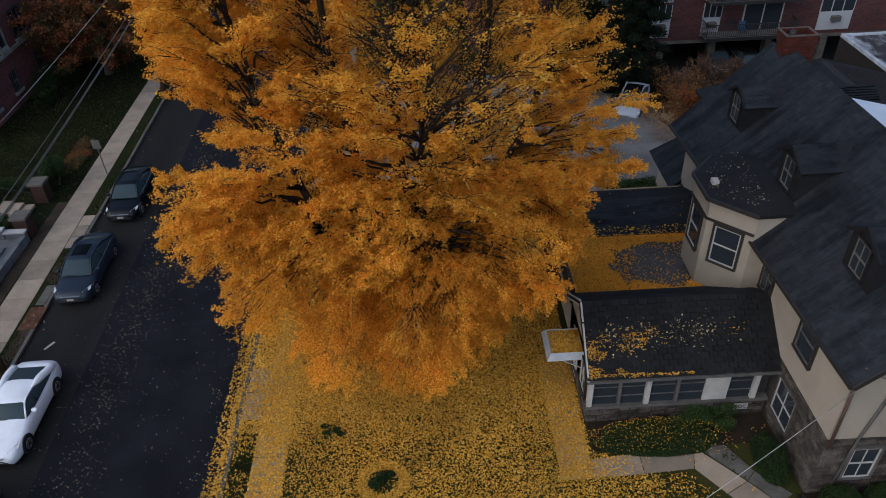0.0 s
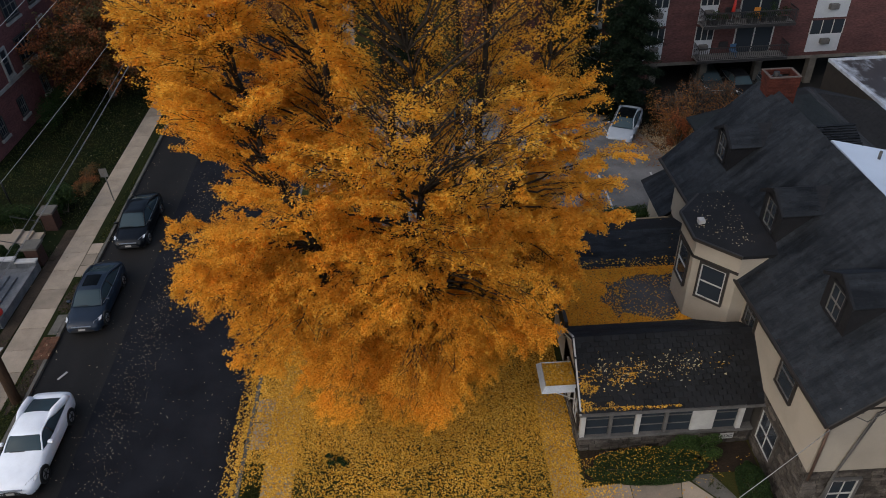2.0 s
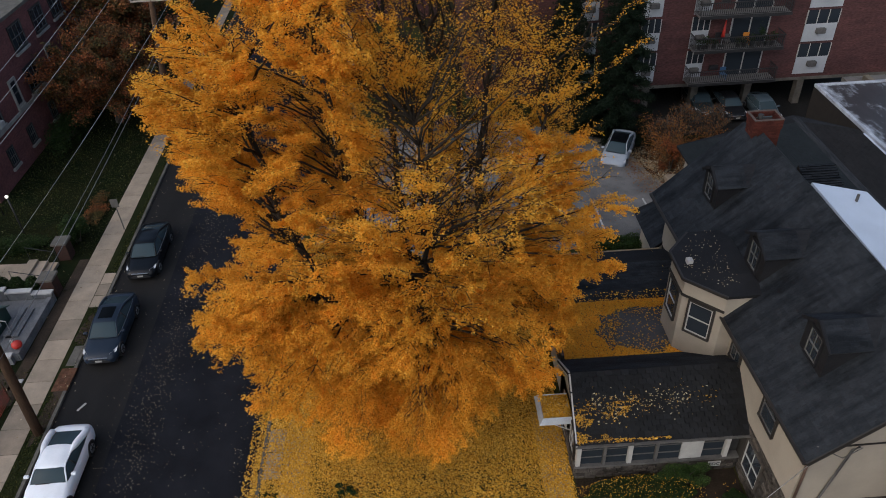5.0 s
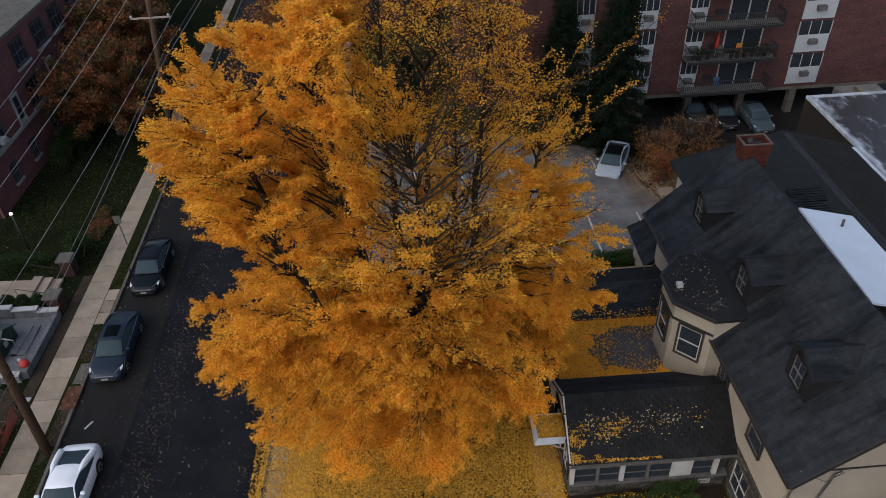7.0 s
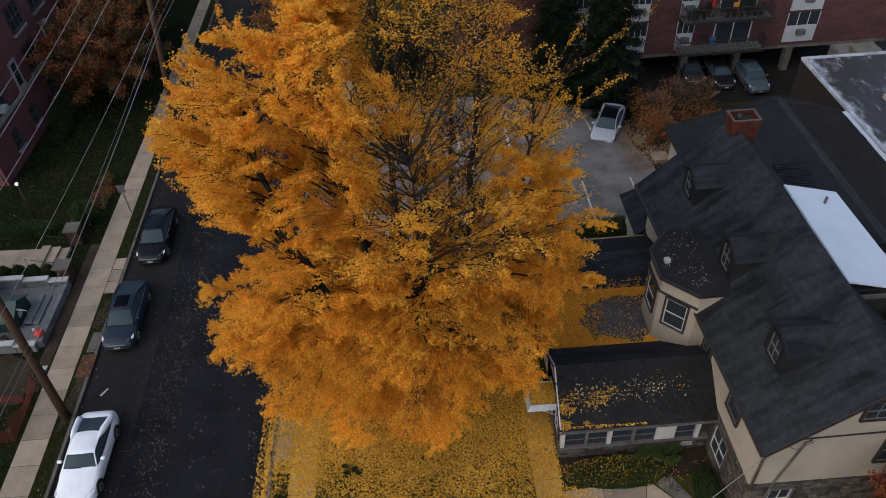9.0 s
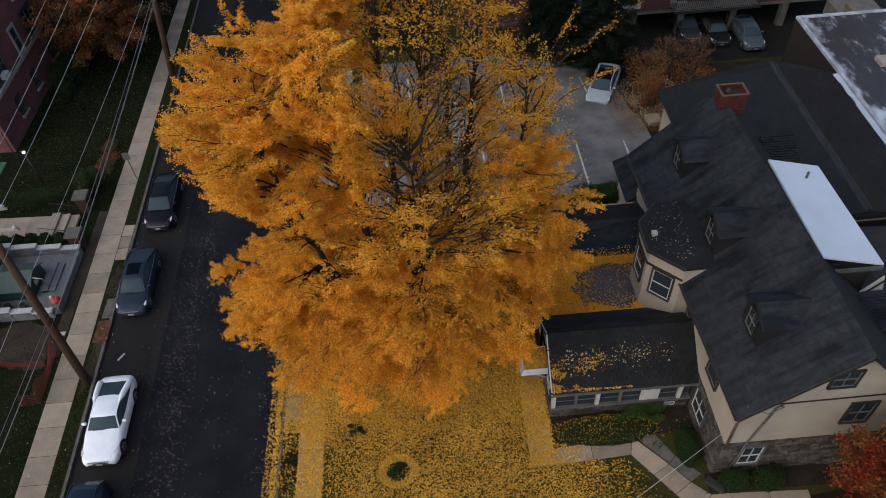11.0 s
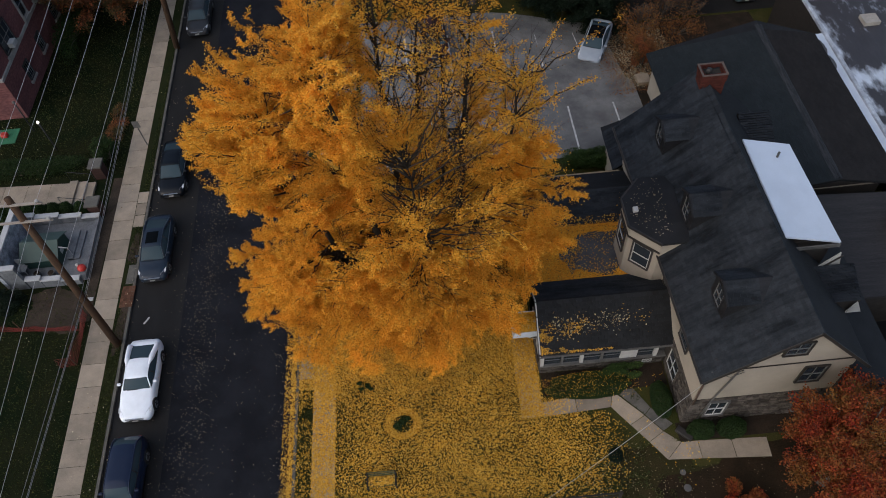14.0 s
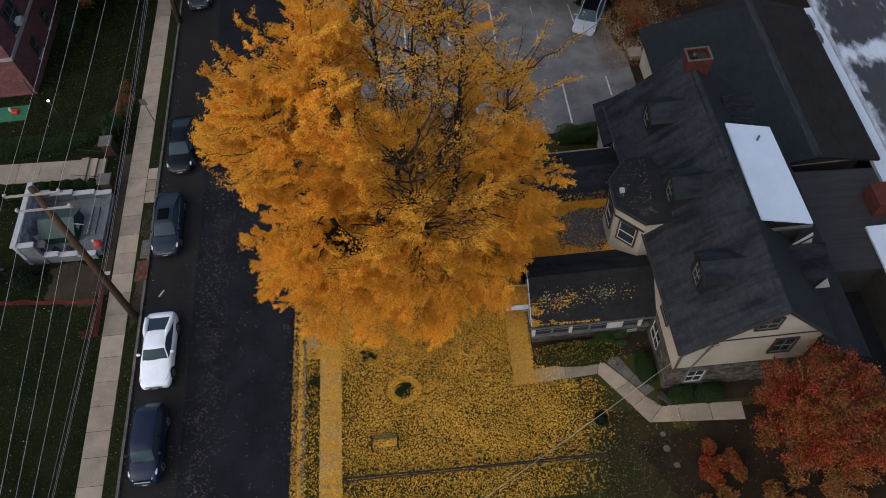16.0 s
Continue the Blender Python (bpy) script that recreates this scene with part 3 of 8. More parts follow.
ln = math.hypot(RX - EX, RZ - EZ)
shingles(bm, (EX - 0.01, YS - 0.5, EZ + 0.004), (EXN - EX, YN - YS + 0.9, 0), (RX - EX, 0, RZ - EZ), YN - YS + 0.9, ln, 0.34, 0.165, random.Random(1))
part("shingles", bm, SHINGLE, house, "dark slate-grey asphalt shingles", kind="stuff")
bm = bmesh.new()
for i in range(48):
    y = YS - 0.5 + i * 0.34
    rx = RX + (RXN - RX) * i / 47
    prism(bm, [(rx - 0.36, RZ - 0.325), (rx, RZ + 0.03), (rx + 0.15, RZ - 0.12)], 'y', y, y + 0.35)
part("ridge_cap", bm, SHINGLE, house, kind="stuff")
bm = bmesh.new()
beam(bm, (EX - 0.06, YS - 0.5, EZ - 0.05), (EXN - 0.06, YN + 0.4, EZ - 0.05), 0.12, 0.10)
part("gutter", bm, DARKTRIM, house, "dark weathered gutter along the eave")
bm = bmesh.new()
beam(bm, (EX, YS - 0.52, EZ - 0.07), (RX, YS - 0.52, RZ - 0.07), 0.05, 0.16)
beam(bm, (RX, YS - 0.52, RZ - 0.07), (EE, YS - 0.52, EEZ - 0.07), 0.05, 0.16)
part("rake_board", bm, DARKTRIM, house)
bm = bmesh.new()
beam(bm, (11.9, YS - 0.09, 6.10), (18.3, YS - 0.09, 6.22), 0.04, 0.05)
part("cable", bm, DARKTRIM, house, "black cable across the gable")
bm = bmesh.new()
tube(bm, [(11.55, YS - 0.14, 6.1), (11.6, YS - 0.14, 4.6), (11.62, YS - 0.14, 2.6)], 0.05, 8)
part("downpipe", bm, M("brown_pipe", (0.10, 0.062, 0.045), (0.07, 0.045, 0.035), 0.6), house, "brown downpipe at the corner", smooth=True)
bm = bmesh.new()
tube(bm, [(13.1, YS - 0.18, 6.15), (12.95, YS - 0.12, 5.9), (12.5, YS - 0.12, 3.0), (12.3, YS - 0.12, 0.6)], 0.045, 8)
tube(bm, [(13.1, YS - 0.30, 6.25), (12.6, YS - 0.26, 5.7), (12.1, YS - 0.22, 6.0), (11.6, YS - 0.2, 6.35)], 0.018, 6)
tube(bm, [(12.3, YS - 0.22, 6.5), (12.35, YS - 0.22, 6.1)], 0.04, 6)
part("service_mast", bm, GREYTRIM, house, "grey electric service mast with looped cable", smooth=True)

window(house, "window", (11.53, 17.3, 4.86), (0, 1, 0), 1.05, 1.5, (-1, 0, 0), sash=DULLSASH, bars=0)
window(house, "window", (11.53, 20.55, 4.8), (0, 1, 0), 0.8, 1.3, (-1, 0, 0), sash=GREYTRIM)
window(house, "window", (11.56, 17.32, 1.58), (0, 1, 0), 1.28, 1.58, (-1, 0, 0), trim=STONE, bars=1)
window(house, "window", (15.14, YS - 0.06, 7.64), (1, 0, 0), 0.98, 1.02, (0, -1, 0), sash=DULLSASH)
window(house, "window", (16.7, YS - 0.06, 4.86), (1, 0, 0), 1.0, 1.5, (0, -1, 0), sash=DULLSASH)
window(house, "window", (13.0, YS - 0.06, 1.66), (1, 0, 0), 0.92, 1.5, (0, -1, 0), trim=GREYTRIM)

# chimney
CAPST = M("cap_mortar", (0.11, 0.085, 0.070), (0.07, 0.05, 0.042), 0.9, 4, 0.3, 30, fine=0.25)
ch = part("chimney", boxes((14.55, 15.75, 29.35, 30.2, 8.3, 10.1)), MORTAR, house, "red brick chimney with two flues")
bm = boxes((14.46, 15.84, 29.26, 29.36, 10.41, 10.45), (14.46, 15.84, 30.19, 30.29, 10.41, 10.45), (14.46, 14.56, 29.36, 30.19, 10.41, 10.45), (15.74, 15.84, 29.36, 30.19, 10.41, 10.45))
part("chimney_cap", bm, CAPST, ch, "pale mortar crown round the flue opening")
bm = boxes((14.62, 15.68, 29.42, 30.13, 10.02, 10.06))
part("flue_floor", bm, BLACKMETAL, ch)
bm = bmesh.new()
tube(bm, [(14.95, 29.8, 10.0), (14.95, 29.8, 10.48)], 0.13, 10)
part("flue", bm, DARKTRIM, ch, smooth=True)
z, course = 8.36, 0
while z < 10.38:
    grow = 0.035 if z < 9.9 else 0.075
    off = 0.11 * (course % 2)
    for side in range(4):
        span = (14.55 - grow, 15.75 + grow) if side in (0, 2) else (29.42, 30.13)
        q = span[0] - off
        while q < span[1] - 0.02:
            a, b = max(q, span[0]), min(q + 0.215, span[1])
            q += 0.225
            if b - a < 0.03:
                continue
            bm = bmesh.new()
            if side == 0:
                box(bm, a, b, 29.35 - grow, 29.35 + 0.07, z, z + 0.068)
            elif side == 2:
                if z < 10.2:
                    continue
                box(bm, a, b, 30.2 - 0.07, 30.2 + grow, z, z + 0.068)
            elif side == 1:
                box(bm, 15.75 - 0.07, 15.75 + grow, a, b, z, z + 0.068)
            else:
                box(bm, 14.55 - grow, 14.55 + 0.07, a, b, z, z + 0.068)
            part("brick", bm, CHIMBRICK, ch)
    z += 0.08
    course += 1

# three gabled dormers on the west slope
CLAD = M("dark_cladding", (0.010, 0.010, 0.012), (0.016, 0.016, 0.018), 0.8, 1.5, 0.2, 25, spec=0.2, fine=0.2)
DORMROOF = M("dormer_felt", (0.0125, 0.0135, 0.016), (0.020, 0.021, 0.024), 0.78, 1.2, 0.3, 30, spec=0.15, fine=0.3, stretch=(0.4, 3, 1))


def dormer(yc, front, peak=9.16, half=0.80):
    d = part("dormer", boxes(), SHINGLE, house, "small gabled dormer clad in dark shingles")
    ex = EX + (EXN - EX) * (yc - YS + 0.5) / (YN - YS + 0.9)
    base = EZ + sl * (front - ex)
    pitch = 0.66
    shoulder = peak - half * pitch - 0.09
    bm = bmesh.new()
    prism(bm, [(yc - half, base - 0.4), (yc + half, base - 0.4), (yc + half, shoulder), (yc, peak - 0.09), (yc - half, shoulder)], 'x', front, 14.4)
    part("dormer_wall", bm, CLAD, d)
    back = ex + (peak - EZ) / sl
    for s in (-1, 1):
        bm = bmesh.new()
        e = half + 0.17
        ez = peak - e * pitch
        be = ex + (ez - EZ) / sl
        slab(bm, [(front - 0.16, yc, peak), (back, yc, peak), (be, yc + s * e, ez), (front - 0.08, yc + s * e, ez)], 0.07)
        part("dormer_roof", bm, DORMROOF, d)
        bm = bmesh.new()
        shingles(bm, (be if s < 0 else front - 0.08, yc + s * e, ez + 0.004), (-1 if s < 0 else 1, 0, 0), (0, -s * e, e * pitch), be - front + 0.06, math.hypot(e, e * pitch), 0.30, 0.19, random.Random(int(yc)))
        part("dormer_shingles", bm, SHINGLE, d, kind="stuff")
    bm = bmesh.new()
    beam(bm, (front - 0.12, yc - half - 0.17, peak - (half + 0.17) * pitch - 0.05), (front - 0.18, yc, peak - 0.05), 0.05, 0.13)
    beam(bm, (front - 0.12, yc + half + 0.17, peak - (half + 0.17) * pitch - 0.05), (front - 0.18, yc, peak - 0.05), 0.05, 0.13)
    part("rake_board", bm, CLAD, d)
    window(d, "dormer_window", (front - 0.02, yc, base + 0.80), (0, 1, 0), 0.76, 1.15, (-1, 0, 0), sash=DULLSASH, trim=CLAD, bars=1, tw=0.07)
    return d


for yc, front in ((17.58, 12.46), (22.62, 12.36), (27.7, 12.30)):
    dormer(yc, front)

# polygonal bay above the flat roof
bay = part("bay", boxes(), STUCCO, house, "cream stucco polygonal bay with dark window trim")
BAY = [(12.0, 21.35), (11.0, 21.35), (9.70, 22.62), (9.70, 24.32), (10.78, 25.5), (12.0, 25.5)]
bm = bmesh.new()
prism(bm, BAY, 'z', 3.1, 7.0)
part("bay_wall", bm, STUCCO, bay)
cen = Vector((11.9, 23.45))
wide = [tuple(Vector(p) + (Vector(p) - cen).normalized() * 0.13) if i not in (0, 5) else (12.4, p[1] + (-0.1 if i == 0 else 0.1)) for i, p in enumerate(BAY)]
bm = bmesh.new()
lo = [bm.verts.new((x, y, 6.98)) for x, y in wide]
hi = [bm.verts.new((x, y, 7.12)) for x, y in wide]
tp = [bm.verts.new((12.2 + (x - 12.2) * 0.5, 23.4 + (y - 23.4) * 0.5, 7.34)) for x, y in wide]
bm.faces.new(lo[::-1])
for a, b in ((lo, hi), (hi, tp)):
    for i in range(6):
        bm.faces.new((a[i], a[(i + 1) % 6], b[(i + 1) % 6], b[i]))
bm.faces.new(tp)
part("bay_roof", bm, ROOFBED, bay, "dark bay roof with scattered leaves")
bm = bmesh.new()
for i in range(1, 4):
    a, b = BAY[i], BAY[i + 1]
    da = (Vector(a) - cen).normalized() * 0.03
    db = (Vector(b) - cen).normalized() * 0.03
    beam(bm, (a[0] + da.x, a[1] + da.y, 6.18), (b[0] + db.x, b[1] + db.y, 6.18), 0.06, 0.10)
    wa, wb = wide[i], wide[i + 1]
    beam(bm, (wa[0], wa[1], 7.06), (wb[0], wb[1], 7.06), 0.13, 0.13)
part("bay_trim", bm, DARKTRIM, bay)
for i, w in ((1, 1.0), (2, 0.95), (3, 0.9)):
    a, b = Vector(BAY[i]), Vector(BAY[i + 1])
    m = (a + b) / 2
    dr = (b - a).normalized()
    o = Vector((dr.y, -dr.x))
    if o.x > 0:
        o = -o
    window(bay, "bay_window", (m.x + o.x * 0.02, m.y + o.y * 0.02, 5.25), (dr.x, dr.y, 0), w, 1.6, (o.x, o.y, 0), bars=0)
part("roof_vent", boxes((9.95, 10.2, 23.3, 23.58, 7.13, 7.36)), WHITE, bay, "small white roof vent", bevel=0.01)

# flat-topped shed dormer with a white roof on the east slope
shed = part("shed_dormer", boxes((15.95, 18.33, 19.65, 25.45, 5.6, 8.58)), DARKTRIM, house, "flat shed dormer with a bright white membrane roof")
bm = bmesh.new()
slab(bm, [(15.72, 19.5, 9.30), (18.42, 19.36, 8.70), (18.26, 25.6, 8.70), (15.74, 25.7, 9.30)], 0.1)
part("white_roof", bm, WHITEROOF, shed)
bm = bmesh.new()
tube(bm, [(17.2, 24.6, 8.8), (17.2, 24.6, 9.3)], 0.06, 8)
part("vent_pipe", bm, GREYTRIM, shed, smooth=True)
part("drip_edge", boxes((15.82, 18.42, 19.28, 19.34, 8.40, 8.62)), GREYTRIM, shed)
# lower roofs behind the house
bm = bmesh.new()
slab(bm, [(18.35, 13.9, 5.4), (18.35, 29.5, 5.4), (21.2, 29.5, 4.1), (21.2, 13.9, 4.1)], 0.14)
part("lean_to_roof", bm, ROOFBED, house)
part("lean_to_wall", boxes((18.38, 21.0, 14.6, 29.3, -0.3, 4.0)), DARKTRIM, house)
rl = random.Random(4)
for y0, y1, x0, x1, z0, z1 in ((17.3, 18.9, 17.0, 19.3, 6.75, 7.5), (26.6, 28.3, 16.5, 18.2, 7.7, 8.55)):
    bm = bmesh.new()
    prism(bm, [(y0, z0 - 1.2), (y1, z1 - 1.6), (y1, z1), (y0, z0)], 'x', x0, x1)
    sd = part("side_gable", bm, DARKTRIM, house, "small shingled side roof with coarse courses")
    bm = bmesh.new()
    shingles(bm, (x0, y0, z0 + 0.004), (1, 0, 0), (0, y1 - y0, z1 - z0), x1 - x0, math.hypot(y1 - y0, z1 - z0), 0.30, 0.135, rl, 0.075)
    part("shingles", bm, SHINGLE, sd, kind="stuff")
bm = bmesh.new()
prism(bm, [(17.75, 7.3), (18.75, 7.3), (18.45, 8.3)], 'y', 19.0, 19.06)
part("gable_front", bm, WHITE, house, "white triangular gable front")
bm = bmesh.new()
beam(bm, (17.95, 18.97, 7.3), (18.6, 18.97, 8.1), 0.1, 0.04, up=(0, 1, 0))
part("gable_bar", bm, DARKTRIM, house)
bm = bmesh.new()
prism(bm, [(18.75, 6.0), (19.5, 6.0), (19.0, 6.95)], 'y', 17.1, 17.16)
part("gable_front", bm, WHITE, house, "white triangular gable front")
# lean-to against the north-west corner
bm = bmesh.new()
slab(bm, [(11.0, 30.2, 2.62), (13.2, 30.2, 4.35), (13.2, 33.2, 4.35), (11.0, 33.9, 2.62)], 0.14)
part("lean_to_roof", bm, ROOFBED, house, "low dark roof dotted with leaves")
bm = bmesh.new()
shingles(bm, (10.99, 30.2, 2.625), (0, 1, 0), (2.2, 0, 1.73), 3.3, 2.7, 0.34, 0.17, random.Random(9))
part("shingles", bm, SHINGLE, house, kind="stuff")
part("lean_to_wall", boxes((11.35, 13.2, 30.3, 33.1, -0.4, 2.75)), STUCCO, house)

# ---- the sun porch wing ----
porch = thing("sun_porch", "enclosed sun porch with dark shingle roof and white window posts", "porch")
PX0, PX1, PYS, PYR, PYN = 4.75, 11.55, 18.35, 20.25, 22.1
part("porch_base", boxes((PX0, PX1, PYS, PYN, -0.4, 0.74)), MORTAR, porch, "stone-faced base")
# Solid block; its dark colour stands in for the unlit room.
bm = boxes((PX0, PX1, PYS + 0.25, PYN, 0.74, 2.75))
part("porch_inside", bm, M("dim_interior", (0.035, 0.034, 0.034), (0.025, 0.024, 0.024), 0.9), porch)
part("porch_sill", boxes((PX0 - 0.06, PX1, PYS - 0.08, PYS + 0.25, 0.74, 0.86)), GREYTRIM, porch)
part("porch_beam", boxes((PX0 - 0.04, PX1, PYS - 0.04, PYS + 0.25, 2.38, 2.72)), WHITE, porch)
for x in (4.82, 6.95, 10.95):
    part("porch_post", boxes((x - 0.09, x + 0.09, PYS - 0.05, PYS + 0.13, 0.86, 2.38)), WHITE, porch, "white porch post")
for x in (5.9, 8.05):
    part("porch_post", boxes((x - 0.06, x + 0.06, PYS - 0.03, PYS + 0.10, 0.86, 2.38)), GREYTRIM, porch)
for x0, x1 in ((4.95, 5.82), (5.98, 6.84), (7.06, 7.97), (8.13, 9.05), (9.95, 10.82)):
    w = part("porch_window", boxes((x0, x1, PYS + 0.06, PYS + 0.075, 0.88, 2.36)), PANE, porch)
    for zr in (1.30, 1.78):
        part("window_rail", boxes((x0, x1, PYS + 0.03, PYS + 0.06, zr, zr + 0.04)), GREYTRIM, w)
part("porch_panel", boxes((9.05, 9.95, PYS - 0.01, PYS + 0.08, 0.88, 2.37)), WHITE, porch, "cream boarded panel")
bm = bmesh.new()
prism(bm, [(PYS + 0.02, 0.74), (PYN, 0.74), (PYN, 2.95), (PYR, 4.28), (PYS + 0.02, 2.5)], 'x', PX0 + 0.0, PX0 + 0.18)
part("porch_gable", bm, STUCCO, porch, "weathered cream gable end")
part("porch_door", boxes((PX0 - 0.05, PX0, 20.35, 21.3, 0.3, 2.3)), WHITE, porch, "white entrance door")
window(porch, "gable_window", (PX0 - 0.01, 19.2, 1.65), (0, 1, 0), 0.8, 1.3, (-1, 0, 0))
bm = bmesh.new()
beam(bm, (PX0 - 0.15, PYS - 0.3, 2.50), (PX0 - 0.15, PYR, 4.36), 0.06, 0.24)
beam(bm, (PX0 - 0.15, PYR, 4.36), (PX0 - 0.15, PYN + 0.1, 3.02), 0.06, 0.24)
part("barge_board", bm, WHITE, porch, "pale barge board on the gable")
bm = bmesh.new()
slab(bm, [(PX0 - 0.2, PYS - 0.32, 2.60), (PX1 + 0.0, PYS - 0.32, 2.60), (PX1 + 0.0, PYR, 4.42), (PX0 - 0.2, PYR, 4.42)], 0.1)
porch_slope = part("porch_roof", bm, ROOFBED, porch)
bm = bmesh.new()
slab(bm, [(PX0 - 0.2, PYR, 4.42), (PX1, PYR, 4.42), (PX1, PYN + 0.15, 3.08), (PX0 - 0.2, PYN + 0.15, 3.08)], 0.1)
part("porch_roof", bm, ROOFBED, porch, "dark smooth back slope")
bm = bmesh.new()
beam(bm, (PX0 - 0.2, PYS - 0.36, 2.54), (PX1, PYS - 0.36, 2.54), 0.1, 0.08)
part("porch_gutter", bm, GREYTRIM, porch)
fs = part("sign_plate", boxes((10.30, 10.82, PYS - 0.13, PYS - 0.10, 0.38, 0.68)), WHITE, porch, "white sign plate with black letters")
cu = bpy.data.curves.new("letters", 'FONT')
cu.body = "FDC"
cu.size = 0.24
cu.extrude = 0.004
cu.align_x, cu.align_y = 'CENTER', 'CENTER'
tx = new("letters", cu)
tx.matrix_world = pose(10.56, PYS - 0.137, 0.53, 90, 0, 0)
tx.data.materials.append(PLASTIC)
tx.parent = fs

aw = thing("door_awning", "small flat awning over the porch door heaped with leaves", "awning")
part("awning_top", boxes((3.52, 4.80, 19.58, 20.86, 2.36, 2.42)), WHITE, aw)
AWNING = M("pale_blue_grey_metal", (0.42, 0.45, 0.49), (0.34, 0.37, 0.40), 0.5)
inner = [(4.80, 19.58), (3.52, 19.58), (3.52, 20.86), (4.80, 20.86)]
outer = [(4.80, 19.42), (3.36, 19.42), (3.36, 21.02), (4.80, 21.02)]
for a in range(3):
    bm = bmesh.new()
    slab(bm, [(*outer[a + 1], 2.24), (*outer[a], 2.24), (*inner[a], 2.50), (*inner[a + 1], 2.50)], 0.03)
    part("awning_fascia", bm, AWNING, aw, "sloping pale grey metal fascia")
for y in (19.6, 20.84):
    bm = bmesh.new()
    beam(bm, (3.55, y, 2.34), (4.74, y, 1.6), 0.04)
    part("awning_brace", bm, WHITE, aw)

mid = thing("middle_wing", "low wing with a flat leaf-covered roof", "house wing")
part("wing_wall", boxes((5.0, 11.5, 22.2, 25.6, -0.4, 2.9)), STUCCO, mid)
part("flat_roof", boxes((4.85, 11.6, 22.05, 25.9, 2.9, 3.02)), M("grey_gravel_roof", (0.070, 0.068, 0.072), (0.038, 0.037, 0.040), 0.9, 1.2, 0.4, 30, fine=0.3), mid, "grey gravel flat roof")
part("parapet", boxes((4.72, 4.86, 22.3, 25.9, 2.5, 3.28)), DARKTRIM, mid)

back = thing("rear_wing", "single-storey wing with a dark gabled roof", "house wing")
part("wing_wall", boxes((5.3, 11.4, 26.0, 29.6, -0.4, 2.85)), STUCCO, back)
bm = bmesh.new()
slab(bm, [(5.0, 25.91, 3.06), (11.55, 25.91, 3.06), (11.55, 28.1, 3.6), (5.0, 28.1, 3.6)], 0.1)
part("wing_roof", bm, ROOFBED, back)
bm = bmesh.new()
slab(bm, [(5.0, 28.1, 3.6), (11.55, 28.1, 3.6), (11.55, 29.85, 2.9), (5.0, 29.85, 2.9)], 0.1)
part("wing_roof", bm, ROOFBED, back)
bm = bmesh.new()
beam(bm, (5.0, 29.9, 2.88), (11.3, 29.9, 2.88), 0.09, 0.08)
part("wing_gutter", bm, M("tan_gutter", (0.30, 0.22, 0.13), (0.22, 0.16, 0.10), 0.7), back)
bm = bmesh.new()
rg = random.Random(8)
shingles(bm, (5.0, 25.90, 3.065), (1, 0, 0), (0, 2.19, 0.54), 6.55, 2.24, 0.34, 0.17, rg)
shingles(bm, (PX0 - 0.2, PYN + 0.14, 3.088), (1, 0, 0), (0, PYR - PYN - 0.15, 4.42 - 3.08), 6.9, 2.3, 0.34, 0.17, rg)
part("shingles", bm, SHINGLE, back, kind="stuff")

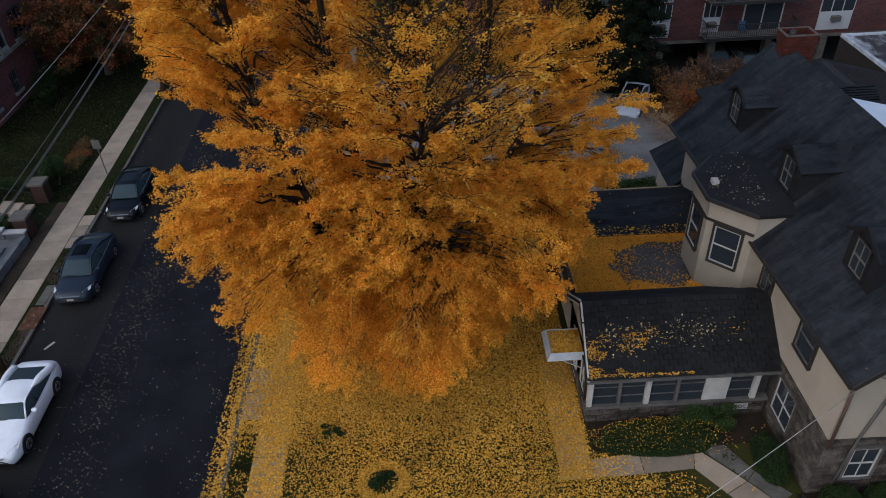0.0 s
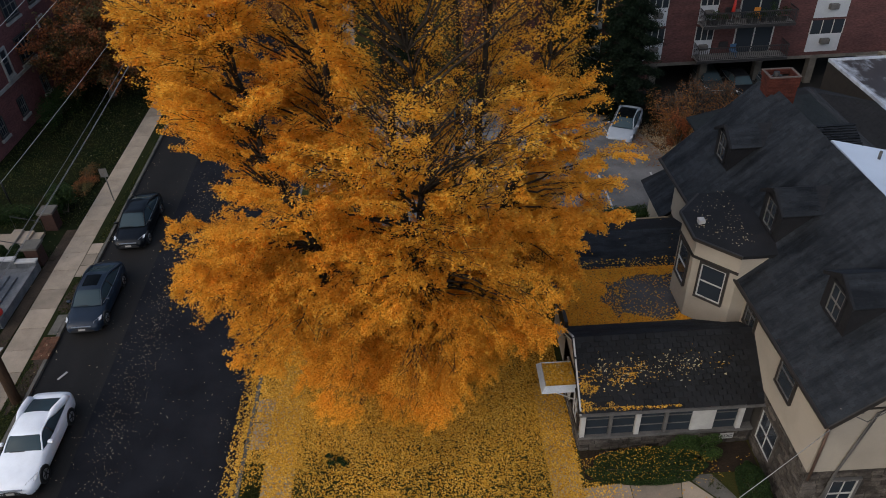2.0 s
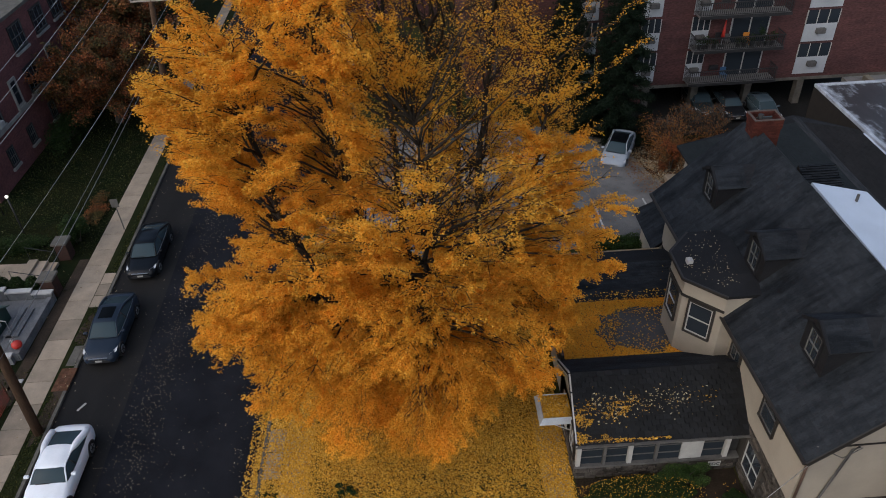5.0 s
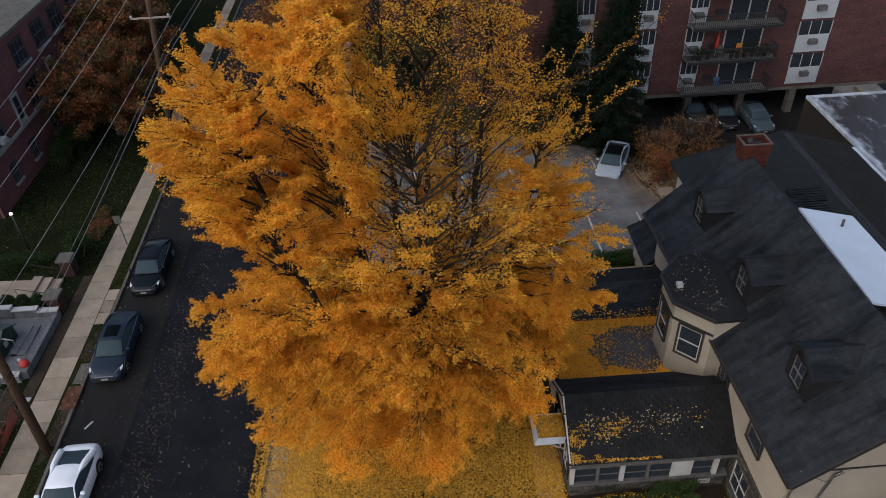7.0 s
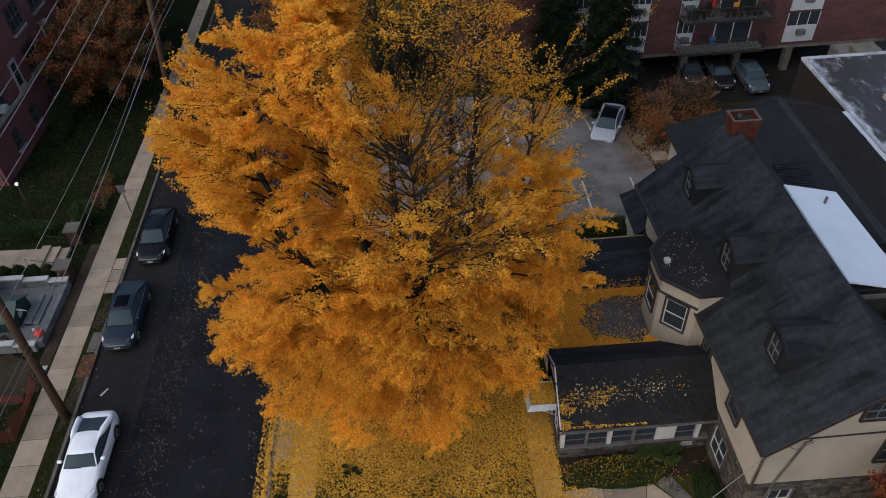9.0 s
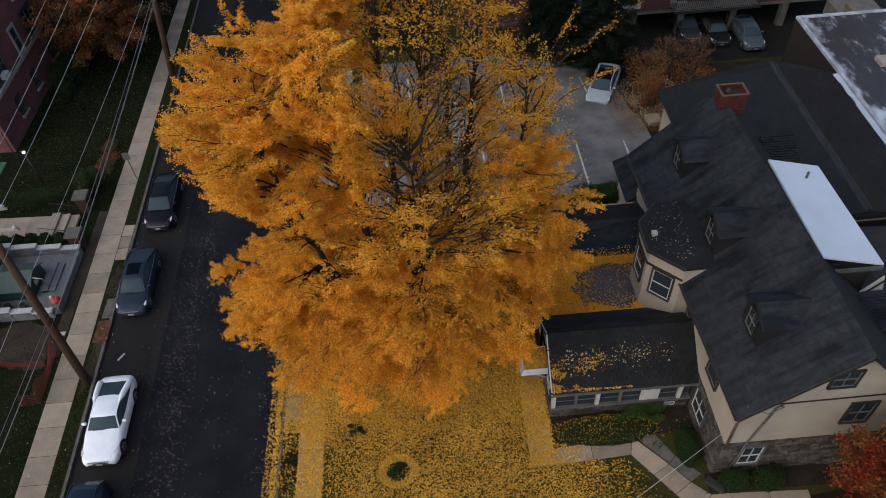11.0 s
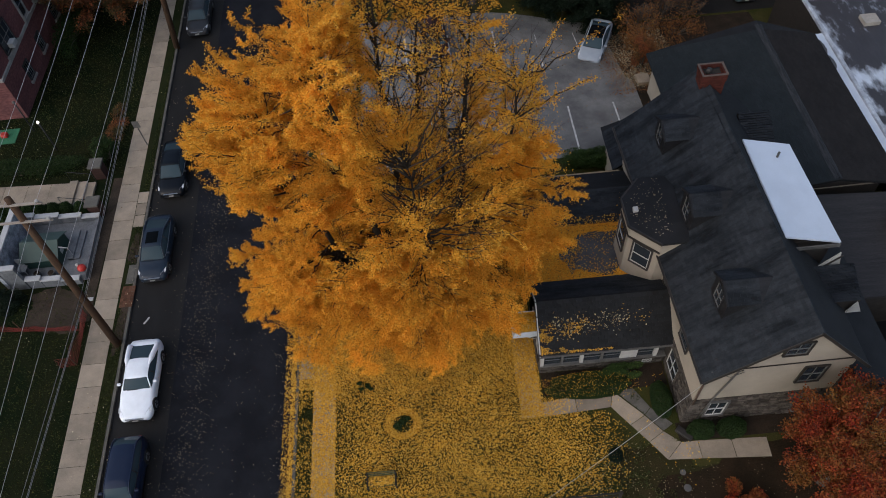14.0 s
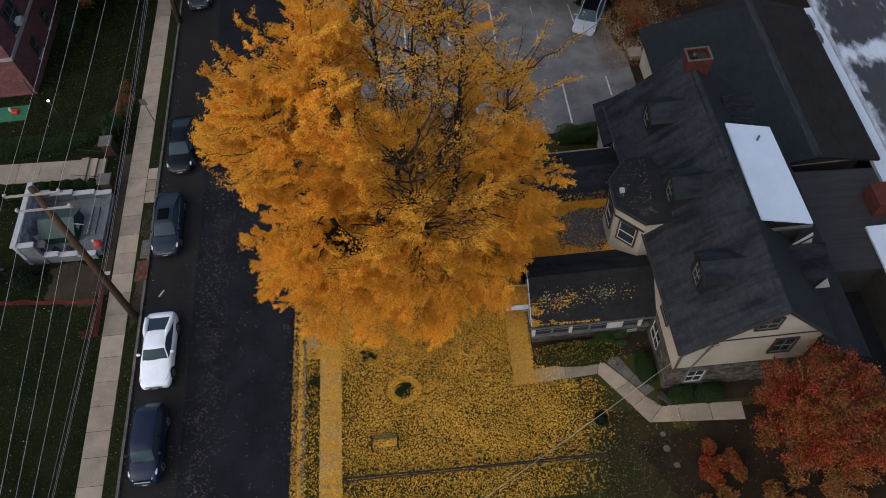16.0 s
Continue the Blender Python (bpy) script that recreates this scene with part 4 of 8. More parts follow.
# ---- the ginkgo ----
def grow_tree(name, label, category, leaf_mat, base, stems, radius_at, z_lo, z_hi, limbs, leaf_total, leaf_size, seed, trunk_r=0.45, fork=3.0, spread=0.17, side_len=1.9, bark=BARK, droop=0.25, rise=(8, 62), group="", full=0):
    """A tree of stems, limbs, side branches and twigs with leaves set along the twigs."""
    rng = np.random.default_rng(seed)
    tree = thing(name, label, category, group, at=base)
    bx, by, bz = base
    tb = bmesh.new()
    stem_lines = []
    for (sx, sy, sz) in stems:
        pts, rad = [], []
        for k in range(9):
            f = k / 8
            z = fork + (sz - fork) * f
            w = f ** 0.8
            pts.append(Vector((sx * w + 0.18 * math.sin(3 * f + sx), sy * w + 0.18 * math.cos(2.5 * f + sy), z)))
            rad.append(max(trunk_r * 0.55 * (1 - f) ** 0.8, 0.025))
        stem_lines.append(pts)
        tube(tb, pts, rad, 8)
    tube(tb, [Vector((0, 0, -0.2)), Vector((0, 0, 0.3)), Vector((0.02, 0.0, fork * 0.5)), Vector((0, 0, fork + 0.5))], [trunk_r * 1.5, trunk_r * 1.12, trunk_r, trunk_r * 0.9], 12)
    segs = []
    lb = bmesh.new()

    def reach(p):
        az = math.atan2(p[1], p[0])
        lump = 1 + 0.07 * math.sin(5 * az + p[2] * 0.8 + seed) + 0.06 * math.sin(9 * az - p[2] * 1.3)
        return math.hypot(p[0], p[1]) / max(radius_at(p[2]) * lump, 0.05)

    def wild(i):
        """A limb that leaves its stem at a set angle and grows until it meets the crown's edge."""
        f = ((i + 0.5) / limbs) ** 0.92
        line = stem_lines[int(rng.integers(len(stem_lines)))]
        z0 = fork + (z_hi - fork - 1.0) * f * 0.93
        j = min(range(len(line)), key=lambda k: abs(line[k].z - z0))
        p = line[j].copy()
        az = i * 2.39996 + rng.uniform(-0.3, 0.3)
        el = math.radians(rise[0] + (rise[1] - rise[0]) * f + rng.uniform(-10, 10))
        d = Vector((math.cos(az) * math.cos(el), math.sin(az) * math.cos(el), math.sin(el)))
        pts = [p.copy()]
        for k in range(40):
            d = (d + Vector((rng.normal() * 0.07, rng.normal() * 0.07, rng.normal() * 0.06 - droop * 0.05 * (1 - f)))).normalized()
            q = p + d * 0.45
            if reach(q) > 1.0 or q.z > z_hi or q.z < z_lo:
                break
            p = q
            pts.append(p.copy())
        return f, pts

    def aimed(i):
        """A limb that reaches for a place on the crown's outer or inner shell, so that the crown is full."""
        inner = i % 4 == 3
        f = (i * 0.7548777) % 1.0
        z = z_lo + 1.0 + (z_hi - z_lo - 1.6) * f ** 1.05
        az = 2 * math.pi * (i * 0.5698403) + rng.uniform(-0.2, 0.2)
        r = radius_at(z) * (rng.uniform(0.45, 0.72) if inner else rng.uniform(0.80, 1.03) * (1.06 if i % 11 == 0 and math.cos(az) < 0 else 1.0))
        lump = 1 + 0.05 * math.sin(5 * az + z * 0.8 + seed) + 0.04 * math.sin(9 * az - z * 1.3)
        tip = Vector((math.cos(az) * r * lump, math.sin(az) * r * lump, z))
        line = min(stem_lines, key=lambda ln: (ln[5].xy - tip.xy * 0.5).length + rng.uniform(0, 1.5))
        z0 = max(fork + 0.2, z - r * math.tan(math.radians(rise[0] + (rise[1] - rise[0]) * f * 0.8)))
        j = min(range(len(line)), key=lambda k: abs(line[k].z - z0))
        p0 = line[j].copy()
        gap = (tip - p0).length
        mid = p0.lerp(tip, 0.55) + Vector((rng.normal() * 0.06 * gap, rng.normal() * 0.06 * gap, gap * (0.22 - 0.18 * f)))
        n = max(4, int(gap / 0.45))
        pts = []
        for k in range(n + 1):
            t = k / n
            p = p0 * (1 - t) ** 2 + mid * (2 * t * (1 - t)) + tip * t * t
            pts.append(p + Vector((rng.normal(), rng.normal(), rng.normal())) * 0.035)
        return f, pts

    for i in range(limbs + full):
        f, pts = wild(i) if i < limbs else aimed(i - limbs)
        if len(pts) < 3:
            continue
        n = len(pts)
        r0 = min(0.035 + 0.011 * n, 0.17) * trunk_r / 0.45
        tube(lb, pts, [max(r0 * (1 - k / n), 0.012) for k in range(n)], 5)
        flip = 1
        for k in range(max(1, n // 5), n):
            t = k / n
            dk = (pts[k] - pts[k - 1]).normalized()
            flatside = dk.cross(Vector((0, 0, 1)))
            flatside = flatside.normalized() if flatside.length > 0.2 else Vector((math.cos(k * 2.4), math.sin(k * 2.4), 0))
            if t > 0.45:
                segs.append((pts[k - 1], pts[k]))
            for s in (0, 1):
                if rng.random() > 0.80:
                    continue
                flip = -flip
                sd = (flatside * flip + dk.cross(flatside) * rng.normal() * 0.85).normalized()
                e = (dk * rng.uniform(0.75, 1.15) + sd * rng.uniform(0.6, 0.95) + Vector((0, 0, 0.10 - droop * 0.6 * (1 - f)))).normalized()
                ln = side_len * (1.0 - 0.6 * t) * rng.uniform(0.6, 1.15)
                a = pts[k]
                b = a + e * ln * 0.55
                c = b + (e + Vector((0, 0, -0.6 * droop * (1 - f)))).normalized() * ln * 0.45
                if reach(c) > 1.17:
                    continue
                tube(lb, [a, b, c], [0.018, 0.011, 0.005], 3)
                segs += [(a.lerp(b, 0.25), b), (b, c)]
                fl2 = e.cross(Vector((0, 0, 1)))
                fl2 = fl2.normalized() if fl2.length > 0.2 else sd
                for m in range(4):
                    g = a.lerp(b, 0.3 + 0.2 * m) if m < 3 else b.lerp(c, 0.4)
                    td = (e * 0.95 + fl2 * (0.75 if m % 2 else -0.75) + Vector((rng.normal(), rng.normal(), rng.normal())) * 0.22).normalized()
                    segs.append((g, g + td * rng.uniform(0.3, 0.65) * ln * 0.45))
        segs.append((pts[-2], pts[-1] + (pts[-1] - pts[-2]) * 1.2))
    A = np.array([s[0] for s in segs])
    B = np.array([s[1] for s in segs])
    ln = np.linalg.norm(B - A, axis=1)
    wgt = ln.copy()
    pick = rng.choice(len(segs), leaf_total, p=wgt / wgt.sum())
    t = rng.random((leaf_total, 1))
    c = A[pick] + (B - A)[pick] * t + rng.normal(size=(leaf_total, 3)) * spread * np.array((1, 1, 0.95))
    size = leaf_size * rng.uniform(0.65, 1.3, leaf_total)
    part("trunk", tb, bark, tree, "grey-brown furrowed trunk", smooth=True)
    part("branchwork", lb, bark, tree, "dark bare limbs and twigs", smooth=True, kind="stuff")
    crown = new("crown", quads_mesh("crown", leaf_fans(c, size, rng), leaf_mat, 3))
    crown.parent = tree
    tagged(crown, "dense clumps of small leaves", kind="stuff")
    return tree


def outline(pairs):
    zs = [p[0] for p in pairs]
    rr = [p[1] for p in pairs]
    return lambda z: float(np.interp(z, zs, rr))


def ease(v):
    v = min(max(v, 0.0), 1.0)
    return v * v * (3 - 2 * v)


def ginkgo_density(x, y, z):
    """Thin in the middle and the upper east, where the stems stand nearly bare; full on the rim, the skirt and the west."""
    hollow = ease((x + 2.2) / 1.8) * ease((z - 7.9 + 0.45 * max(0.0, y)) / 3.0) * ease((y + 3.4 + 1.0 * max(0, z - 11)) / 2.0)
    d = 1.0 - 0.91 * hollow
    rim = ease((x - 2.4) / 1.4) * (1 - ease((z - 12.5) / 4.0))
    d = max(d, 0.88 * rim, (0.20 - 0.05 * ease((z - 12.0) / 4.0)) * ease((x - 2.8) / 1.2))
    if noise.noise(Vector((x, y, z * 0.6)) * 0.5) > 0.16:
        d = max(d, 0.38 - 0.16 * ease((z - 12.0) / 4.0) * ease((x + 0.5) / 2.0))
    if y > 3.0 and z > 8 and x > -4.5:
        d *= 0.45
    return d


def lattice_noise(p, cell, seed):
    """Smooth random values from 0 to 1 at an array of points, with the given cell size in metres."""
    r = np.random.default_rng(seed).random((64, 64, 64))
    q = p / np.asarray(cell) + 31.7
    i = np.floor(q).astype(int)
    f = q - i
    f = f * f * (3 - 2 * f)
    i %= 64
    j = (i + 1) % 64
    total = 0.0
    for a in (0, 1):
        for b in (0, 1):
            for c in (0, 1):
                w = (f[:, 0] if a else 1 - f[:, 0]) * (f[:, 1] if b else 1 - f[:, 1]) * (f[:, 2] if c else 1 - f[:, 2])
                total = total + w * r[(j if a else i)[:, 0], (j if b else i)[:, 1], (j if c else i)[:, 2]]
    return total


GX, GY = -1.2, 22.6
CROWN_Z = (1.0, 2.0, 4.0, 6.0, 8.0, 10.0, 12.0, 14.0, 16.0, 18.0, 19.5, 21.0, 22.0)
CROWN_W = (5.3, 5.9, 6.6, 7.4, 8.4, 9.0, 9.0, 8.9, 8.6, 8.0, 7.0, 4.6, 1.2)
CROWN_E = (3.0, 3.2, 3.4, 4.2, 6.1, 7.1, 7.0, 6.8, 6.2, 5.4, 4.4, 3.0, 1.0)
CROWN_S = (2.8, 3.7, 5.1, 6.4, 7.1, 7.1, 6.9, 6.7, 6.3, 5.7, 4.9, 3.1, 1.0)
CROWN_N = (5.0, 6.0, 7.0, 7.5, 8.0, 8.0, 8.0, 7.8, 7.4, 6.8, 5.8, 3.8, 1.0)


def crown_edge(az, z):
    """How far the ginkgo's crown reaches from its axis in a direction at a height."""
    cx, cy = math.cos(az), math.sin(az)
    rx = float(np.interp(z, CROWN_Z, CROWN_W if cx < 0 else CROWN_E))
    ry = float(np.interp(z, CROWN_Z, CROWN_S if cy < 0 else CROWN_N))
    k = 2.3 + (1.9 if cx < 0 or cy > 0 else -0.55) * (1 - ease((z - 5.0) / 5.0))
    rough = 0.05 - 0.025 * ease(-cx)
    lump = 1 + rough * math.sin(5 * az + z * 0.8) + rough * math.sin(9 * az - z * 1.3)
    return lump / ((abs(cx) / rx) ** k + (abs(cy) / ry) ** k) ** (1 / k)


def smooth_path(points, n):
    """A rounded line of n steps through a few points."""
    pts = [Vector(p) for p in points]
    pts = [pts[0] * 2 - pts[1]] + pts + [pts[-1] * 2 - pts[-2]]
    out = []
    spans = len(pts) - 3
    for i in range(n + 1):
        u = min(i / n * spans, spans - 1e-6)
        k = int(u)
        t = u - k
        a, b, c, d = pts[k:k + 4]
        out.append(0.5 * (2 * b + (c - a) * t + (2 * a - 5 * b + 4 * c - d) * t * t + (3 * b - a - 3 * c + d) * t ** 3))
    return out


GINKGO_BARK = M("ginkgo_bark", (0.050, 0.038, 0.028), (0.026, 0.020, 0.016), 0.95, 3, 0.8, 22, spec=0.1, fine=0.35, stretch=(1, 1, 0.25))


def ginkgo(limbs, shoots, leaves, leaf_size, seed):
    """A ginkgo of many upright stems; limbs that end in drooping leafy sprays, and thin shoots, nearly bare, in its open middle."""
    rng = np.random.default_rng(seed)
    tree = thing("ginkgo_tree", "big ginkgo with dense orange-yellow autumn leaves beside the sidewalk", "tree", at=(GX, GY, 0))
    stems = []
    tb = bmesh.new()
    tube(tb, [Vector((0, 0.3, -0.2)), Vector((0, 0.3, 0.3)), Vector((0, 0.3, 1.6)), Vector((0.0, 0.3, 3.4))], [0.85, 0.62, 0.55, 0.50], 12)
    for via, top, thick in (((-1.9, 0.6, 8), [(-2.6, 1.0, 14), (-3.0, 1.0, 19.5)], 0.30), ((-0.5, 1.6, 8.5), [(-0.7, 2.5, 14), (-0.5, 2.6, 20.5)], 0.26),
                            ((0.7, 1.1, 9), [(0.8, 2.1, 14), (1.1, 2.2, 20.0)], 0.22), ((2.3, 1.3, 8.5), [(2.9, 3.0, 13.5), (3.3, 3.2, 18.2)], 0.27),
                            ((2.9, 0.3, 8), [(4.6, 1.2, 12), (5.1, 1.3, 16.2)], 0.22), ((-3.4, -0.6, 7.5), [(-4.8, -0.8, 12.5), (-5.2, -0.8, 17.2)], 0.25),
                            ((0.2, -1.7, 7.5), [(0.4, -3.0, 12), (0.3, -3.2, 16.5)], 0.22), ((-2.3, 3.0, 8), [(-3.5, 4.6, 13), (-3.8, 4.8, 17.5)], 0.24),
                            ((1.7, 3.6, 8), [(2.0, 5.2, 12.5), (2.1, 5.4, 16.5)], 0.20)):
        line = smooth_path([(0, 0.3, 2.2), (via[0] * 0.45, 0.3 + (via[1] - 0.3) * 0.4, 4.4), via, *top], 26)
        line = [p + Vector((rng.normal(), rng.normal(), 0)) * 0.05 for p in line]
        tube(tb, line, [max(thick * (1 - k / 27) ** 0.75, 0.02) for k in range(27)], 8)
        stems.append(line)
    nodes = [(p, ln, k) for ln in stems for k, p in enumerate(ln) if p.z > 3.2]
    lb = bmesh.new()
    segs = []

    def spray(a, direction, length, flat, amount):
        """A side twig with its own twiglets; the leaves sit along all of them."""
        b = a + direction * length * 0.55
        c = b + (direction + Vector((0, 0, -0.25))).normalized() * length * 0.45
        tube(lb, [a, b, c], [0.014, 0.009, 0.004], 3)
        segs.append((a.lerp(b, 0.2), b, amount))
        segs.append((b, c, amount))
        for m in range(4):
            g = a.lerp(b, 0.35 + 0.25 * m) if m < 3 else b.lerp(c, 0.5)
            td = (direction + flat * (0.6 if m % 2 else -0.6) + Vector((rng.normal(), rng.normal(), rng.normal())) * 0.25).normalized()
            segs.append((g, g + td * rng.uniform(0.25, 0.5) * length, amount))

    for i in range(limbs):
        f = (i * 0.7548777 + 0.31) % 1.0
        z = 1.5 + 19.6 * f ** 1.08
        az = 2 * math.pi * ((i * 0.5698403 + 0.17) % 1.0) + rng.uniform(-0.15, 0.15)
        u = rng.uniform(0.80, 0.97) if i % 5 < 3 else rng.uniform(0.15, 0.78)
        r = crown_edge(az, z) * u
        tip = Vector((math.cos(az) * r, math.sin(az) * r, z))
        thin = ginkgo_density(*tip)
        if thin < 0.3 and rng.random() < 0.62:
            continue
        rise = 0.85 * ease((z - 4.0) / 12.0) - 0.28 * (1 - ease((z - 3.0) / 5.0))
        best = min(nodes, key=lambda q: abs(q[0].z - max(3.6, z - rise * (q[0].xy - tip.xy).length)) * 1.6 + (q[0].xy - tip.xy).length + rng.uniform(0, 0.8))
        p0 = best[0]
        gap = (tip - p0).length
        arch = 0.26 * (1 - ease((z - 5.0) / 9.0)) + 0.05
        mid = p0.lerp(tip, 0.55) + Vector((rng.normal() * 0.10 * gap, rng.normal() * 0.10 * gap, arch * gap))
        n = max(4, int(gap / 0.36))
        pts = [p0 * (1 - k / n) ** 2 + mid * (2 * k / n * (1 - k / n)) + tip * (k / n) ** 2 + Vector((rng.normal(), rng.normal(), rng.normal())) * 0.03 for k in range(n + 1)]
        r0 = 0.018 + 0.0075 * gap
        tube(lb, pts, [max(r0 * (1 - k / n) ** 0.9, 0.006) for k in range(n + 1)], 5)
        leafy = max(1, n - int(rng.uniform(1.6, 3.4) / 0.36))
        for k in range(leafy, n + 1):
            t = (k - leafy) / max(1, n - leafy)
            dk = (pts[k] - pts[k - 1]).normalized()
            side = dk.cross(Vector((0, 0, 1)))
            side = side.normalized() if side.length > 0.25 else Vector((math.cos(k * 2.4), math.sin(k * 2.4), 0))
            segs.append((pts[k - 1], pts[k], 1.0))
            for q in (-1, 1):
                if rng.random() < 0.12:
                    continue
                e = (dk * rng.uniform(0.8, 1.4) + side * q * rng.uniform(0.4, 0.85) + Vector((0, 0, rng.uniform(-0.32, 0.20)))).normalized()
                spray(pts[k], e, (1.35 - 0.6 * t) * rng.uniform(0.55, 1.15), side, 1.0)
        segs.append((pts[-1], pts[-1] + (pts[-1] - pts[-2]) * 1.3, 1.0))
    for i in range(shoots):
        p0, line, k = nodes[int(rng.integers(len(nodes)))]
        if ginkgo_density(p0.x, p0.y, p0.z + 1.0) > 0.5 or p0.z < 6:
            continue
        az, el = rng.uniform(0, 2 * math.pi), math.radians(rng.uniform(25, 72))
        d = Vector((math.cos(az) * math.cos(el), math.sin(az) * math.cos(el), math.sin(el)))
        ln = rng.uniform(1.4, 4.2)
        pts = [p0 + d * ln * q / 7 + Vector((0, 0, 0.10 * ln * (q / 7) ** 2)) + Vector((rng.normal(), rng.normal(), rng.normal())) * 0.05 for q in range(8)]
        tube(lb, pts, [0.010 + 0.009 * ln * (1 - q / 7) for q in range(8)], 5)
        for q in range(2, 8):
            segs.append((pts[q - 1], pts[q], 1.2))
            for w in range(2):
                e = (d * 0.8 + Vector((rng.normal(), rng.normal(), rng.normal() + 0.4)) * 0.6).normalized()
                tw = pts[q] + e * rng.uniform(0.3, 0.9)
                tube(lb, [pts[q], tw], [0.008, 0.003], 3)
                segs.append((pts[q], tw, 1.2))
    A = np.array([q[0] for q in segs])
    B = np.array([q[1] for q in segs])
    wgt = np.linalg.norm(B - A, axis=1) * np.array([q[2] for q in segs]) * np.array([ginkgo_density(*m) for m in (A + B) / 2])
    pick = rng.choice(len(segs), leaves, p=wgt / wgt.sum())
    c = A[pick] + (B - A)[pick] * rng.random((leaves, 1)) + rng.normal(size=(leaves, 3)) * 0.05
    clump = 0.55 * lattice_noise(c, (1.8, 1.8, 1.4), 12) + 0.45 * lattice_noise(c, (0.75, 0.75, 0.6), 6)
    c = c[rng.random(leaves) < 0.07 + 0.93 * np.clip((clump - 0.40) / 0.16, 0, 1)]
    size = leaf_size * rng.uniform(0.65, 1.3, len(c))
    part("trunk", tb, GINKGO_BARK, tree, "dark grey-brown furrowed stems", smooth=True)
    part("branchwork", lb, GINKGO_BARK, tree, "dark bare limbs and twigs", smooth=True, kind="stuff")
    crown = new("crown", quads_mesh("crown", leaf_fans(c, size, rng, 0.8), GINKGO, 3))
    crown.parent = tree
    tagged(crown, "dense clumps of small orange-yellow leaves", kind="stuff")
    return tree


ginkgo(900, 520, 2600000, 0.061, 11)

# ---- cars ----
def paint(name, c):
    return M(name, c, tuple(v * 0.92 for v in c), 0.30, 2, 0, 30, spec=0.15, fine=0.03, coat=0.16)


def skin(bm, rows, close=False):
    """A surface over rows of points."""
    vs = [[bm.verts.new(p) for p in r] for r in rows]
    for a, b in zip(vs, vs[1:]):
        for i in range(len(a) - 1):
            bm.faces.new((a[i], a[i + 1], b[i + 1], b[i]))


def car(label, body_mat, style="sedan", length=4.8, width=1.84, height=1.45, sunroof=False, roof_mat=None, group="parked cars", rails=False):
    """A car at the origin that faces -y: shaped body, glasshouse, wheels, lamps."""
    L, W, H = length / 2, width / 2, height
    c = thing("car", label, "car", group)
    tall = style == "suv"
    belt = 0.93 if not tall else 1.08
    hood = 0.80 if not tall else 1.02
    deck = {"sedan": 0.98, "coupe": 0.98, "suv": 1.12}[style]
    # stations along the length: y, half width, height of the top surface, lower edge
    st = [(-L, 0.62, 0.52, 0.32), (-L + 0.06, 0.80, 0.62, 0.24), (-L + 0.25, 0.92, hood - 0.10, 0.20), (-L + 0.7, 0.985, hood - 0.02, 0.20),
          (-L + 1.15, 1.0, hood + 0.03, 0.20), (-L * 0.42, 1.0, belt - 0.02, 0.20), (0.0, 1.0, belt, 0.20), (L * 0.42, 1.0, belt + 0.02, 0.20),
          (L - 0.75, 0.99, deck, 0.22), (L - 0.3, 0.95, deck, 0.24), (L - 0.07, 0.84, deck - 0.06, 0.30), (L, 0.66, deck - 0.32, 0.38)]
    rows = []
    for y, w, zt, zb in st:
        x = W * w
        half = [(x * 0.93, zb), (x * 0.985, zb + 0.10), (x, zb + (zt - zb) * 0.45), (x * 0.985, zb + (zt - zb) * 0.72), (x * 0.93, zt - 0.06), (x * 0.80, zt - 0.005), (x * 0.45, zt + 0.025), (0, zt + 0.035)]
        rows.append([Vector((px, y, pz)) for px, pz in half] + [Vector((-px, y, pz)) for px, pz in half[-2::-1]])
    bm = bmesh.new()
    skin(bm, rows)
    for r in (rows[0], rows[-1]):
        bm.faces.new([bm.verts.new(p) for p in r])
    bmesh.ops.remove_doubles(bm, verts=bm.verts, dist=0.0005)
    body = part("body", bm, body_mat, c, smooth=True)
    part("underbody", boxes((-W * 0.88, W * 0.88, -L + 0.2, L - 0.2, 0.16, 0.30)), PLASTIC, c)
    # glasshouse: one glass bubble, a roof panel over it and pillars along its edges
    cowl, rf, rr, rear = {"sedan": (-L + 1.22, -0.50, 0.92, L - 0.42), "coupe": (-L + 1.62, -0.26, 0.92, L - 0.42), "suv": (-L + 1.10, -0.68, L - 0.70, L - 0.16)}[style]
    gw = W * 0.91
    rw = W * (0.66 if not tall else 0.74)
    zr = H - 0.05
    top = smooth_path([(0, cowl, belt - 0.01), (0, rf, zr - 0.05), (0, (rf + rr) / 2 - 0.1, zr), (0, rr, zr - 0.06), (0, rear, deck + 0.0)], 24)

    def section(p, low, k=0.0):
        """Half of a cross-section of the glasshouse, from the belt to the middle of its top."""
        f = min(max((p.z - low) / (zr - low), 0.0), 1.0)
        w = (gw + (rw - gw) * f) * (1 - 0.10 * (abs(p.y - (cowl + rear) / 2) / ((rear - cowl) / 2)) ** 3)
        base = gw * (1 - 0.13 * (abs(p.y - (cowl + rear) / 2) / ((rear - cowl) / 2)) ** 4)
        return [Vector((base + k, p.y, low)), Vector(((base + w) / 2 + 0.02 + k, p.y, (low + p.z) / 2)), Vector((w + k, p.y, p.z - 0.035 * f + k)), Vector((w * 0.82, p.y, p.z + 0.012 * f + k)), Vector((w * 0.45, p.y - 0.03 * (1 if p.y < 0 else -1), p.z + 0.035 * f + k)), Vector((0, p.y - 0.04 * (1 if p.y < 0 else -1), p.z + 0.042 * f + k))]

    def whole(half):
        return half + [Vector((-q.x, q.y, q.z)) for q in half[-2::-1]]
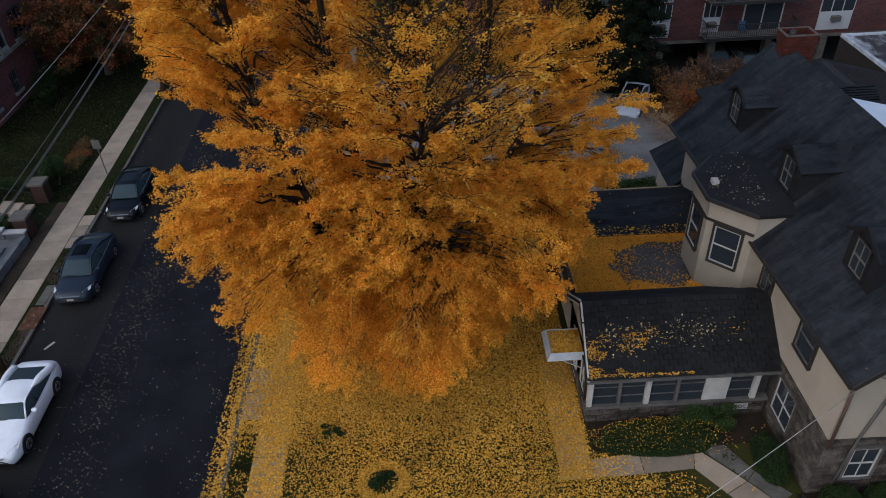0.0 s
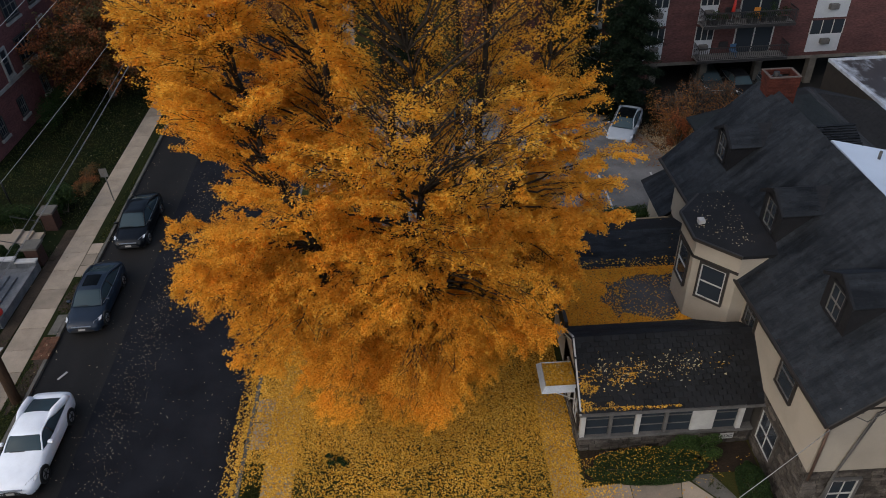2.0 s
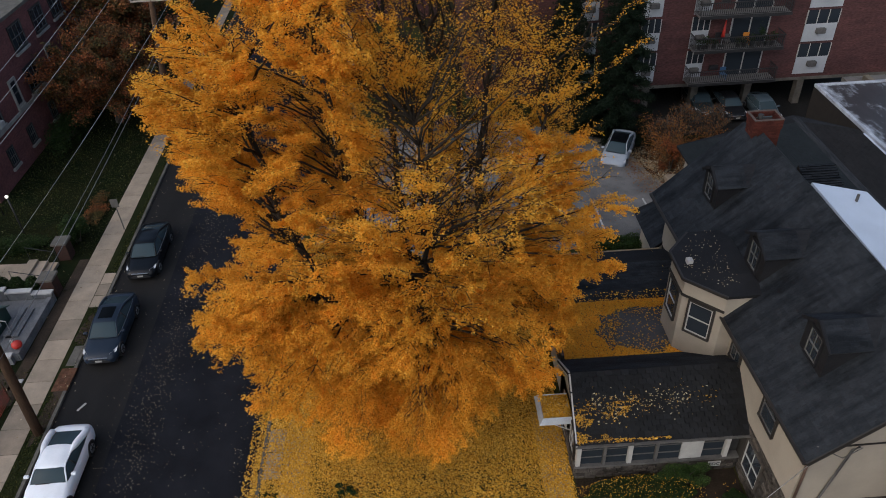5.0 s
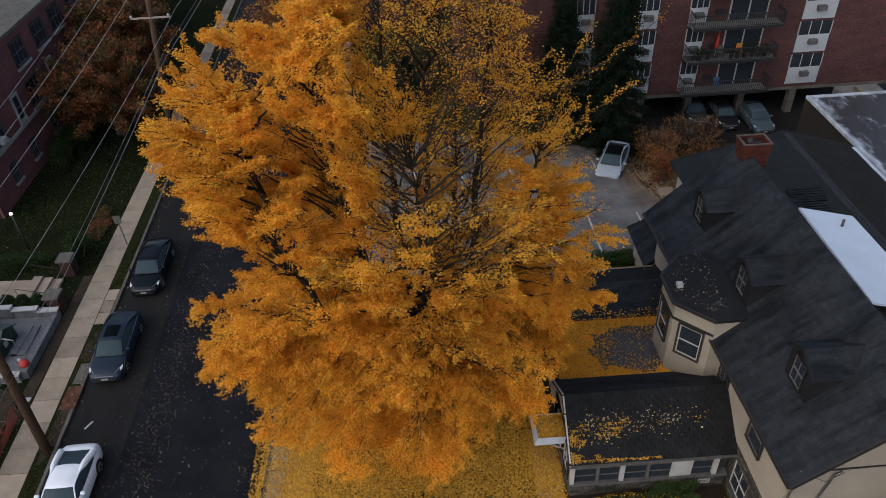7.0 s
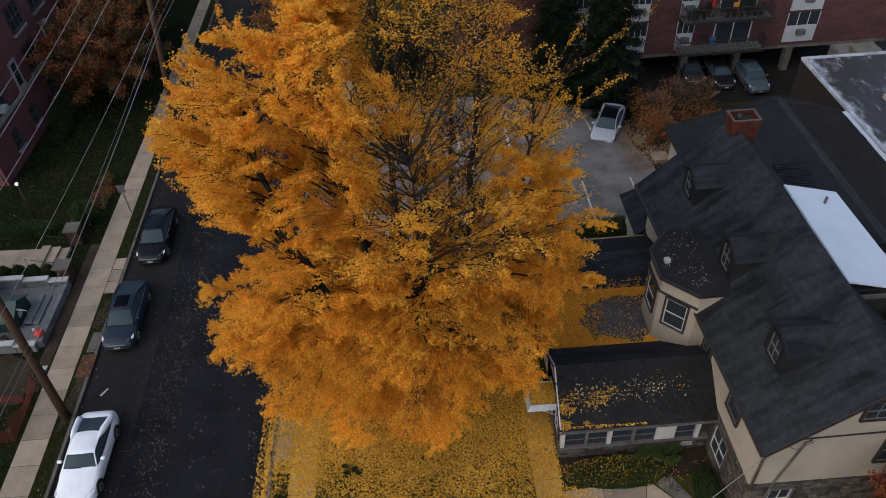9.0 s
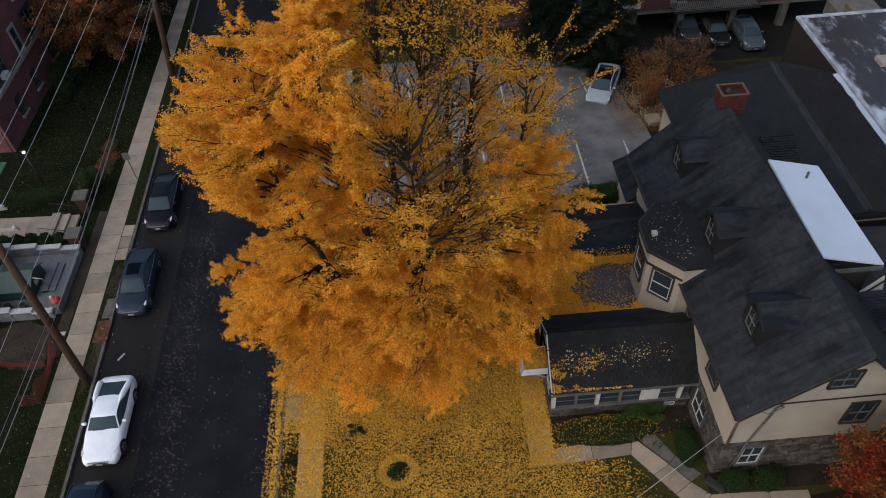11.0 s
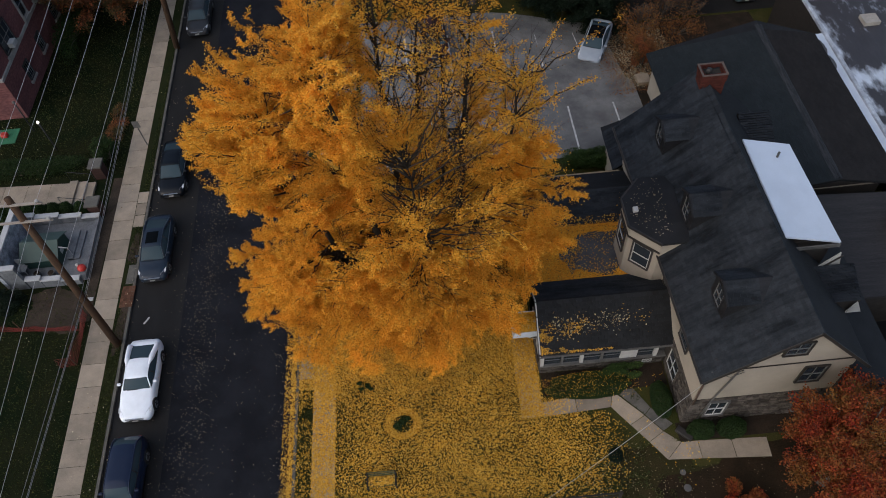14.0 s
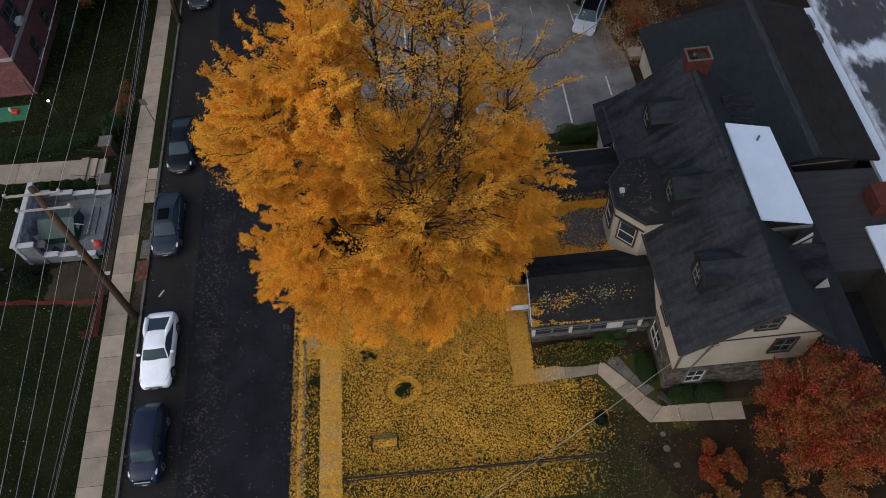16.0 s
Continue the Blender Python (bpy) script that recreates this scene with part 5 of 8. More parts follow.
    lows = [belt - 0.03 + (deck - belt) * min(max((p.y - cowl) / (rear - cowl), 0.0), 1.0) for p in top]
    secs = [section(p, min(lo, p.z - 0.005)) for p, lo in zip(top, lows)]
    bm = bmesh.new()
    skin(bm, [whole(h) for h in secs])
    part("glasshouse", bm, CARGLASS, c, "dark car windows with reflected sky in their teal colour", smooth=True)
    mids = [i for i, p in enumerate(top) if rf - 0.04 <= p.y <= rr + 0.04]
    bm = bmesh.new()
    skin(bm, [whole([q + Vector((0, 0, 0.012)) for q in secs[i][2:]]) for i in mids])
    part("roof", bm, roof_mat or body_mat, c, smooth=True)
    if sunroof:
        bm = bmesh.new()
        skin(bm, [[Vector((x * rw * 0.62, y, zr + 0.085 - 0.03 * x * x - 0.02 * abs(y - rf - 0.75))) for x in (-1, -0.5, 0, 0.5, 1)] for y in (rf + 0.22, rf + 0.66, rf + 1.10)])
        part("sunroof", bm, SUNGLASS, c, "dark glass sunroof", smooth=True)
    for s in (-1, 1):
        edge = [Vector((s * (h[2].x + 0.004), h[2].y, h[2].z + 0.004)) for h in secs]
        bm = bmesh.new()
        tube(bm, edge, [0.034 + {"coupe": 0.13, "sedan": 0.05, "suv": 0.03}[style] * ease((q.y - rr + 0.5) / 0.6) for q in edge], 6)
        part("side_pillar", bm, body_mat, c, smooth=True)
        post = secs[min(range(len(secs)), key=lambda i: abs(secs[i][0].y - 0.18))]
        bm = bmesh.new()
        tube(bm, [Vector((s * (q.x + 0.004), q.y, q.z)) for q in post[:3]], 0.035, 6)
        part("door_post", bm, PLASTIC, c, smooth=True)
        bm = bmesh.new()
        tube(bm, [Vector((s * (h[0].x + 0.006), h[0].y, h[0].z + 0.012)) for h in secs[1:-1]], 0.013, 5)
        part("window_trim", bm, ALLOY if style == "sedan" else PLASTIC, c, smooth=True)
        bm = boxes(*[(s * W * 0.995 - 0.012, s * W * 0.995 + 0.012, y, y + 0.20, belt - 0.19, belt - 0.155) for y in ((-0.15, 0.85) if style != "coupe" else (0.25,))])
        part("door_handle", bm, body_mat, c)
        bm = boxes((s * (gw + 0.02) if s > 0 else s * (gw + 0.24), s * (gw + 0.24) if s > 0 else s * (gw + 0.02), cowl + 0.28, cowl + 0.42, belt + 0.02, belt + 0.15))
        part("mirror", bm, body_mat, c, bevel=0.03)
        bm = bmesh.new()
        skin(bm, [[Vector((s * W * 0.56, -L + 0.10, hood - 0.20)), Vector((s * W * 0.93, -L + 0.42, hood - 0.14))], [Vector((s * W * 0.60, -L + 0.22, hood - 0.11)), Vector((s * W * 0.93, -L + 0.70, hood - 0.055))]])
        for v in bm.verts:
            v.co.z += 0.022
            v.co.x += s * 0.012
        part("headlight", bm, LAMPGLASS, c, "clear headlight")
        part("tail_light", boxes((min(s * W * 0.46, s * W * 0.74), max(s * W * 0.46, s * W * 0.74), L - 0.14, L - 0.012, deck - 0.30, deck - 0.16)), TAIL, c, bevel=0.015)
        for y in (-L + 0.92, L - 0.98):
            wheel = part("wheel", boxes(), PLASTIC, c)
            R, rd = (0.335, 16) if not tall else (0.37, 16)
            zc = R
            for nm, r0, x0, x1, mt in (("wheel_arch", R + 0.055, W - 0.20, W + 0.004, PLASTIC), ("tyre", R, W - 0.22, W + 0.012, RUBBER), ("rim", R * 0.68, W - 0.1, W + 0.02, ALLOY), ("hub", R * 0.20, W, W + 0.03, PLASTIC)):
                bm = bmesh.new()
                tube(bm, [Vector((s * x0, y, zc)), Vector((s * (x1 - 0.012), y, zc)), Vector((s * x1, y, zc))], [r0, r0, r0 * 0.95], rd)
                part(nm, bm, mt, wheel)
            bm = bmesh.new()
            for k in range(5):
                a = k * 2 * math.pi / 5 + 0.3
                beam(bm, (s * (W + 0.022), y, zc), (s * (W + 0.022), y + math.cos(a) * R * 0.6, zc + math.sin(a) * R * 0.6), 0.05, 0.012, up=(1, 0, 0))
            part("spokes", bm, BLACKMETAL, wheel)
    bm = bmesh.new()
    skin(bm, [[Vector((x * W * 0.5, -L - 0.004 - 0.03 * (1 - x * x), 0.44)) for x in (-1, -0.5, 0, 0.5, 1)], [Vector((x * W * 0.52, -L + 0.045 - 0.03 * (1 - x * x), hood - 0.20)) for x in (-1, -0.5, 0, 0.5, 1)]])
    gr = part("grille", bm, PLASTIC, c, "black grille")
    part("badge_bar", boxes((-W * 0.52, W * 0.52, -L - 0.03, -L + 0.03, hood - 0.20, hood - 0.165)), ALLOY, gr)
    part("bumper_intake", boxes((-W * 0.6, W * 0.6, -L - 0.012, -L + 0.1, 0.30, 0.40)), PLASTIC, c)
    part("plate", boxes((-0.16, 0.16, -L - 0.045, -L - 0.02, 0.40, 0.50)), WHITE, c, "pale plate with dark bars")
    part("wiper", boxes((-0.5, 0.1, cowl - 0.05, cowl - 0.02, belt + 0.03, belt + 0.05)), PLASTIC, c)
    if rails:
        for s in (-1, 1):
            bm = bmesh.new()
            tube(bm, [Vector((s * rw * 0.92, rf + 0.2, zr + 0.03)), Vector((s * rw * 0.92, rf + 0.3, zr + 0.09)), Vector((s * rw * 0.92, rr - 0.3, zr + 0.09)), Vector((s * rw * 0.92, rr - 0.2, zr + 0.0))], 0.018, 6)
            part("roof_rail", bm, ALLOY, c, smooth=True)
    return c


ROADZ = -0.13
def park(c, x, y, turn=0.0, z=ROADZ):
    c.matrix_world = pose(x, y, z, 0, 0, turn)


WHITEPAINT = paint("white_car_paint", (0.80, 0.84, 0.90))
park(car("white sports coupe with black glass parked at the kerb", WHITEPAINT, "coupe", 4.78, 1.91, 1.38), -17.42, 20.05, 0.8)
park(car("slate-grey sedan with a sunroof parked at the kerb", paint("slate_car_paint", (0.017, 0.026, 0.042)), "sedan", 4.82, 1.83, 1.46, sunroof=True), -17.98, 29.25, 1.6)
park(car("black sedan with bright grille bar parked at the kerb", paint("black_car_paint", (0.005, 0.0065, 0.009)), "sedan", 4.86, 1.83, 1.47), -17.80, 36.05, 1.8)
park(car("dark blue compact sport utility car at the kerb", paint("navy_car_paint", (0.012, 0.019, 0.042)), "suv", 4.45, 1.70, 1.62), -17.25, 14.35, 0.8)
park(car("dark sedan parked far up the street", paint("charcoal_car_paint", (0.03, 0.032, 0.036)), "sedan", 4.8, 1.83, 1.46), -18.15, 53.2, 1.6)
SILVER = paint("silver_car_paint", (0.31, 0.345, 0.39))
park(car("silver sedan with a dark sunroof in the parking lot", SILVER, "sedan", 4.85, 1.86, 1.48, sunroof=True, roof_mat=SUNGLASS), 13.5, 46.2, -25, fall(13.4, 46.1) + 0.047)
park(car("dark maroon utility car with chrome bumper in the lot", paint("maroon_car_paint", (0.035, 0.012, 0.012)), "suv", 5.0, 1.9, 1.75, rails=True), 1.0, 46.95, 2, 0.047)
# These paints are lowered so the cars carry the garage's shade.
for x, y, m, kind, lab in ((22.8, 55.6, paint("shaded_teal_car_paint", (0.022, 0.032, 0.036)), "sedan", "grey-green car under the apartment house, its paint darkened for the shade"),
                          (25.0, 54.6, paint("shaded_dark_car_paint", (0.012, 0.013, 0.016)), "sedan", "dark car under the apartment house, its paint darkened for the shade"),
                          (27.5, 53.6, paint("shaded_blue_car_paint", (0.06, 0.085, 0.105)), "sedan", "pale blue car under the apartment house, its paint darkened for the shade")):
    park(car(lab, m, kind, 4.6, 1.8, 1.45 if kind == "sedan" else 1.75, group="garage cars"), x, y, 0, fall(x, y) + 0.016)

# ---- neighbouring buildings ----
hall = thing("hall", "long low hall with a dark green-grey gabled roof", "building")
HX0, HX1, HR, HZ, HE = 15.4, 27.0, 23.0, 4.25, 3.05
part("hall_wall", boxes((15.9, 25.9, 26.9, 39.6, -2.0, 3.0)), STUCCO, hall, "pale stucco wall")
for a, b in (((HX0, HE), (HR, HZ)), ((HX1, HE + 0.35), (HR, HZ))):
    bm = bmesh.new()
    slab(bm, [(a[0], 26.5, a[1]), (a[0], 40.1, a[1]), (b[0], 41.0, b[1]), (b[0], 26.5, b[1])], 0.16)
    part("hall_roof", bm, ROOFBED, hall)
BROWNROOF = M("dark_brown_shingle", (0.0135, 0.0120, 0.0118), (0.020, 0.0180, 0.0175), 0.85, 0.5, 0.3, 35, spec=0.15, fine=0.2, vary=0.12, island=True)
bm = bmesh.new()
shingles(bm, (HX0 - 0.01, 26.5, HE + 0.004), (0, 1, 0), (HR - HX0, 0, HZ - HE), 13.6, math.hypot(HR - HX0, HZ - HE), 0.4, 0.19, random.Random(5))
part("west_shingles", bm, BIGROOF, hall, kind="stuff")
bm = bmesh.new()
shingles(bm, (HX1 + 0.01, 26.5, HE + 0.35 + 0.004), (0, 1, 0), (HR - HX1, 0, HZ - HE - 0.35), 13.6, math.hypot(HR - HX1, HZ - HE - 0.35), 0.4, 0.19, random.Random(6))
part("east_shingles", bm, BROWNROOF, hall, kind="stuff")
bm = bmesh.new()
prism(bm, [(HR - 0.28, HZ - 0.02), (HR, HZ + 0.05), (HR + 0.28, HZ - 0.06), (HR, HZ - 0.04)], 'y', 26.6, 40.6)
# The cap's lighter grey paints in the lit streak along the ridge.
part("ridge_cap", bm, M("lit_ridge_streak", (0.018, 0.020, 0.023), (0.040, 0.042, 0.046), 0.85, 1.6, 0.3, 20, spec=0.15, fine=0.4, stretch=(6, 0.6, 1)), hall, "grey ridge cap with a lit streak in its colour")
bm = bmesh.new()
prism(bm, [(15.9, 3.0), (25.9, 3.2), (HR, HZ - 0.2)], 'y', 26.9, 39.6)
part("hall_gable", bm, DARKTRIM, hall)

part("end_wall", boxes((15.88, 25.92, 26.84, 26.89, -2.0, 3.05)), DARKTRIM, hall, "dark boarded end wall")

link = thing("link_roof", "low dark roof between house and hall", "building")
part("link_wall", boxes((21.3, 26.0, 19.5, 25.8, -0.6, 3.0)), MORTAR, link)
bm = bmesh.new()
slab(bm, [(21.25, 19.3, 3.3), (26.4, 19.3, 3.1), (26.4, 26.0, 3.3), (21.25, 26.0, 3.7)], 0.2)
part("link_roof_deck", bm, M("brown_felt", (0.030, 0.027, 0.028), (0.017, 0.016, 0.017), 0.85, 0.9, 0.2, 12, fine=0.3, stretch=(0.4, 4, 1)), link, "worn brown-grey felt")
part("red_stack", boxes((25.0, 26.2, 22.6, 24.2, 2.8, 4.4)), CHIMBRICK, link, "red brick stack")

solid("side_step", boxes((15.45, 16.4, 40.5, 41.5, -0.9, fall(15.9, 41) + 0.35)), M("tan_board", (0.30, 0.23, 0.16), (0.22, 0.17, 0.12), 0.85), "tan concrete step at the hall's side door", "step", bevel=0.02)
store = thing("flat_roofed_building", "low building with a stained white membrane roof", "building")
part("store_wall", boxes((28.15, 52.7, 24.2, 48.2, -2.6, 2.55)), DARKTRIM, store)
STAIN = stain_material("stained_membrane", (0.44, 0.49, 0.56), (0.040, 0.038, 0.042), 28.5, 36.2)
part("store_roof", boxes((28.2, 52.5, 24.4, 48.0, 2.55, 2.66)), STAIN, store, "white membrane with dark wet stains")
part("edge_strip", boxes((27.1, 28.18, 24.2, 41.0, 2.3, 2.58)), WHITEROOF, store, "white membrane strip along the neighbouring roof")
COPEST = M("beige_hatch", (0.34, 0.31, 0.27), (0.26, 0.24, 0.21), 0.7)
RIM = M("worn_white_rim", (0.44, 0.48, 0.54), (0.24, 0.26, 0.30), 0.6, 1.2, 0.1, 15, fine=0.2)
for x0, x1, y0, y1 in ((28.18, 28.42, 24.2, 48.0), (28.18, 52.7, 48.0, 48.3), (28.42, 52.7, 24.2, 24.5)):
    part("store_parapet", boxes((x0, x1, y0, y1, 2.5, 2.76)), RIM, store, "worn white parapet edge", bevel=0.02)
STAINPATCH = M("wet_stain", (0.05, 0.05, 0.055), (0.10, 0.105, 0.11), 0.5, 2, 0.05, 20)
for cx, cy, rx, ry in ((27.7, 39.6, 0.16, 0.75), (27.7, 38.0, 0.2, 0.7)):
    bm = bmesh.new()
    prism(bm, [(cx + math.cos(i * math.pi / 10) * rx * (1 + 0.15 * math.sin(i * 2.1)), cy + math.sin(i * math.pi / 10) * ry) for i in range(20)], 'z', 2.575, 2.585)
    part("puddle_stain", bm, STAINPATCH, store, "dark puddle stain")
part("bulkhead", boxes((33.2, 33.6, 48.6, 50.6, -2.6, 2.1)), M("tan_render", (0.19, 0.165, 0.125), (0.11, 0.095, 0.07), 0.9), store, "stained tan bulkhead wall")
part("roof_hatch", boxes((31.2, 32.3, 41.2, 42.2, 2.6, 2.95)), COPEST, store)
solid("yard", boxes((18.4, 26.0, 11.2, 27.0, -0.05, 0.012)), ROOFBED, "dark ground sheet between the buildings", "yard", kind="structure")
annex = thing("white_roofed_annex", "small annex with a white flat roof", "building")
part("annex_wall", boxes((24.5, 34.0, 12.5, 21.7, -0.4, 3.3)), MORTAR, annex)
part("annex_roof", boxes((24.3, 34.2, 12.3, 21.9, 3.3, 3.45)), WHITEROOF, annex)

# apartment house on pillars
apt = thing("apartment_house", "red brick apartment house on pillars with balconies", "apartment building")
AY = 55.0
part("apartment_wall", boxes((3.0, 39.0, AY, AY + 14, 0.15, 16.0)), BRICKWALL, apt, "red brick facade")
part("garage_back", boxes((3.0, 39.0, AY + 9, AY + 9.3, -2.9, 0.15)), MORTAR, apt)
part("garage_soffit", boxes((3.0, 39.0, AY - 0.02, AY + 9, -0.12, 0.15)), KERB, apt)
part("apartment_base", boxes((3.0, 17.6, AY + 0.05, AY + 9, -2.9, -0.12)), BRICKWALL, apt)
for x in (18.0, 22.1, 26.6, 31.0, 35.6):
    part("pillar", boxes((x - 0.28, x + 0.28, AY + 0.1, AY + 0.7, -2.9, -0.12)), KERB, apt, "pale concrete pillar")
BALC = M("balcony_slab", (0.17, 0.166, 0.16), (0.12, 0.117, 0.114), 0.8)
def balcony(z, x0=20.9, x1=27.95, dep=1.45):
    b = part("balcony", boxes((x0, x1, AY - dep, AY, z - 0.16, z)), BALC, apt, "balcony with a black iron railing")
    bm = boxes((x0 - 0.03, x1 + 0.03, AY - dep - 0.03, AY - dep, z - 0.20, z + 0.03), (x0, x1, AY - dep, AY - dep + 0.06, z + 0.97, z + 1.05), (x0, x0 + 0.05, AY - dep, AY, z + 0.98, z + 1.04), (x1 - 0.05, x1, AY - dep, AY, z + 0.98, z + 1.04), (x0, x1, AY - dep, AY - dep + 0.04, z + 0.08, z + 0.12))
    part("handrail", bm, BLACKMETAL, b)
    n = 44
    for i in range(n + 1):
        x = x0 + (x1 - x0 - 0.03) * i / n
        part("baluster", boxes((x, x + 0.04, AY - dep + 0.01, AY - dep + 0.04, z + 0.12, z + 0.98)), BLACKMETAL, b)
    for xx in (x0 + 0.01, x1 - 0.04):
        for i in range(1, 8):
            y = AY - dep + dep * i / 8
            part("baluster", boxes((xx, xx + 0.03, y, y + 0.03, z, z + 0.98)), BLACKMETAL, b)
    g = part("balcony_door", boxes((24.1, 27.0, AY - 0.05, AY - 0.01, z + 0.03, z + 2.15)), PANE, b, "dark sliding glass door")
    part("door_frame", boxes((24.02, 24.12, AY - 0.08, AY, z, z + 2.2), (25.5, 25.6, AY - 0.08, AY, z, z + 2.2), (26.98, 27.08, AY - 0.08, AY, z, z + 2.2), (24.02, 27.08, AY - 0.08, AY, z + 2.15, z + 2.25)), WHITE, g)
    part("wall_unit", boxes((22.9, 23.6, AY - 0.12, AY - 0.01, z + 0.55, z + 0.95)), PLASTIC, b)
    return b


for z in (0.72, 3.46, 6.22, 8.98, 11.74):
    balcony(z)
PANEL = M("white_spandrel", (0.40, 0.415, 0.44), (0.34, 0.355, 0.38), 0.6, 1.0, 0.05, 20, fine=0.06)
def strip(x0, x1):
    """A column of white panels with a window and a cooler unit on each floor."""
    for k, z in enumerate((0.45, 3.20, 5.95, 8.70, 11.45)):
        p = part("spandrel_panel", boxes((x0, x1, AY - 0.06, AY - 0.005, z, z + 1.45)), PANEL, apt, "white panel below a window")
        part("air_conditioner", boxes(((x0 + x1) / 2 - 0.35, (x0 + x1) / 2 + 0.35, AY - 0.42, AY - 0.06, z + 0.72, z + 1.12)), GREYTRIM, p, bevel=0.02)
        wdw = part("strip_window", boxes((x0, x1, AY - 0.05, AY - 0.01, z + 1.45, z + 2.55)), PANE, apt)
        n = 3
        for i in range(n + 1):
            xm = x0 + (x1 - x0) * i / n
            part("mullion", boxes((xm - 0.03, xm + 0.03, AY - 0.08, AY, z + 1.45, z + 2.55)), WHITE, wdw)


strip(30.0, 32.6)
strip(16.9, 18.4)
strip(20.9, 22.3)
strip(12.0, 13.4)
part("concrete_wing", boxes((34.4, 38.0, 51.5, 55.0, -2.9, -0.1)), BALC, apt, "pale concrete entry wing")
# balcony furnishings
def chair(x, y, z, mat, lab):
    c = thing("balcony_chair", lab, "chair", "balcony chairs", at=(x, y, z))
    part("seat", boxes((-0.24, 0.24, -0.24, 0.24, 0.40, 0.45)), mat, c, bevel=0.01)
    part("backrest", boxes((-0.24, 0.24, 0.20, 0.25, 0.45, 0.92)), mat, c, bevel=0.01)
    for i in (-0.21, 0.17):
        for j in (-0.21, 0.17):
            part("leg", boxes((i, i + 0.04, j, j + 0.04, 0, 0.40)), mat, c)
REDP = M("red_plastic", (0.45, 0.03, 0.02), (0.36, 0.025, 0.02), 0.5)
BLUEP = M("blue_plastic", (0.04, 0.11, 0.22), (0.035, 0.09, 0.18), 0.5)
ORANGEP = M("orange_cloth", (0.60, 0.24, 0.03), (0.5, 0.18, 0.03), 0.8)
GREENP = M("green_cloth", (0.10, 0.16, 0.11), (0.07, 0.11, 0.08), 0.8)
um = thing("folded_umbrella", "folded red parasol standing on a balcony", "parasol", at=(23.3, AY - 0.55, 3.46))
bm = bmesh.new()
tube(bm, [(0, 0, 0), (0.05, 0, 2.2)], 0.025, 6)
part("pole", bm, ALLOY, um)
bm = bmesh.new()
tube(bm, [(0.02, 0, 0.75), (0.03, 0, 1.2), (0.05, 0, 2.1)], [0.16, 0.13, 0.04], 8)
part("canopy", bm, REDP, um, smooth=True)
bm = bmesh.new()
tube(bm, [(0, 0, 0), (0, 0, 0.08)], [0.25, 0.22], 12)
part("base", bm, PLASTIC, um)
chair(23.7, AY - 0.6, 3.46, GREYTRIM, "grey chair on a balcony")
chair(23.9, AY - 0.7, 0.72, BLUEP, "blue plastic chair on the lowest balcony")
chair(25.3, AY - 0.5, 3.46, ORANGEP, "orange cloth chair on a balcony")
for x, hh, m, lab in ((21.4, 0.6, PLASTIC, "dark potted plant on a balcony"), (21.8, 0.9, PLASTIC, "bushy potted plant on a balcony"), (22.6, 0.5, PLASTIC, "low potted plant on a balcony"), (25.0, 0.5, PLASTIC, "low potted plant on a balcony"), (25.6, 0.7, PLASTIC, "dark potted plant on a balcony"), (26.7, 0.6, PLASTIC, "dark potted plant on a balcony"), (22.0, 0.7, PLASTIC, "dark potted plant on a balcony"), (24.5, 0.6, GREENP, "green potted plant on a balcony"), (26.2, 1.5, GREENP, "tall green umbrella folded on a balcony"), (27.2, 0.9, GREENP, "green potted plant on a balcony")):
    pt = thing("potted_plant", lab, "plant", "balcony plants", at=(x, AY - 0.9, 3.46))
    bm = bmesh.new()
    tube(bm, [(0, 0, 0), (0, 0, 0.3)], [0.14, 0.19], 10)
    part("pot", bm, PLASTIC, pt)
    r = np.random.default_rng(int(x * 10))
    n = 160
    cc = r.normal(size=(n, 3)) * np.array((0.14, 0.14, 0.2 * hh)) + np.array((0, 0, 0.3 + 0.5 * hh))
    ob = new("foliage", quads_mesh("foliage", leaf_fans(cc, r.uniform(0.06, 0.12, n), r), GREENLEAF, 3))
    ob.parent = pt

# brick apartment block across the street
blk = thing("brick_block", "dark red brick apartment block with pale stone trim", "apartment building")
BX, BY = -30.0, 43.1
part("block_wall", boxes((BX - 26, BX, BY, BY + 40, -0.3, 9.5)), BLOCKBRICK, blk, "dark red brick wall")
LIME = M("limestone_trim", (0.30, 0.285, 0.265), (0.22, 0.21, 0.195), 0.85, 1.5, 0.1, 20, fine=0.12)
part("block_roof", boxes((BX - 26, BX - 0.25, BY + 0.25, BY + 40, 9.5, 9.56)), KERB, blk, "pale grey flat roof")
for x0, x1, y0, y1 in ((BX - 26, BX + 0.12, BY - 0.12, BY + 0.25), (BX - 0.25, BX + 0.12, BY + 0.25, BY + 40)):
    part("parapet_coping", boxes((x0, x1, y0, y1, 9.5, 9.72)), KERB, blk, "grey coping stones")
part("belt_course", boxes((BX - 26, BX + 0.12, BY - 0.12, BY, 3.5, 3.72)), LIME, blk, "pale stone belt course")
part("belt_course", boxes((BX, BX + 0.12, BY, BY + 40, 3.5, 3.72)), LIME, blk)
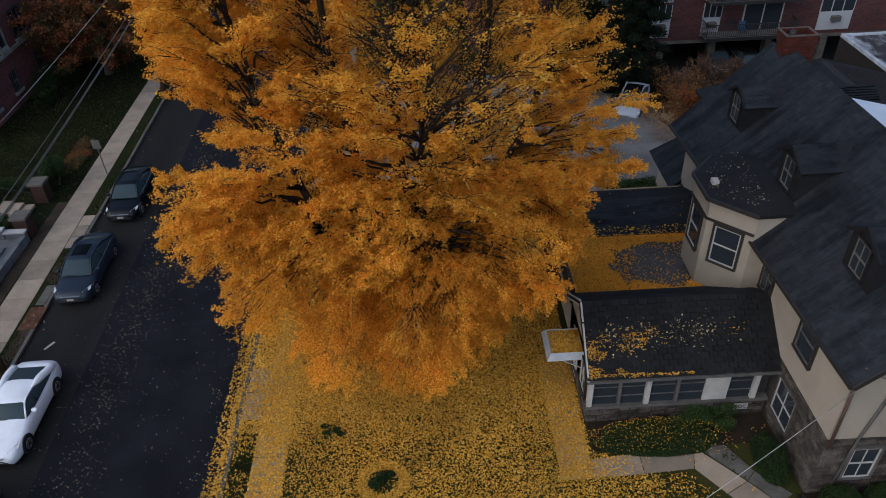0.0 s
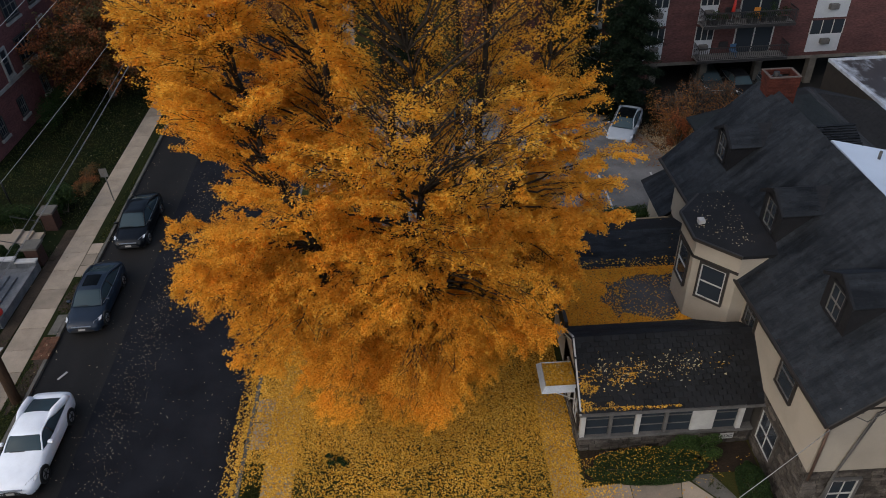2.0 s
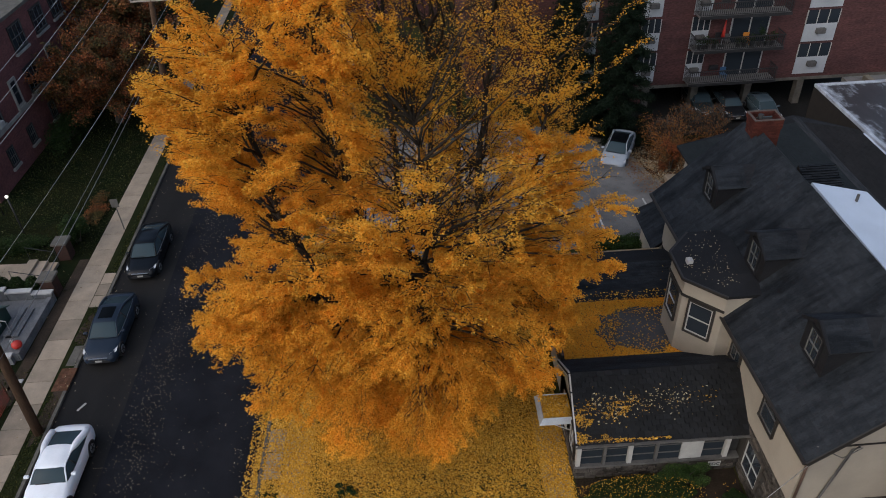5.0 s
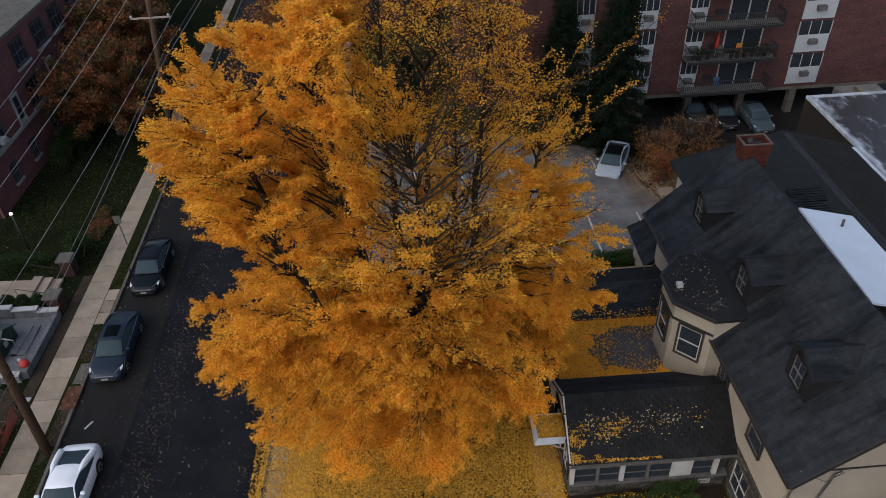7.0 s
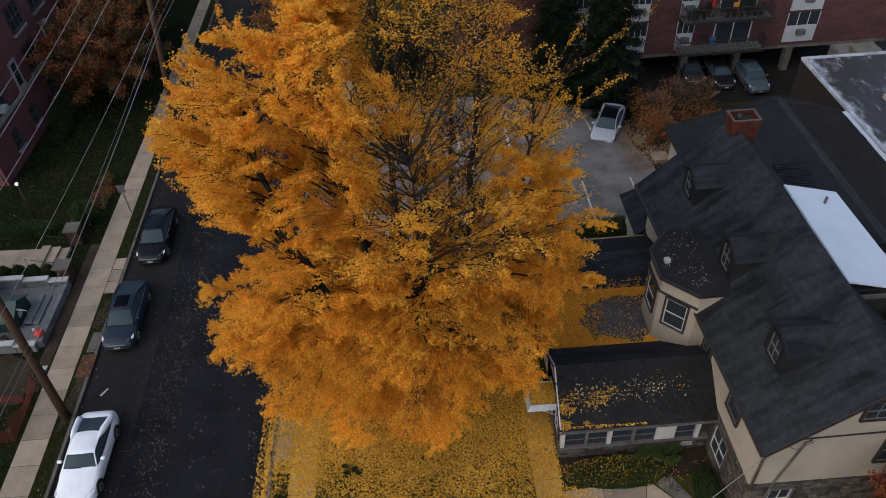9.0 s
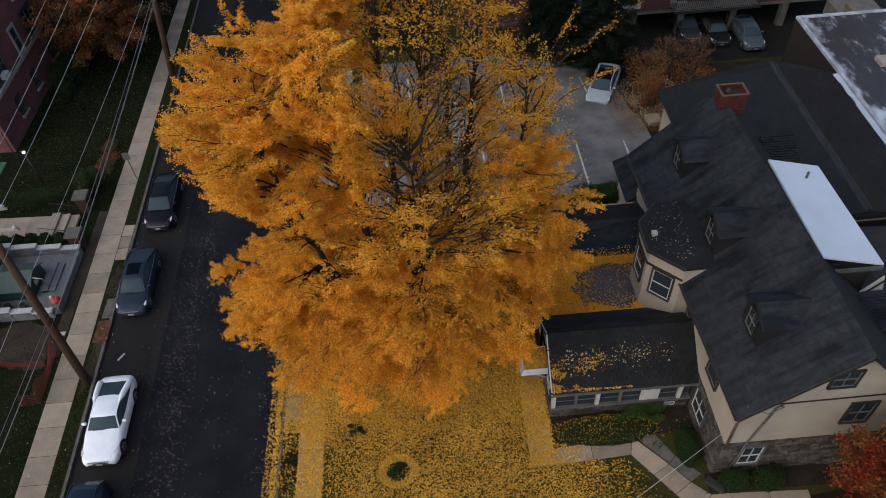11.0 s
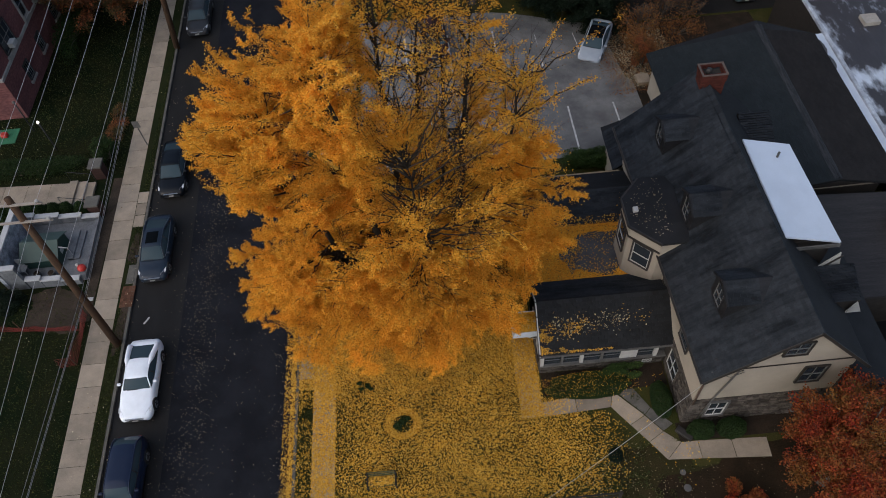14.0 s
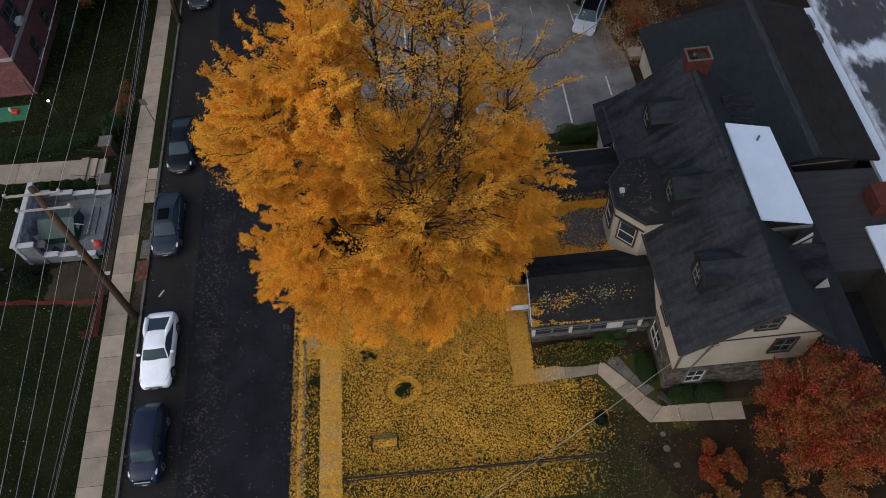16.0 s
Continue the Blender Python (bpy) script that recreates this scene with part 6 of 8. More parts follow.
def block_window(y, z, w=1.5, h=1.7, south=False, x=0.0, surround=False):
    c = (BX + 0.03, y, z) if not south else (x, BY - 0.03, z)
    window(blk, "window", c, (0, 1, 0) if not south else (1, 0, 0), w, h, (1, 0, 0) if not south else (0, -1, 0), sash=DULLSASH, trim=LIME if surround else BLACKMETAL, tw=0.17 if surround else 0.08, bars=0 if surround else 2)
    d = boxes((BX, BX + 0.16, y - w / 2 - 0.2, y + w / 2 + 0.2, z - h / 2 - 0.32, z - h / 2 - 0.14)) if not south else boxes((x - w / 2 - 0.2, x + w / 2 + 0.2, BY - 0.16, BY, z - h / 2 - 0.32, z - h / 2 - 0.14))
    part("window_sill", d, LIME, blk)
for y in (46.4, 53.2, 57.0, 60.4, 64.0):
    block_window(y, 8.0, 1.9, 1.7)
for y, sur in ((46.3, False), (50.1, True), (53.1, False), (56.7, True), (60.2, False), (63.3, True)):
    block_window(y, 4.95, 0.75 if sur else 1.9, 1.75, surround=sur)
for y in (46.5, 49.9, 54.0, 58.0):
    block_window(y, 1.75, 0.8, 1.2)
for x in (-33.5, -38.0, -42.5):
    for z in (1.9, 5.0, 8.0):
        block_window(0, z, 1.4, 1.6, south=True, x=x)
part("air_conditioner", boxes((BX - 0.05, BX + 0.45, 46.0, 46.7, 4.12, 4.5)), WHITE, blk, bevel=0.02)

# far houses across the end of the street
for x0, x1, y0, zt, lab in ((-16, 1.5, 74, 9.0, "far brick building behind the trees"), (-60, -26, 92, 9.0, "far dark building up the street")):
    fb = thing("far_building", lab, "building", "far buildings")
    part("far_wall", boxes((x0, x1, y0, y0 + 12, -0.3, zt)), BRICKWALL, fb)
    for i in range(int((x1 - x0) / 3.2)):
        for z in (2.2, 5.4):
            part("far_window", boxes((x0 + 1 + i * 3.2, x0 + 2.3 + i * 3.2, y0 - 0.06, y0, z, z + 1.6)), PANE, fb)

def ragged(name, mat, lab, category, cx, cy, rx, ry, z, seed):
    """A thin patch with an uneven edge lying on the ground."""
    bm = bmesh.new()
    ring = []
    for i in range(48):
        a = i * math.pi / 24
        k = 1 + 0.16 * math.sin(3 * a + seed) + 0.09 * math.sin(7 * a + 2 * seed) + 0.06 * math.sin(13 * a)
        ring.append((cx + math.cos(a) * rx * k, cy + math.sin(a) * ry * k))
    prism(bm, ring, 'z', z - 0.05, z)
    return solid(name, bm, mat, lab, category, kind="structure")


# ---- the terrace across the street ----
GREYWALL = M("grey_render", (0.145, 0.15, 0.16), (0.082, 0.087, 0.096), 0.85, 1.4, 0.25, 14, fine=0.2)
ter = thing("terrace", "raised grey terrace with stepped walls and pale coping", "terrace")
part("terrace_floor", boxes((-26.8, -22.3, 27.57, 32.08, -0.2, 0.34)), GREYWALL, ter)
COPE = M("pale_coping", (0.42, 0.42, 0.42), (0.33, 0.33, 0.33), 0.75, 1.5, 0.1, 25, fine=0.1)
def wall_run(x0, x1, y0, y1, z1):
    part("terrace_wall", boxes((x0, x1, y0, y1, -0.2, z1)), GREYWALL, ter)
    part("coping", boxes((x0 - 0.05, x1 + 0.05, y0 - 0.05, y1 + 0.05, z1, z1 + 0.09)), COPE, ter)
OLDWALL = M("stained_white_wall", (0.34, 0.36, 0.40), (0.13, 0.145, 0.17), 0.9, 1.6, 0.2, 14, spec=0.1, fine=0.3, ramp=(0.40, 0.62))
part("high_wall", boxes((-27.05, -26.81, 27.3, 32.35, -0.2, 2.2)), OLDWALL, ter, "tall stained white wall")
part("coping", boxes((-27.12, -26.76, 27.25, 32.4, 2.2, 2.3)), COPE, ter)
for x0, x1, z in ((-26.75, -26.2, 1.25), (-26.15, -24.7, 1.05), (-24.65, -23.3, 0.85), (-23.25, -22.2, 0.66)):
    wall_run(x0, x1, 32.1, 32.35, z)
for x0, x1, z in ((-26.74, -25.75, 2.12), (-25.64, -24.8, 0.84), (-24.75, -23.6, 0.68), (-23.55, -22.5, 0.52)):
    wall_run(x0, x1, 27.3, 27.55, z)
part("front_wall", boxes((-22.45, -22.2, 27.6, 32.05, -0.2, 0.50)), GREYWALL, ter, "low front wall")
for i in range(3):
    part("step", boxes((-23.6 + i * 0.0, -22.5 - 0.36 * i, 29.0, 31.2, -0.1, 0.12 + 0.11 * i + 0.24)), GREYWALL, ter)
tarp = thing("green_shed", "dark green painted metal store on the terrace", "shed", at=(-24.9, 29.6, 0.34))
GREENMET = M("dark_green_metal", (0.020, 0.050, 0.042), (0.014, 0.036, 0.031), 0.5, 1.5, 0.1, 20, fine=0.15)
bm = bmesh.new()
prism(bm, [(-1.0, 0), (1.0, 0), (1.0, 0.85), (0.0, 1.35), (-1.0, 0.85)], 'x', -1.1, 1.0)
part("shed_body", bm, GREENMET, tarp)
bm = bmesh.new()
slab(bm, [(-1.25, -1.15, 0.82), (1.15, -1.15, 0.82), (1.15, 0, 1.45), (-1.25, 0, 1.45)], 0.05)
part("shed_roof", bm, GREENMET, tarp)
bm = bmesh.new()
slab(bm, [(-1.25, 0, 1.45), (1.15, 0, 1.45), (1.15, 1.15, 0.82), (-1.25, 1.15, 0.82)], 0.05)
part("shed_roof", bm, M("green_roof_sheet", (0.05, 0.085, 0.08), (0.035, 0.065, 0.06), 0.45), tarp)
part("shed_label", boxes((1.0, 1.02, -0.3, 0.05, 0.35, 0.7)), WHITE, tarp)
bm = bmesh.new()
bmesh.ops.create_icosphere(bm, subdivisions=2, radius=0.27, matrix=Matrix.Translation((-22.33, 27.95, 0.80)))
for v in bm.verts:
    v.co.z = 0.80 + (v.co.z - 0.80) * 0.85
solid("red_lantern", bm, REDP, "round red lantern on the terrace wall", "lantern", smooth=True)
solid("white_ornament", boxes((-22.75, -22.55, 28.1, 28.25, 0.34, 0.95)), WHITE, "small white garden figure post beside a lantern", "ornament", bevel=0.04)
cb = thing("garden_chair", "white slatted garden chair on the terrace", "chair", at=(-26.2, 28.4, 0.34))
for i in range(5):
    part("slat", boxes((-0.28 + i * 0.12, -0.19 + i * 0.12, -0.3, 0.3, 0.38, 0.41)), WHITE, cb)
part("backrest", boxes((-0.30, 0.30, 0.28, 0.33, 0.40, 0.95)), WHITE, cb)
for i in (-0.26, 0.22):
    for j in (-0.28, 0.24):
        part("leg", boxes((i, i + 0.05, j, j + 0.05, 0, 0.38)), WHITE, cb)

wk = thing("wicker_chair", "brown wicker armchair on the terrace", "chair", at=(-26.1, 30.0, 0.34))
WICKER = M("brown_wicker", (0.060, 0.042, 0.034), (0.040, 0.028, 0.024), 0.85, 6, 0.4, 60, fine=0.35)
part("seat", boxes((-0.34, 0.34, -0.32, 0.32, 0.0, 0.40)), WICKER, wk, bevel=0.04)
part("backrest", boxes((-0.36, 0.36, 0.26, 0.36, 0.38, 0.85)), WICKER, wk, bevel=0.03)
for s in (-0.42, 0.32):
    part("armrest", boxes((s, s + 0.10, -0.32, 0.34, 0.0, 0.58)), WICKER, wk, bevel=0.03)
fu = thing("folded_parasol", "folded white parasol lying over the terrace store", "parasol", at=(-23.95, 29.3, 0.42))
bm = bmesh.new()
tube(bm, [(-0.7, 0.05, 1.08), (0.0, 0.0, 1.02), (0.75, -0.1, 0.9)], [0.03, 0.07, 0.02], 8)
part("canopy", bm, WHITE, fu, smooth=True)
bm = bmesh.new()
tube(bm, [(0.7, -0.09, 0.0), (0.7, -0.09, 0.92)], 0.02, 6)
part("pole", bm, ALLOY, fu)
for i, (x, y) in enumerate(((-25.2, 27.95), (-24.3, 27.9), (-26.4, 31.4))):
    pp = thing("plant_pot", "dark plant pot on the terrace", "pot", "terrace pots", at=(x, y, 0.34))
    bm = bmesh.new()
    tube(bm, [(0, 0, 0), (0, 0, 0.30), (0, 0, 0.36)], [0.15, 0.20, 0.21], 10)
    part("pot", bm, KERB if i else PLASTIC, pp)
    bm = bmesh.new()
    tube(bm, [(0, 0, 0.36), (0, 0, 0.37)], [0.18, 0.18], 10)
    part("pot_soil", bm, EARTH, pp)
solid("garden_hose_board", boxes((-22.15, -21.55, 25.95, 26.2, 0.02, 0.06)), WHITE, "white board lying on the bare earth", "board", bevel=0.006)

GATEBRICK = M("dark_brown_brick", (0.060, 0.032, 0.026), (0.040, 0.024, 0.021), 0.92, 3, 0.3, 16, spec=0.1, fine=0.3, stretch=(1, 1, 3))
gate = thing("gate_steps", "concrete steps between brick gate posts with stone caps", "steps")
for i in range(3):
    part("step", boxes((-24.95 + 0.55 * i, -24.4 + 0.55 * i, 33.6, 35.7, -0.1, 0.48 - 0.15 * i)), CONCRETE, gate, bevel=0.01)
for y in (33.5, 35.75):
    bm = bmesh.new()
    tube(bm, [(-24.9, y, 0.5), (-24.9, y, 1.35), (-23.3, y, 0.9), (-23.3, y, 0.1)], 0.025, 6)
    part("handrail", bm, BLACKMETAL, gate, smooth=True)
for x, y in ((-23.05, 36.4), (-22.55, 32.95)):
    gpz = thing("gate_post", "brick gate post with a square stone cap", "post", "gate posts", at=(x, y, 0))
    part("post_body", boxes((-0.36, 0.36, -0.36, 0.36, -0.1, 1.15)), GATEBRICK, gpz)
    part("post_cap", boxes((-0.46, 0.46, -0.46, 0.46, 1.15, 1.3)), KERB, gpz, bevel=0.02)
ragged("dug_earth", SOIL, "bare brown earth dug up beside the terrace", "soil", -23.9, 25.9, 1.7, 1.25, 0.012, 1.3)
ragged("worn_verge", SOIL, "bare brown patch worn into the verge", "soil", -19.45, 24.2, 0.35, 2.2, 0.010, 2.0)
ragged("worn_verge", SOIL, "bare brown patch worn into the verge", "soil", -19.65, 29.6, 0.30, 1.2, 0.010, 3.5)
solid("earth_strip", boxes((-22.15, -21.5, 24.5, 36.0, -0.05, 0.012)), SOIL, "bare brown earth beside the sidewalk", "soil", kind="structure")

# orange mesh barrier round an excavation
MESH = M("orange_mesh", (0.16, 0.016, 0.010), (0.11, 0.012, 0.008), 0.7, 2, 0.1, 20)
fen = thing("mesh_barrier", "sagging orange-red plastic mesh barrier on the grass", "barrier")
def net(a, b, h):
    bm = bmesh.new()
    a, b = Vector(a), Vector(b)
    n = int((b - a).length / 0.11)
    for i in range(n + 1):
        p = a.lerp(b, i / n)
        k = h * (0.75 + 0.25 * math.sin(i * 0.31))
        beam(bm, p, p + Vector((0.12 * math.sin(i * 0.2), 0.08, k)), 0.016, 0.008)
    for j in range(7):
        z = h * j / 6
        pts = [a.lerp(b, i / 12) + Vector((0.12 * math.sin(i * 0.5) * j / 6, 0.08 * j / 6, z * (0.75 + 0.25 * math.sin(i * n / 12 * 0.31)))) for i in range(13)]
        for q, r in zip(pts, pts[1:]):
            beam(bm, q, r, 0.018, 0.008)
    part("mesh_panel", bm, MESH, fen)
net((-21.75, 25.0, 0.02), (-21.6, 21.6, 0.02), 0.95)
net((-21.6, 21.6, 0.02), (-22.5, 21.5, 0.02), 0.8)
net((-29.5, 24.6, 0.02), (-22.0, 23.9, 0.02), 0.45)
for x, y in ((-21.75, 25.0), (-21.6, 21.6), (-25.5, 24.3), (-29.0, 24.6)):
    bm = bmesh.new()
    tube(bm, [(x, y, -0.1), (x, y, 1.05)], 0.03, 6)
    part("stake", bm, POLEWOOD, fen)
ragged("bare_patch", SOIL, "bare brown soil below the terrace wall", "soil", -23.6, 25.3, 1.7, 1.5, 0.010, 4.2)
tb_ = thing("picnic_table", "dark picnic table on the grass", "table", at=(-29.4, 26.2, 0))
for i in range(5):
    part("board", boxes((-0.9, 0.9, -0.36 + i * 0.15, -0.24 + i * 0.15, 0.70, 0.74)), PLASTIC, tb_)
for s in (-0.75, 0.6):
    part("bench_board", boxes((-0.9, 0.9, s, s + 0.22, 0.42, 0.46)), PLASTIC, tb_)
for s in (-0.6, 0.55):
    part("trestle", boxes((s, s + 0.07, -0.7, 0.75, 0.38, 0.42), (s, s + 0.07, -0.3, -0.22, 0, 0.7), (s, s + 0.07, 0.25, 0.33, 0, 0.7)), PLASTIC, tb_)

# ---- poles, wires, lamps ----
def utility_pole(base, top, arms, lab):
    p = thing("utility_pole", lab, "utility pole", "utility poles", at=base)
    t = Vector(top) - Vector(base)
    bm = bmesh.new()
    tube(bm, [Vector((0, 0, -0.3)), t * 0.5, t], [0.23, 0.20, 0.16], 10)
    part("shaft", bm, POLEWOOD, p, smooth=True)
    for f, half in arms:
        q = t * f
        a = part("crossarm", boxes((q.x - half, q.x + half, q.y - 0.18, q.y - 0.09, q.z - 0.05, q.z + 0.05)), M("weathered_arm", (0.36, 0.31, 0.27), (0.26, 0.22, 0.19), 0.85), p, "weathered wooden crossarm")
        for s in (-0.96, 0.90):
            bm = bmesh.new()
            tube(bm, [(q.x + s * half, q.y - 0.14, q.z + 0.05), (q.x + s * half, q.y - 0.14, q.z + 0.14), (q.x + s * half, q.y - 0.14, q.z + 0.22)], [0.06, 0.10, 0.05], 8)
            part("insulator", bm, WHITE, a, "pale glazed insulator")
    return p


P1, P2 = Vector((-19.45, 22.7, 0)), Vector((-19.76, 49.8, 0))
T1, T2 = Vector((-18.95, 23.1, 12.9)), Vector((-17.7, 49.9, 17.0))
utility_pole(P1, T1, ((0.975, 1.4), (0.885, 1.4)), "leaning brown wooden utility pole with two crossarms")
utility_pole(P2, T2, ((0.93, 1.9), (0.65, 1.35)), "tall leaning wooden utility pole with two crossarms")
def wire(points, sag=0.35, r=0.012, lab="thin grey overhead wire", grp="overhead wires", mat=WIRE):
    bm = bmesh.new()
    for a, b in zip(points, points[1:]):
        a, b = Vector(a), Vector(b)
        pts = [a.lerp(b, i / 14) + Vector((0, 0, -sag * 4 * (i / 14) * (1 - i / 14))) for i in range(15)]
        tube(bm, pts, r, 4)
    solid("wire", bm, mat, lab, "wire", grp, smooth=True)


for x0, x1, x2, z2 in ((-19.0, -20.3, -18.4, 16.9), (-17.7, -19.1, -17.0, 17.1), (-16.35, -17.7, -15.4, 17.0)):
    wire([(x0, -22, 12.7), (x1, T1.y - 0.14, 12.75), (x2, T2.y, z2), (x2 - 1.0, 96, 16.0)], 0.45, 0.012)
CABLE = M("cable_grey", (0.20, 0.20, 0.205), (0.15, 0.15, 0.155), 0.6)
wire([(-17.15, -22, 11.0), (-17.65, 23, 11.5)], 0.4, 0.012)
wire([(-18.4, -22, 8.9), (-18.2, 23, 8.9), (-16.6, 49.9, 11.6), (-17.4, 96, 11.4)], 0.3, 0.012)
for z, dx in ((5.55, 0.0), (5.2, 0.06), (4.8, -0.25)):
    wire([(-20.9 + dx, -22, z), (-19.0 + dx, 22.9, z), (-18.35 + dx, 49.8, z + 2.9), (-19.2 + dx, 96, z + 2.6)], 0.25, 0.015, "grey communication cable strung along the street", mat=CABLE)
wire([(11.5, 14.5, 5.5), (-19.0, -2.0, 6.5)], 1.5, 0.010, "pale service wire from the house across the lawn", mat=M("pale_wire", (0.50, 0.49, 0.48), (0.42, 0.41, 0.40), 0.6))

sg = thing("street_sign", "small grey street sign on a thin post", "sign", at=(-20.35, 39.0, 0))
bm = bmesh.new()
tube(bm, [(0, 0, -0.1), (0, 0, 2.3)], 0.035, 6)
part("sign_post", bm, GREYTRIM, sg)
part("sign_face", boxes((-0.24, 0.24, -0.05, -0.03, 1.75, 2.35)), GREYTRIM, sg, bevel=0.008)
GLOW = M("lamp_globe", (1.0, 0.93, 0.80), (1.0, 0.93, 0.80), 0.4, 1, 0, 10, glow=1.0)
for x, y, lit in ((-26.9, 39.3, True), (-29.2, 41.6, False), (-22.0, 57.0, False)):
    lp = thing("garden_lamp", "thin black post lamp with a white globe", "lamp", "garden lamps", at=(x, y, 0))
    bm = bmesh.new()
    tube(bm, [(0, 0, -0.1), (0, 0, 2.7)], 0.05, 8)
    part("lamp_post", bm, BLACKMETAL, lp, smooth=True)
    bm = bmesh.new()
    bmesh.ops.create_icosphere(bm, subdivisions=2, radius=0.11, matrix=Matrix.Translation((0, 0, 2.80)))
    part("globe", bm, GLOW if lit else GREYTRIM, lp, "white glass globe", smooth=True)
mat_ = thing("play_mat", "green mat with red and white toys on the lawn", "mat", at=(-31.4, 41.2, 0))
part("mat_sheet", boxes((-1.2, 1.1, -0.75, 0.75, 0.0, 0.05)), M("green_mat", (0.03, 0.16, 0.08), (0.025, 0.12, 0.06), 0.8), mat_)
part("red_toy", boxes((0.0, 0.45, -0.2, 0.2, 0.05, 0.35)), REDP, mat_, bevel=0.05)
part("white_toy", boxes((-0.3, -0.05, 0.1, 0.35, 0.05, 0.45)), WHITE, mat_, bevel=0.05)

# ---- lawn things ----
rail = thing("rail_fence", "low dark wooden rail fence along the lawn's edge", "fence")
DARKWOOD = M("dark_wood", (0.016, 0.014, 0.011), (0.027, 0.023, 0.017), 0.85, 2, 0.3, 25, fine=0.3)
for i in range(5):
    x = -6.25 + i * 3.46
    part("fence_post", boxes((x - 0.07, x + 0.07, 11.19, 11.31, -0.1, 0.98)), DARKWOOD, rail, bevel=0.01)
for i in range(4):
    x = -6.25 + i * 3.46
    for z, w in ((0.88, 0.085), (0.45, 0.05)):
        bm = bmesh.new()
        beam(bm, (x + 0.02, 11.24 + rk.uniform(-0.03, 0.03), z + rk.uniform(-0.02, 0.02)), (x + 3.44, 11.24 + rk.uniform(-0.03, 0.03), z + rk.uniform(-0.02, 0.02)), w, 0.07)
        part("fence_rail", bm, DARKWOOD, rail)
bench = thing("garden_bench", "weathered green-brown wooden bench on the lawn", "bench", at=(-4.08, 13.15, 0))
BENCHW = M("mossy_wood", (0.085, 0.080, 0.030), (0.060, 0.060, 0.022), 0.9, 3, 0.3, 25, fine=0.25)
for i in range(4):
    part("seat_slat", boxes((-0.72, 0.72, -0.36 + i * 0.12, -0.27 + i * 0.12, 0.42, 0.45)), BENCHW, bench)
for i in range(3):
    part("back_slat", boxes((-0.72, 0.72, 0.16 + i * 0.03, 0.19 + i * 0.03, 0.52 + i * 0.15, 0.63 + i * 0.15)), BENCHW, bench)
for s in (-0.74, 0.68):
    part("end_frame", boxes((s, s + 0.07, -0.40, -0.32, 0, 0.62), (s, s + 0.07, 0.14, 0.24, 0, 0.95), (s, s + 0.07, -0.42, 0.2, 0.60, 0.66), (s, s + 0.07, -0.36, 0.18, 0.36, 0.42)), DARKWOOD, bench)
stp = thing("stepping_stone_path", "round pale stepping stones in the shaded grass", "stepping stones", kind="structure")
for x, y, r in ((11.02, 12.2, 0.15), (11.04, 11.42, 0.19), (11.36, 10.5, 0.15)):
    bm = bmesh.new()
    tube(bm, [(x, y, -0.03), (x, y, 0.03)], r, 12)
    part("stepping_stone", bm, GREYTRIM, stp)
solid("porch_bed", boxes((4.78, 11.5, 16.95, 18.3, -0.05, 0.014)), EARTH, "dark soil of the planting bed before the porch", "soil", kind="structure")
solid("corner_bed", boxes((11.3, 18.6, 13.78, 14.78, -0.05, 0.014)), EARTH, "dark soil of the bed below the stone wall", "soil", kind="structure")
ragged("thin_lawn", M("thin_brown_lawn", (0.024, 0.023, 0.009), (0.034, 0.026, 0.012), 0.95, 1.0, 0.5, 20, spec=0.05, fine=0.5), "thin brownish grass beside the maple", "lawn", 10.2, 11.0, 3.3, 2.6, 0.005, 2.2)
# Brown earth coloured darker to carry the shade under the maple.
ragged("bare_ground", M("shade_darkened_earth", (0.0170, 0.0125, 0.0080), (0.0270, 0.0170, 0.0105), 0.95, 1.1, 0.5, 18, spec=0.05, fine=0.5), "bare earth below the maple, its shade put into the dark colour", "soil", 18.2, 8.6, 8.4, 4.7, 0.008, 1.0)
bm = bmesh.new()
beam(bm, (-18.15, 24.0, -0.1), (-17.88, 24.45, -0.1), 0.10, 0.025)
solid("wood_chip", bm, WHITE, "pale splinter of wood lying on the street", "debris")
# Plain dark box added for an unidentified small object by the wall.
bm = bmesh.new()
beam(bm, (11.28, 14.46, 0.10), (11.92, 13.82, 0.10), 0.34, 0.24)
solid("house_step", bm, DARKTRIM, "low dark box at the house corner", "step", bevel=0.02)

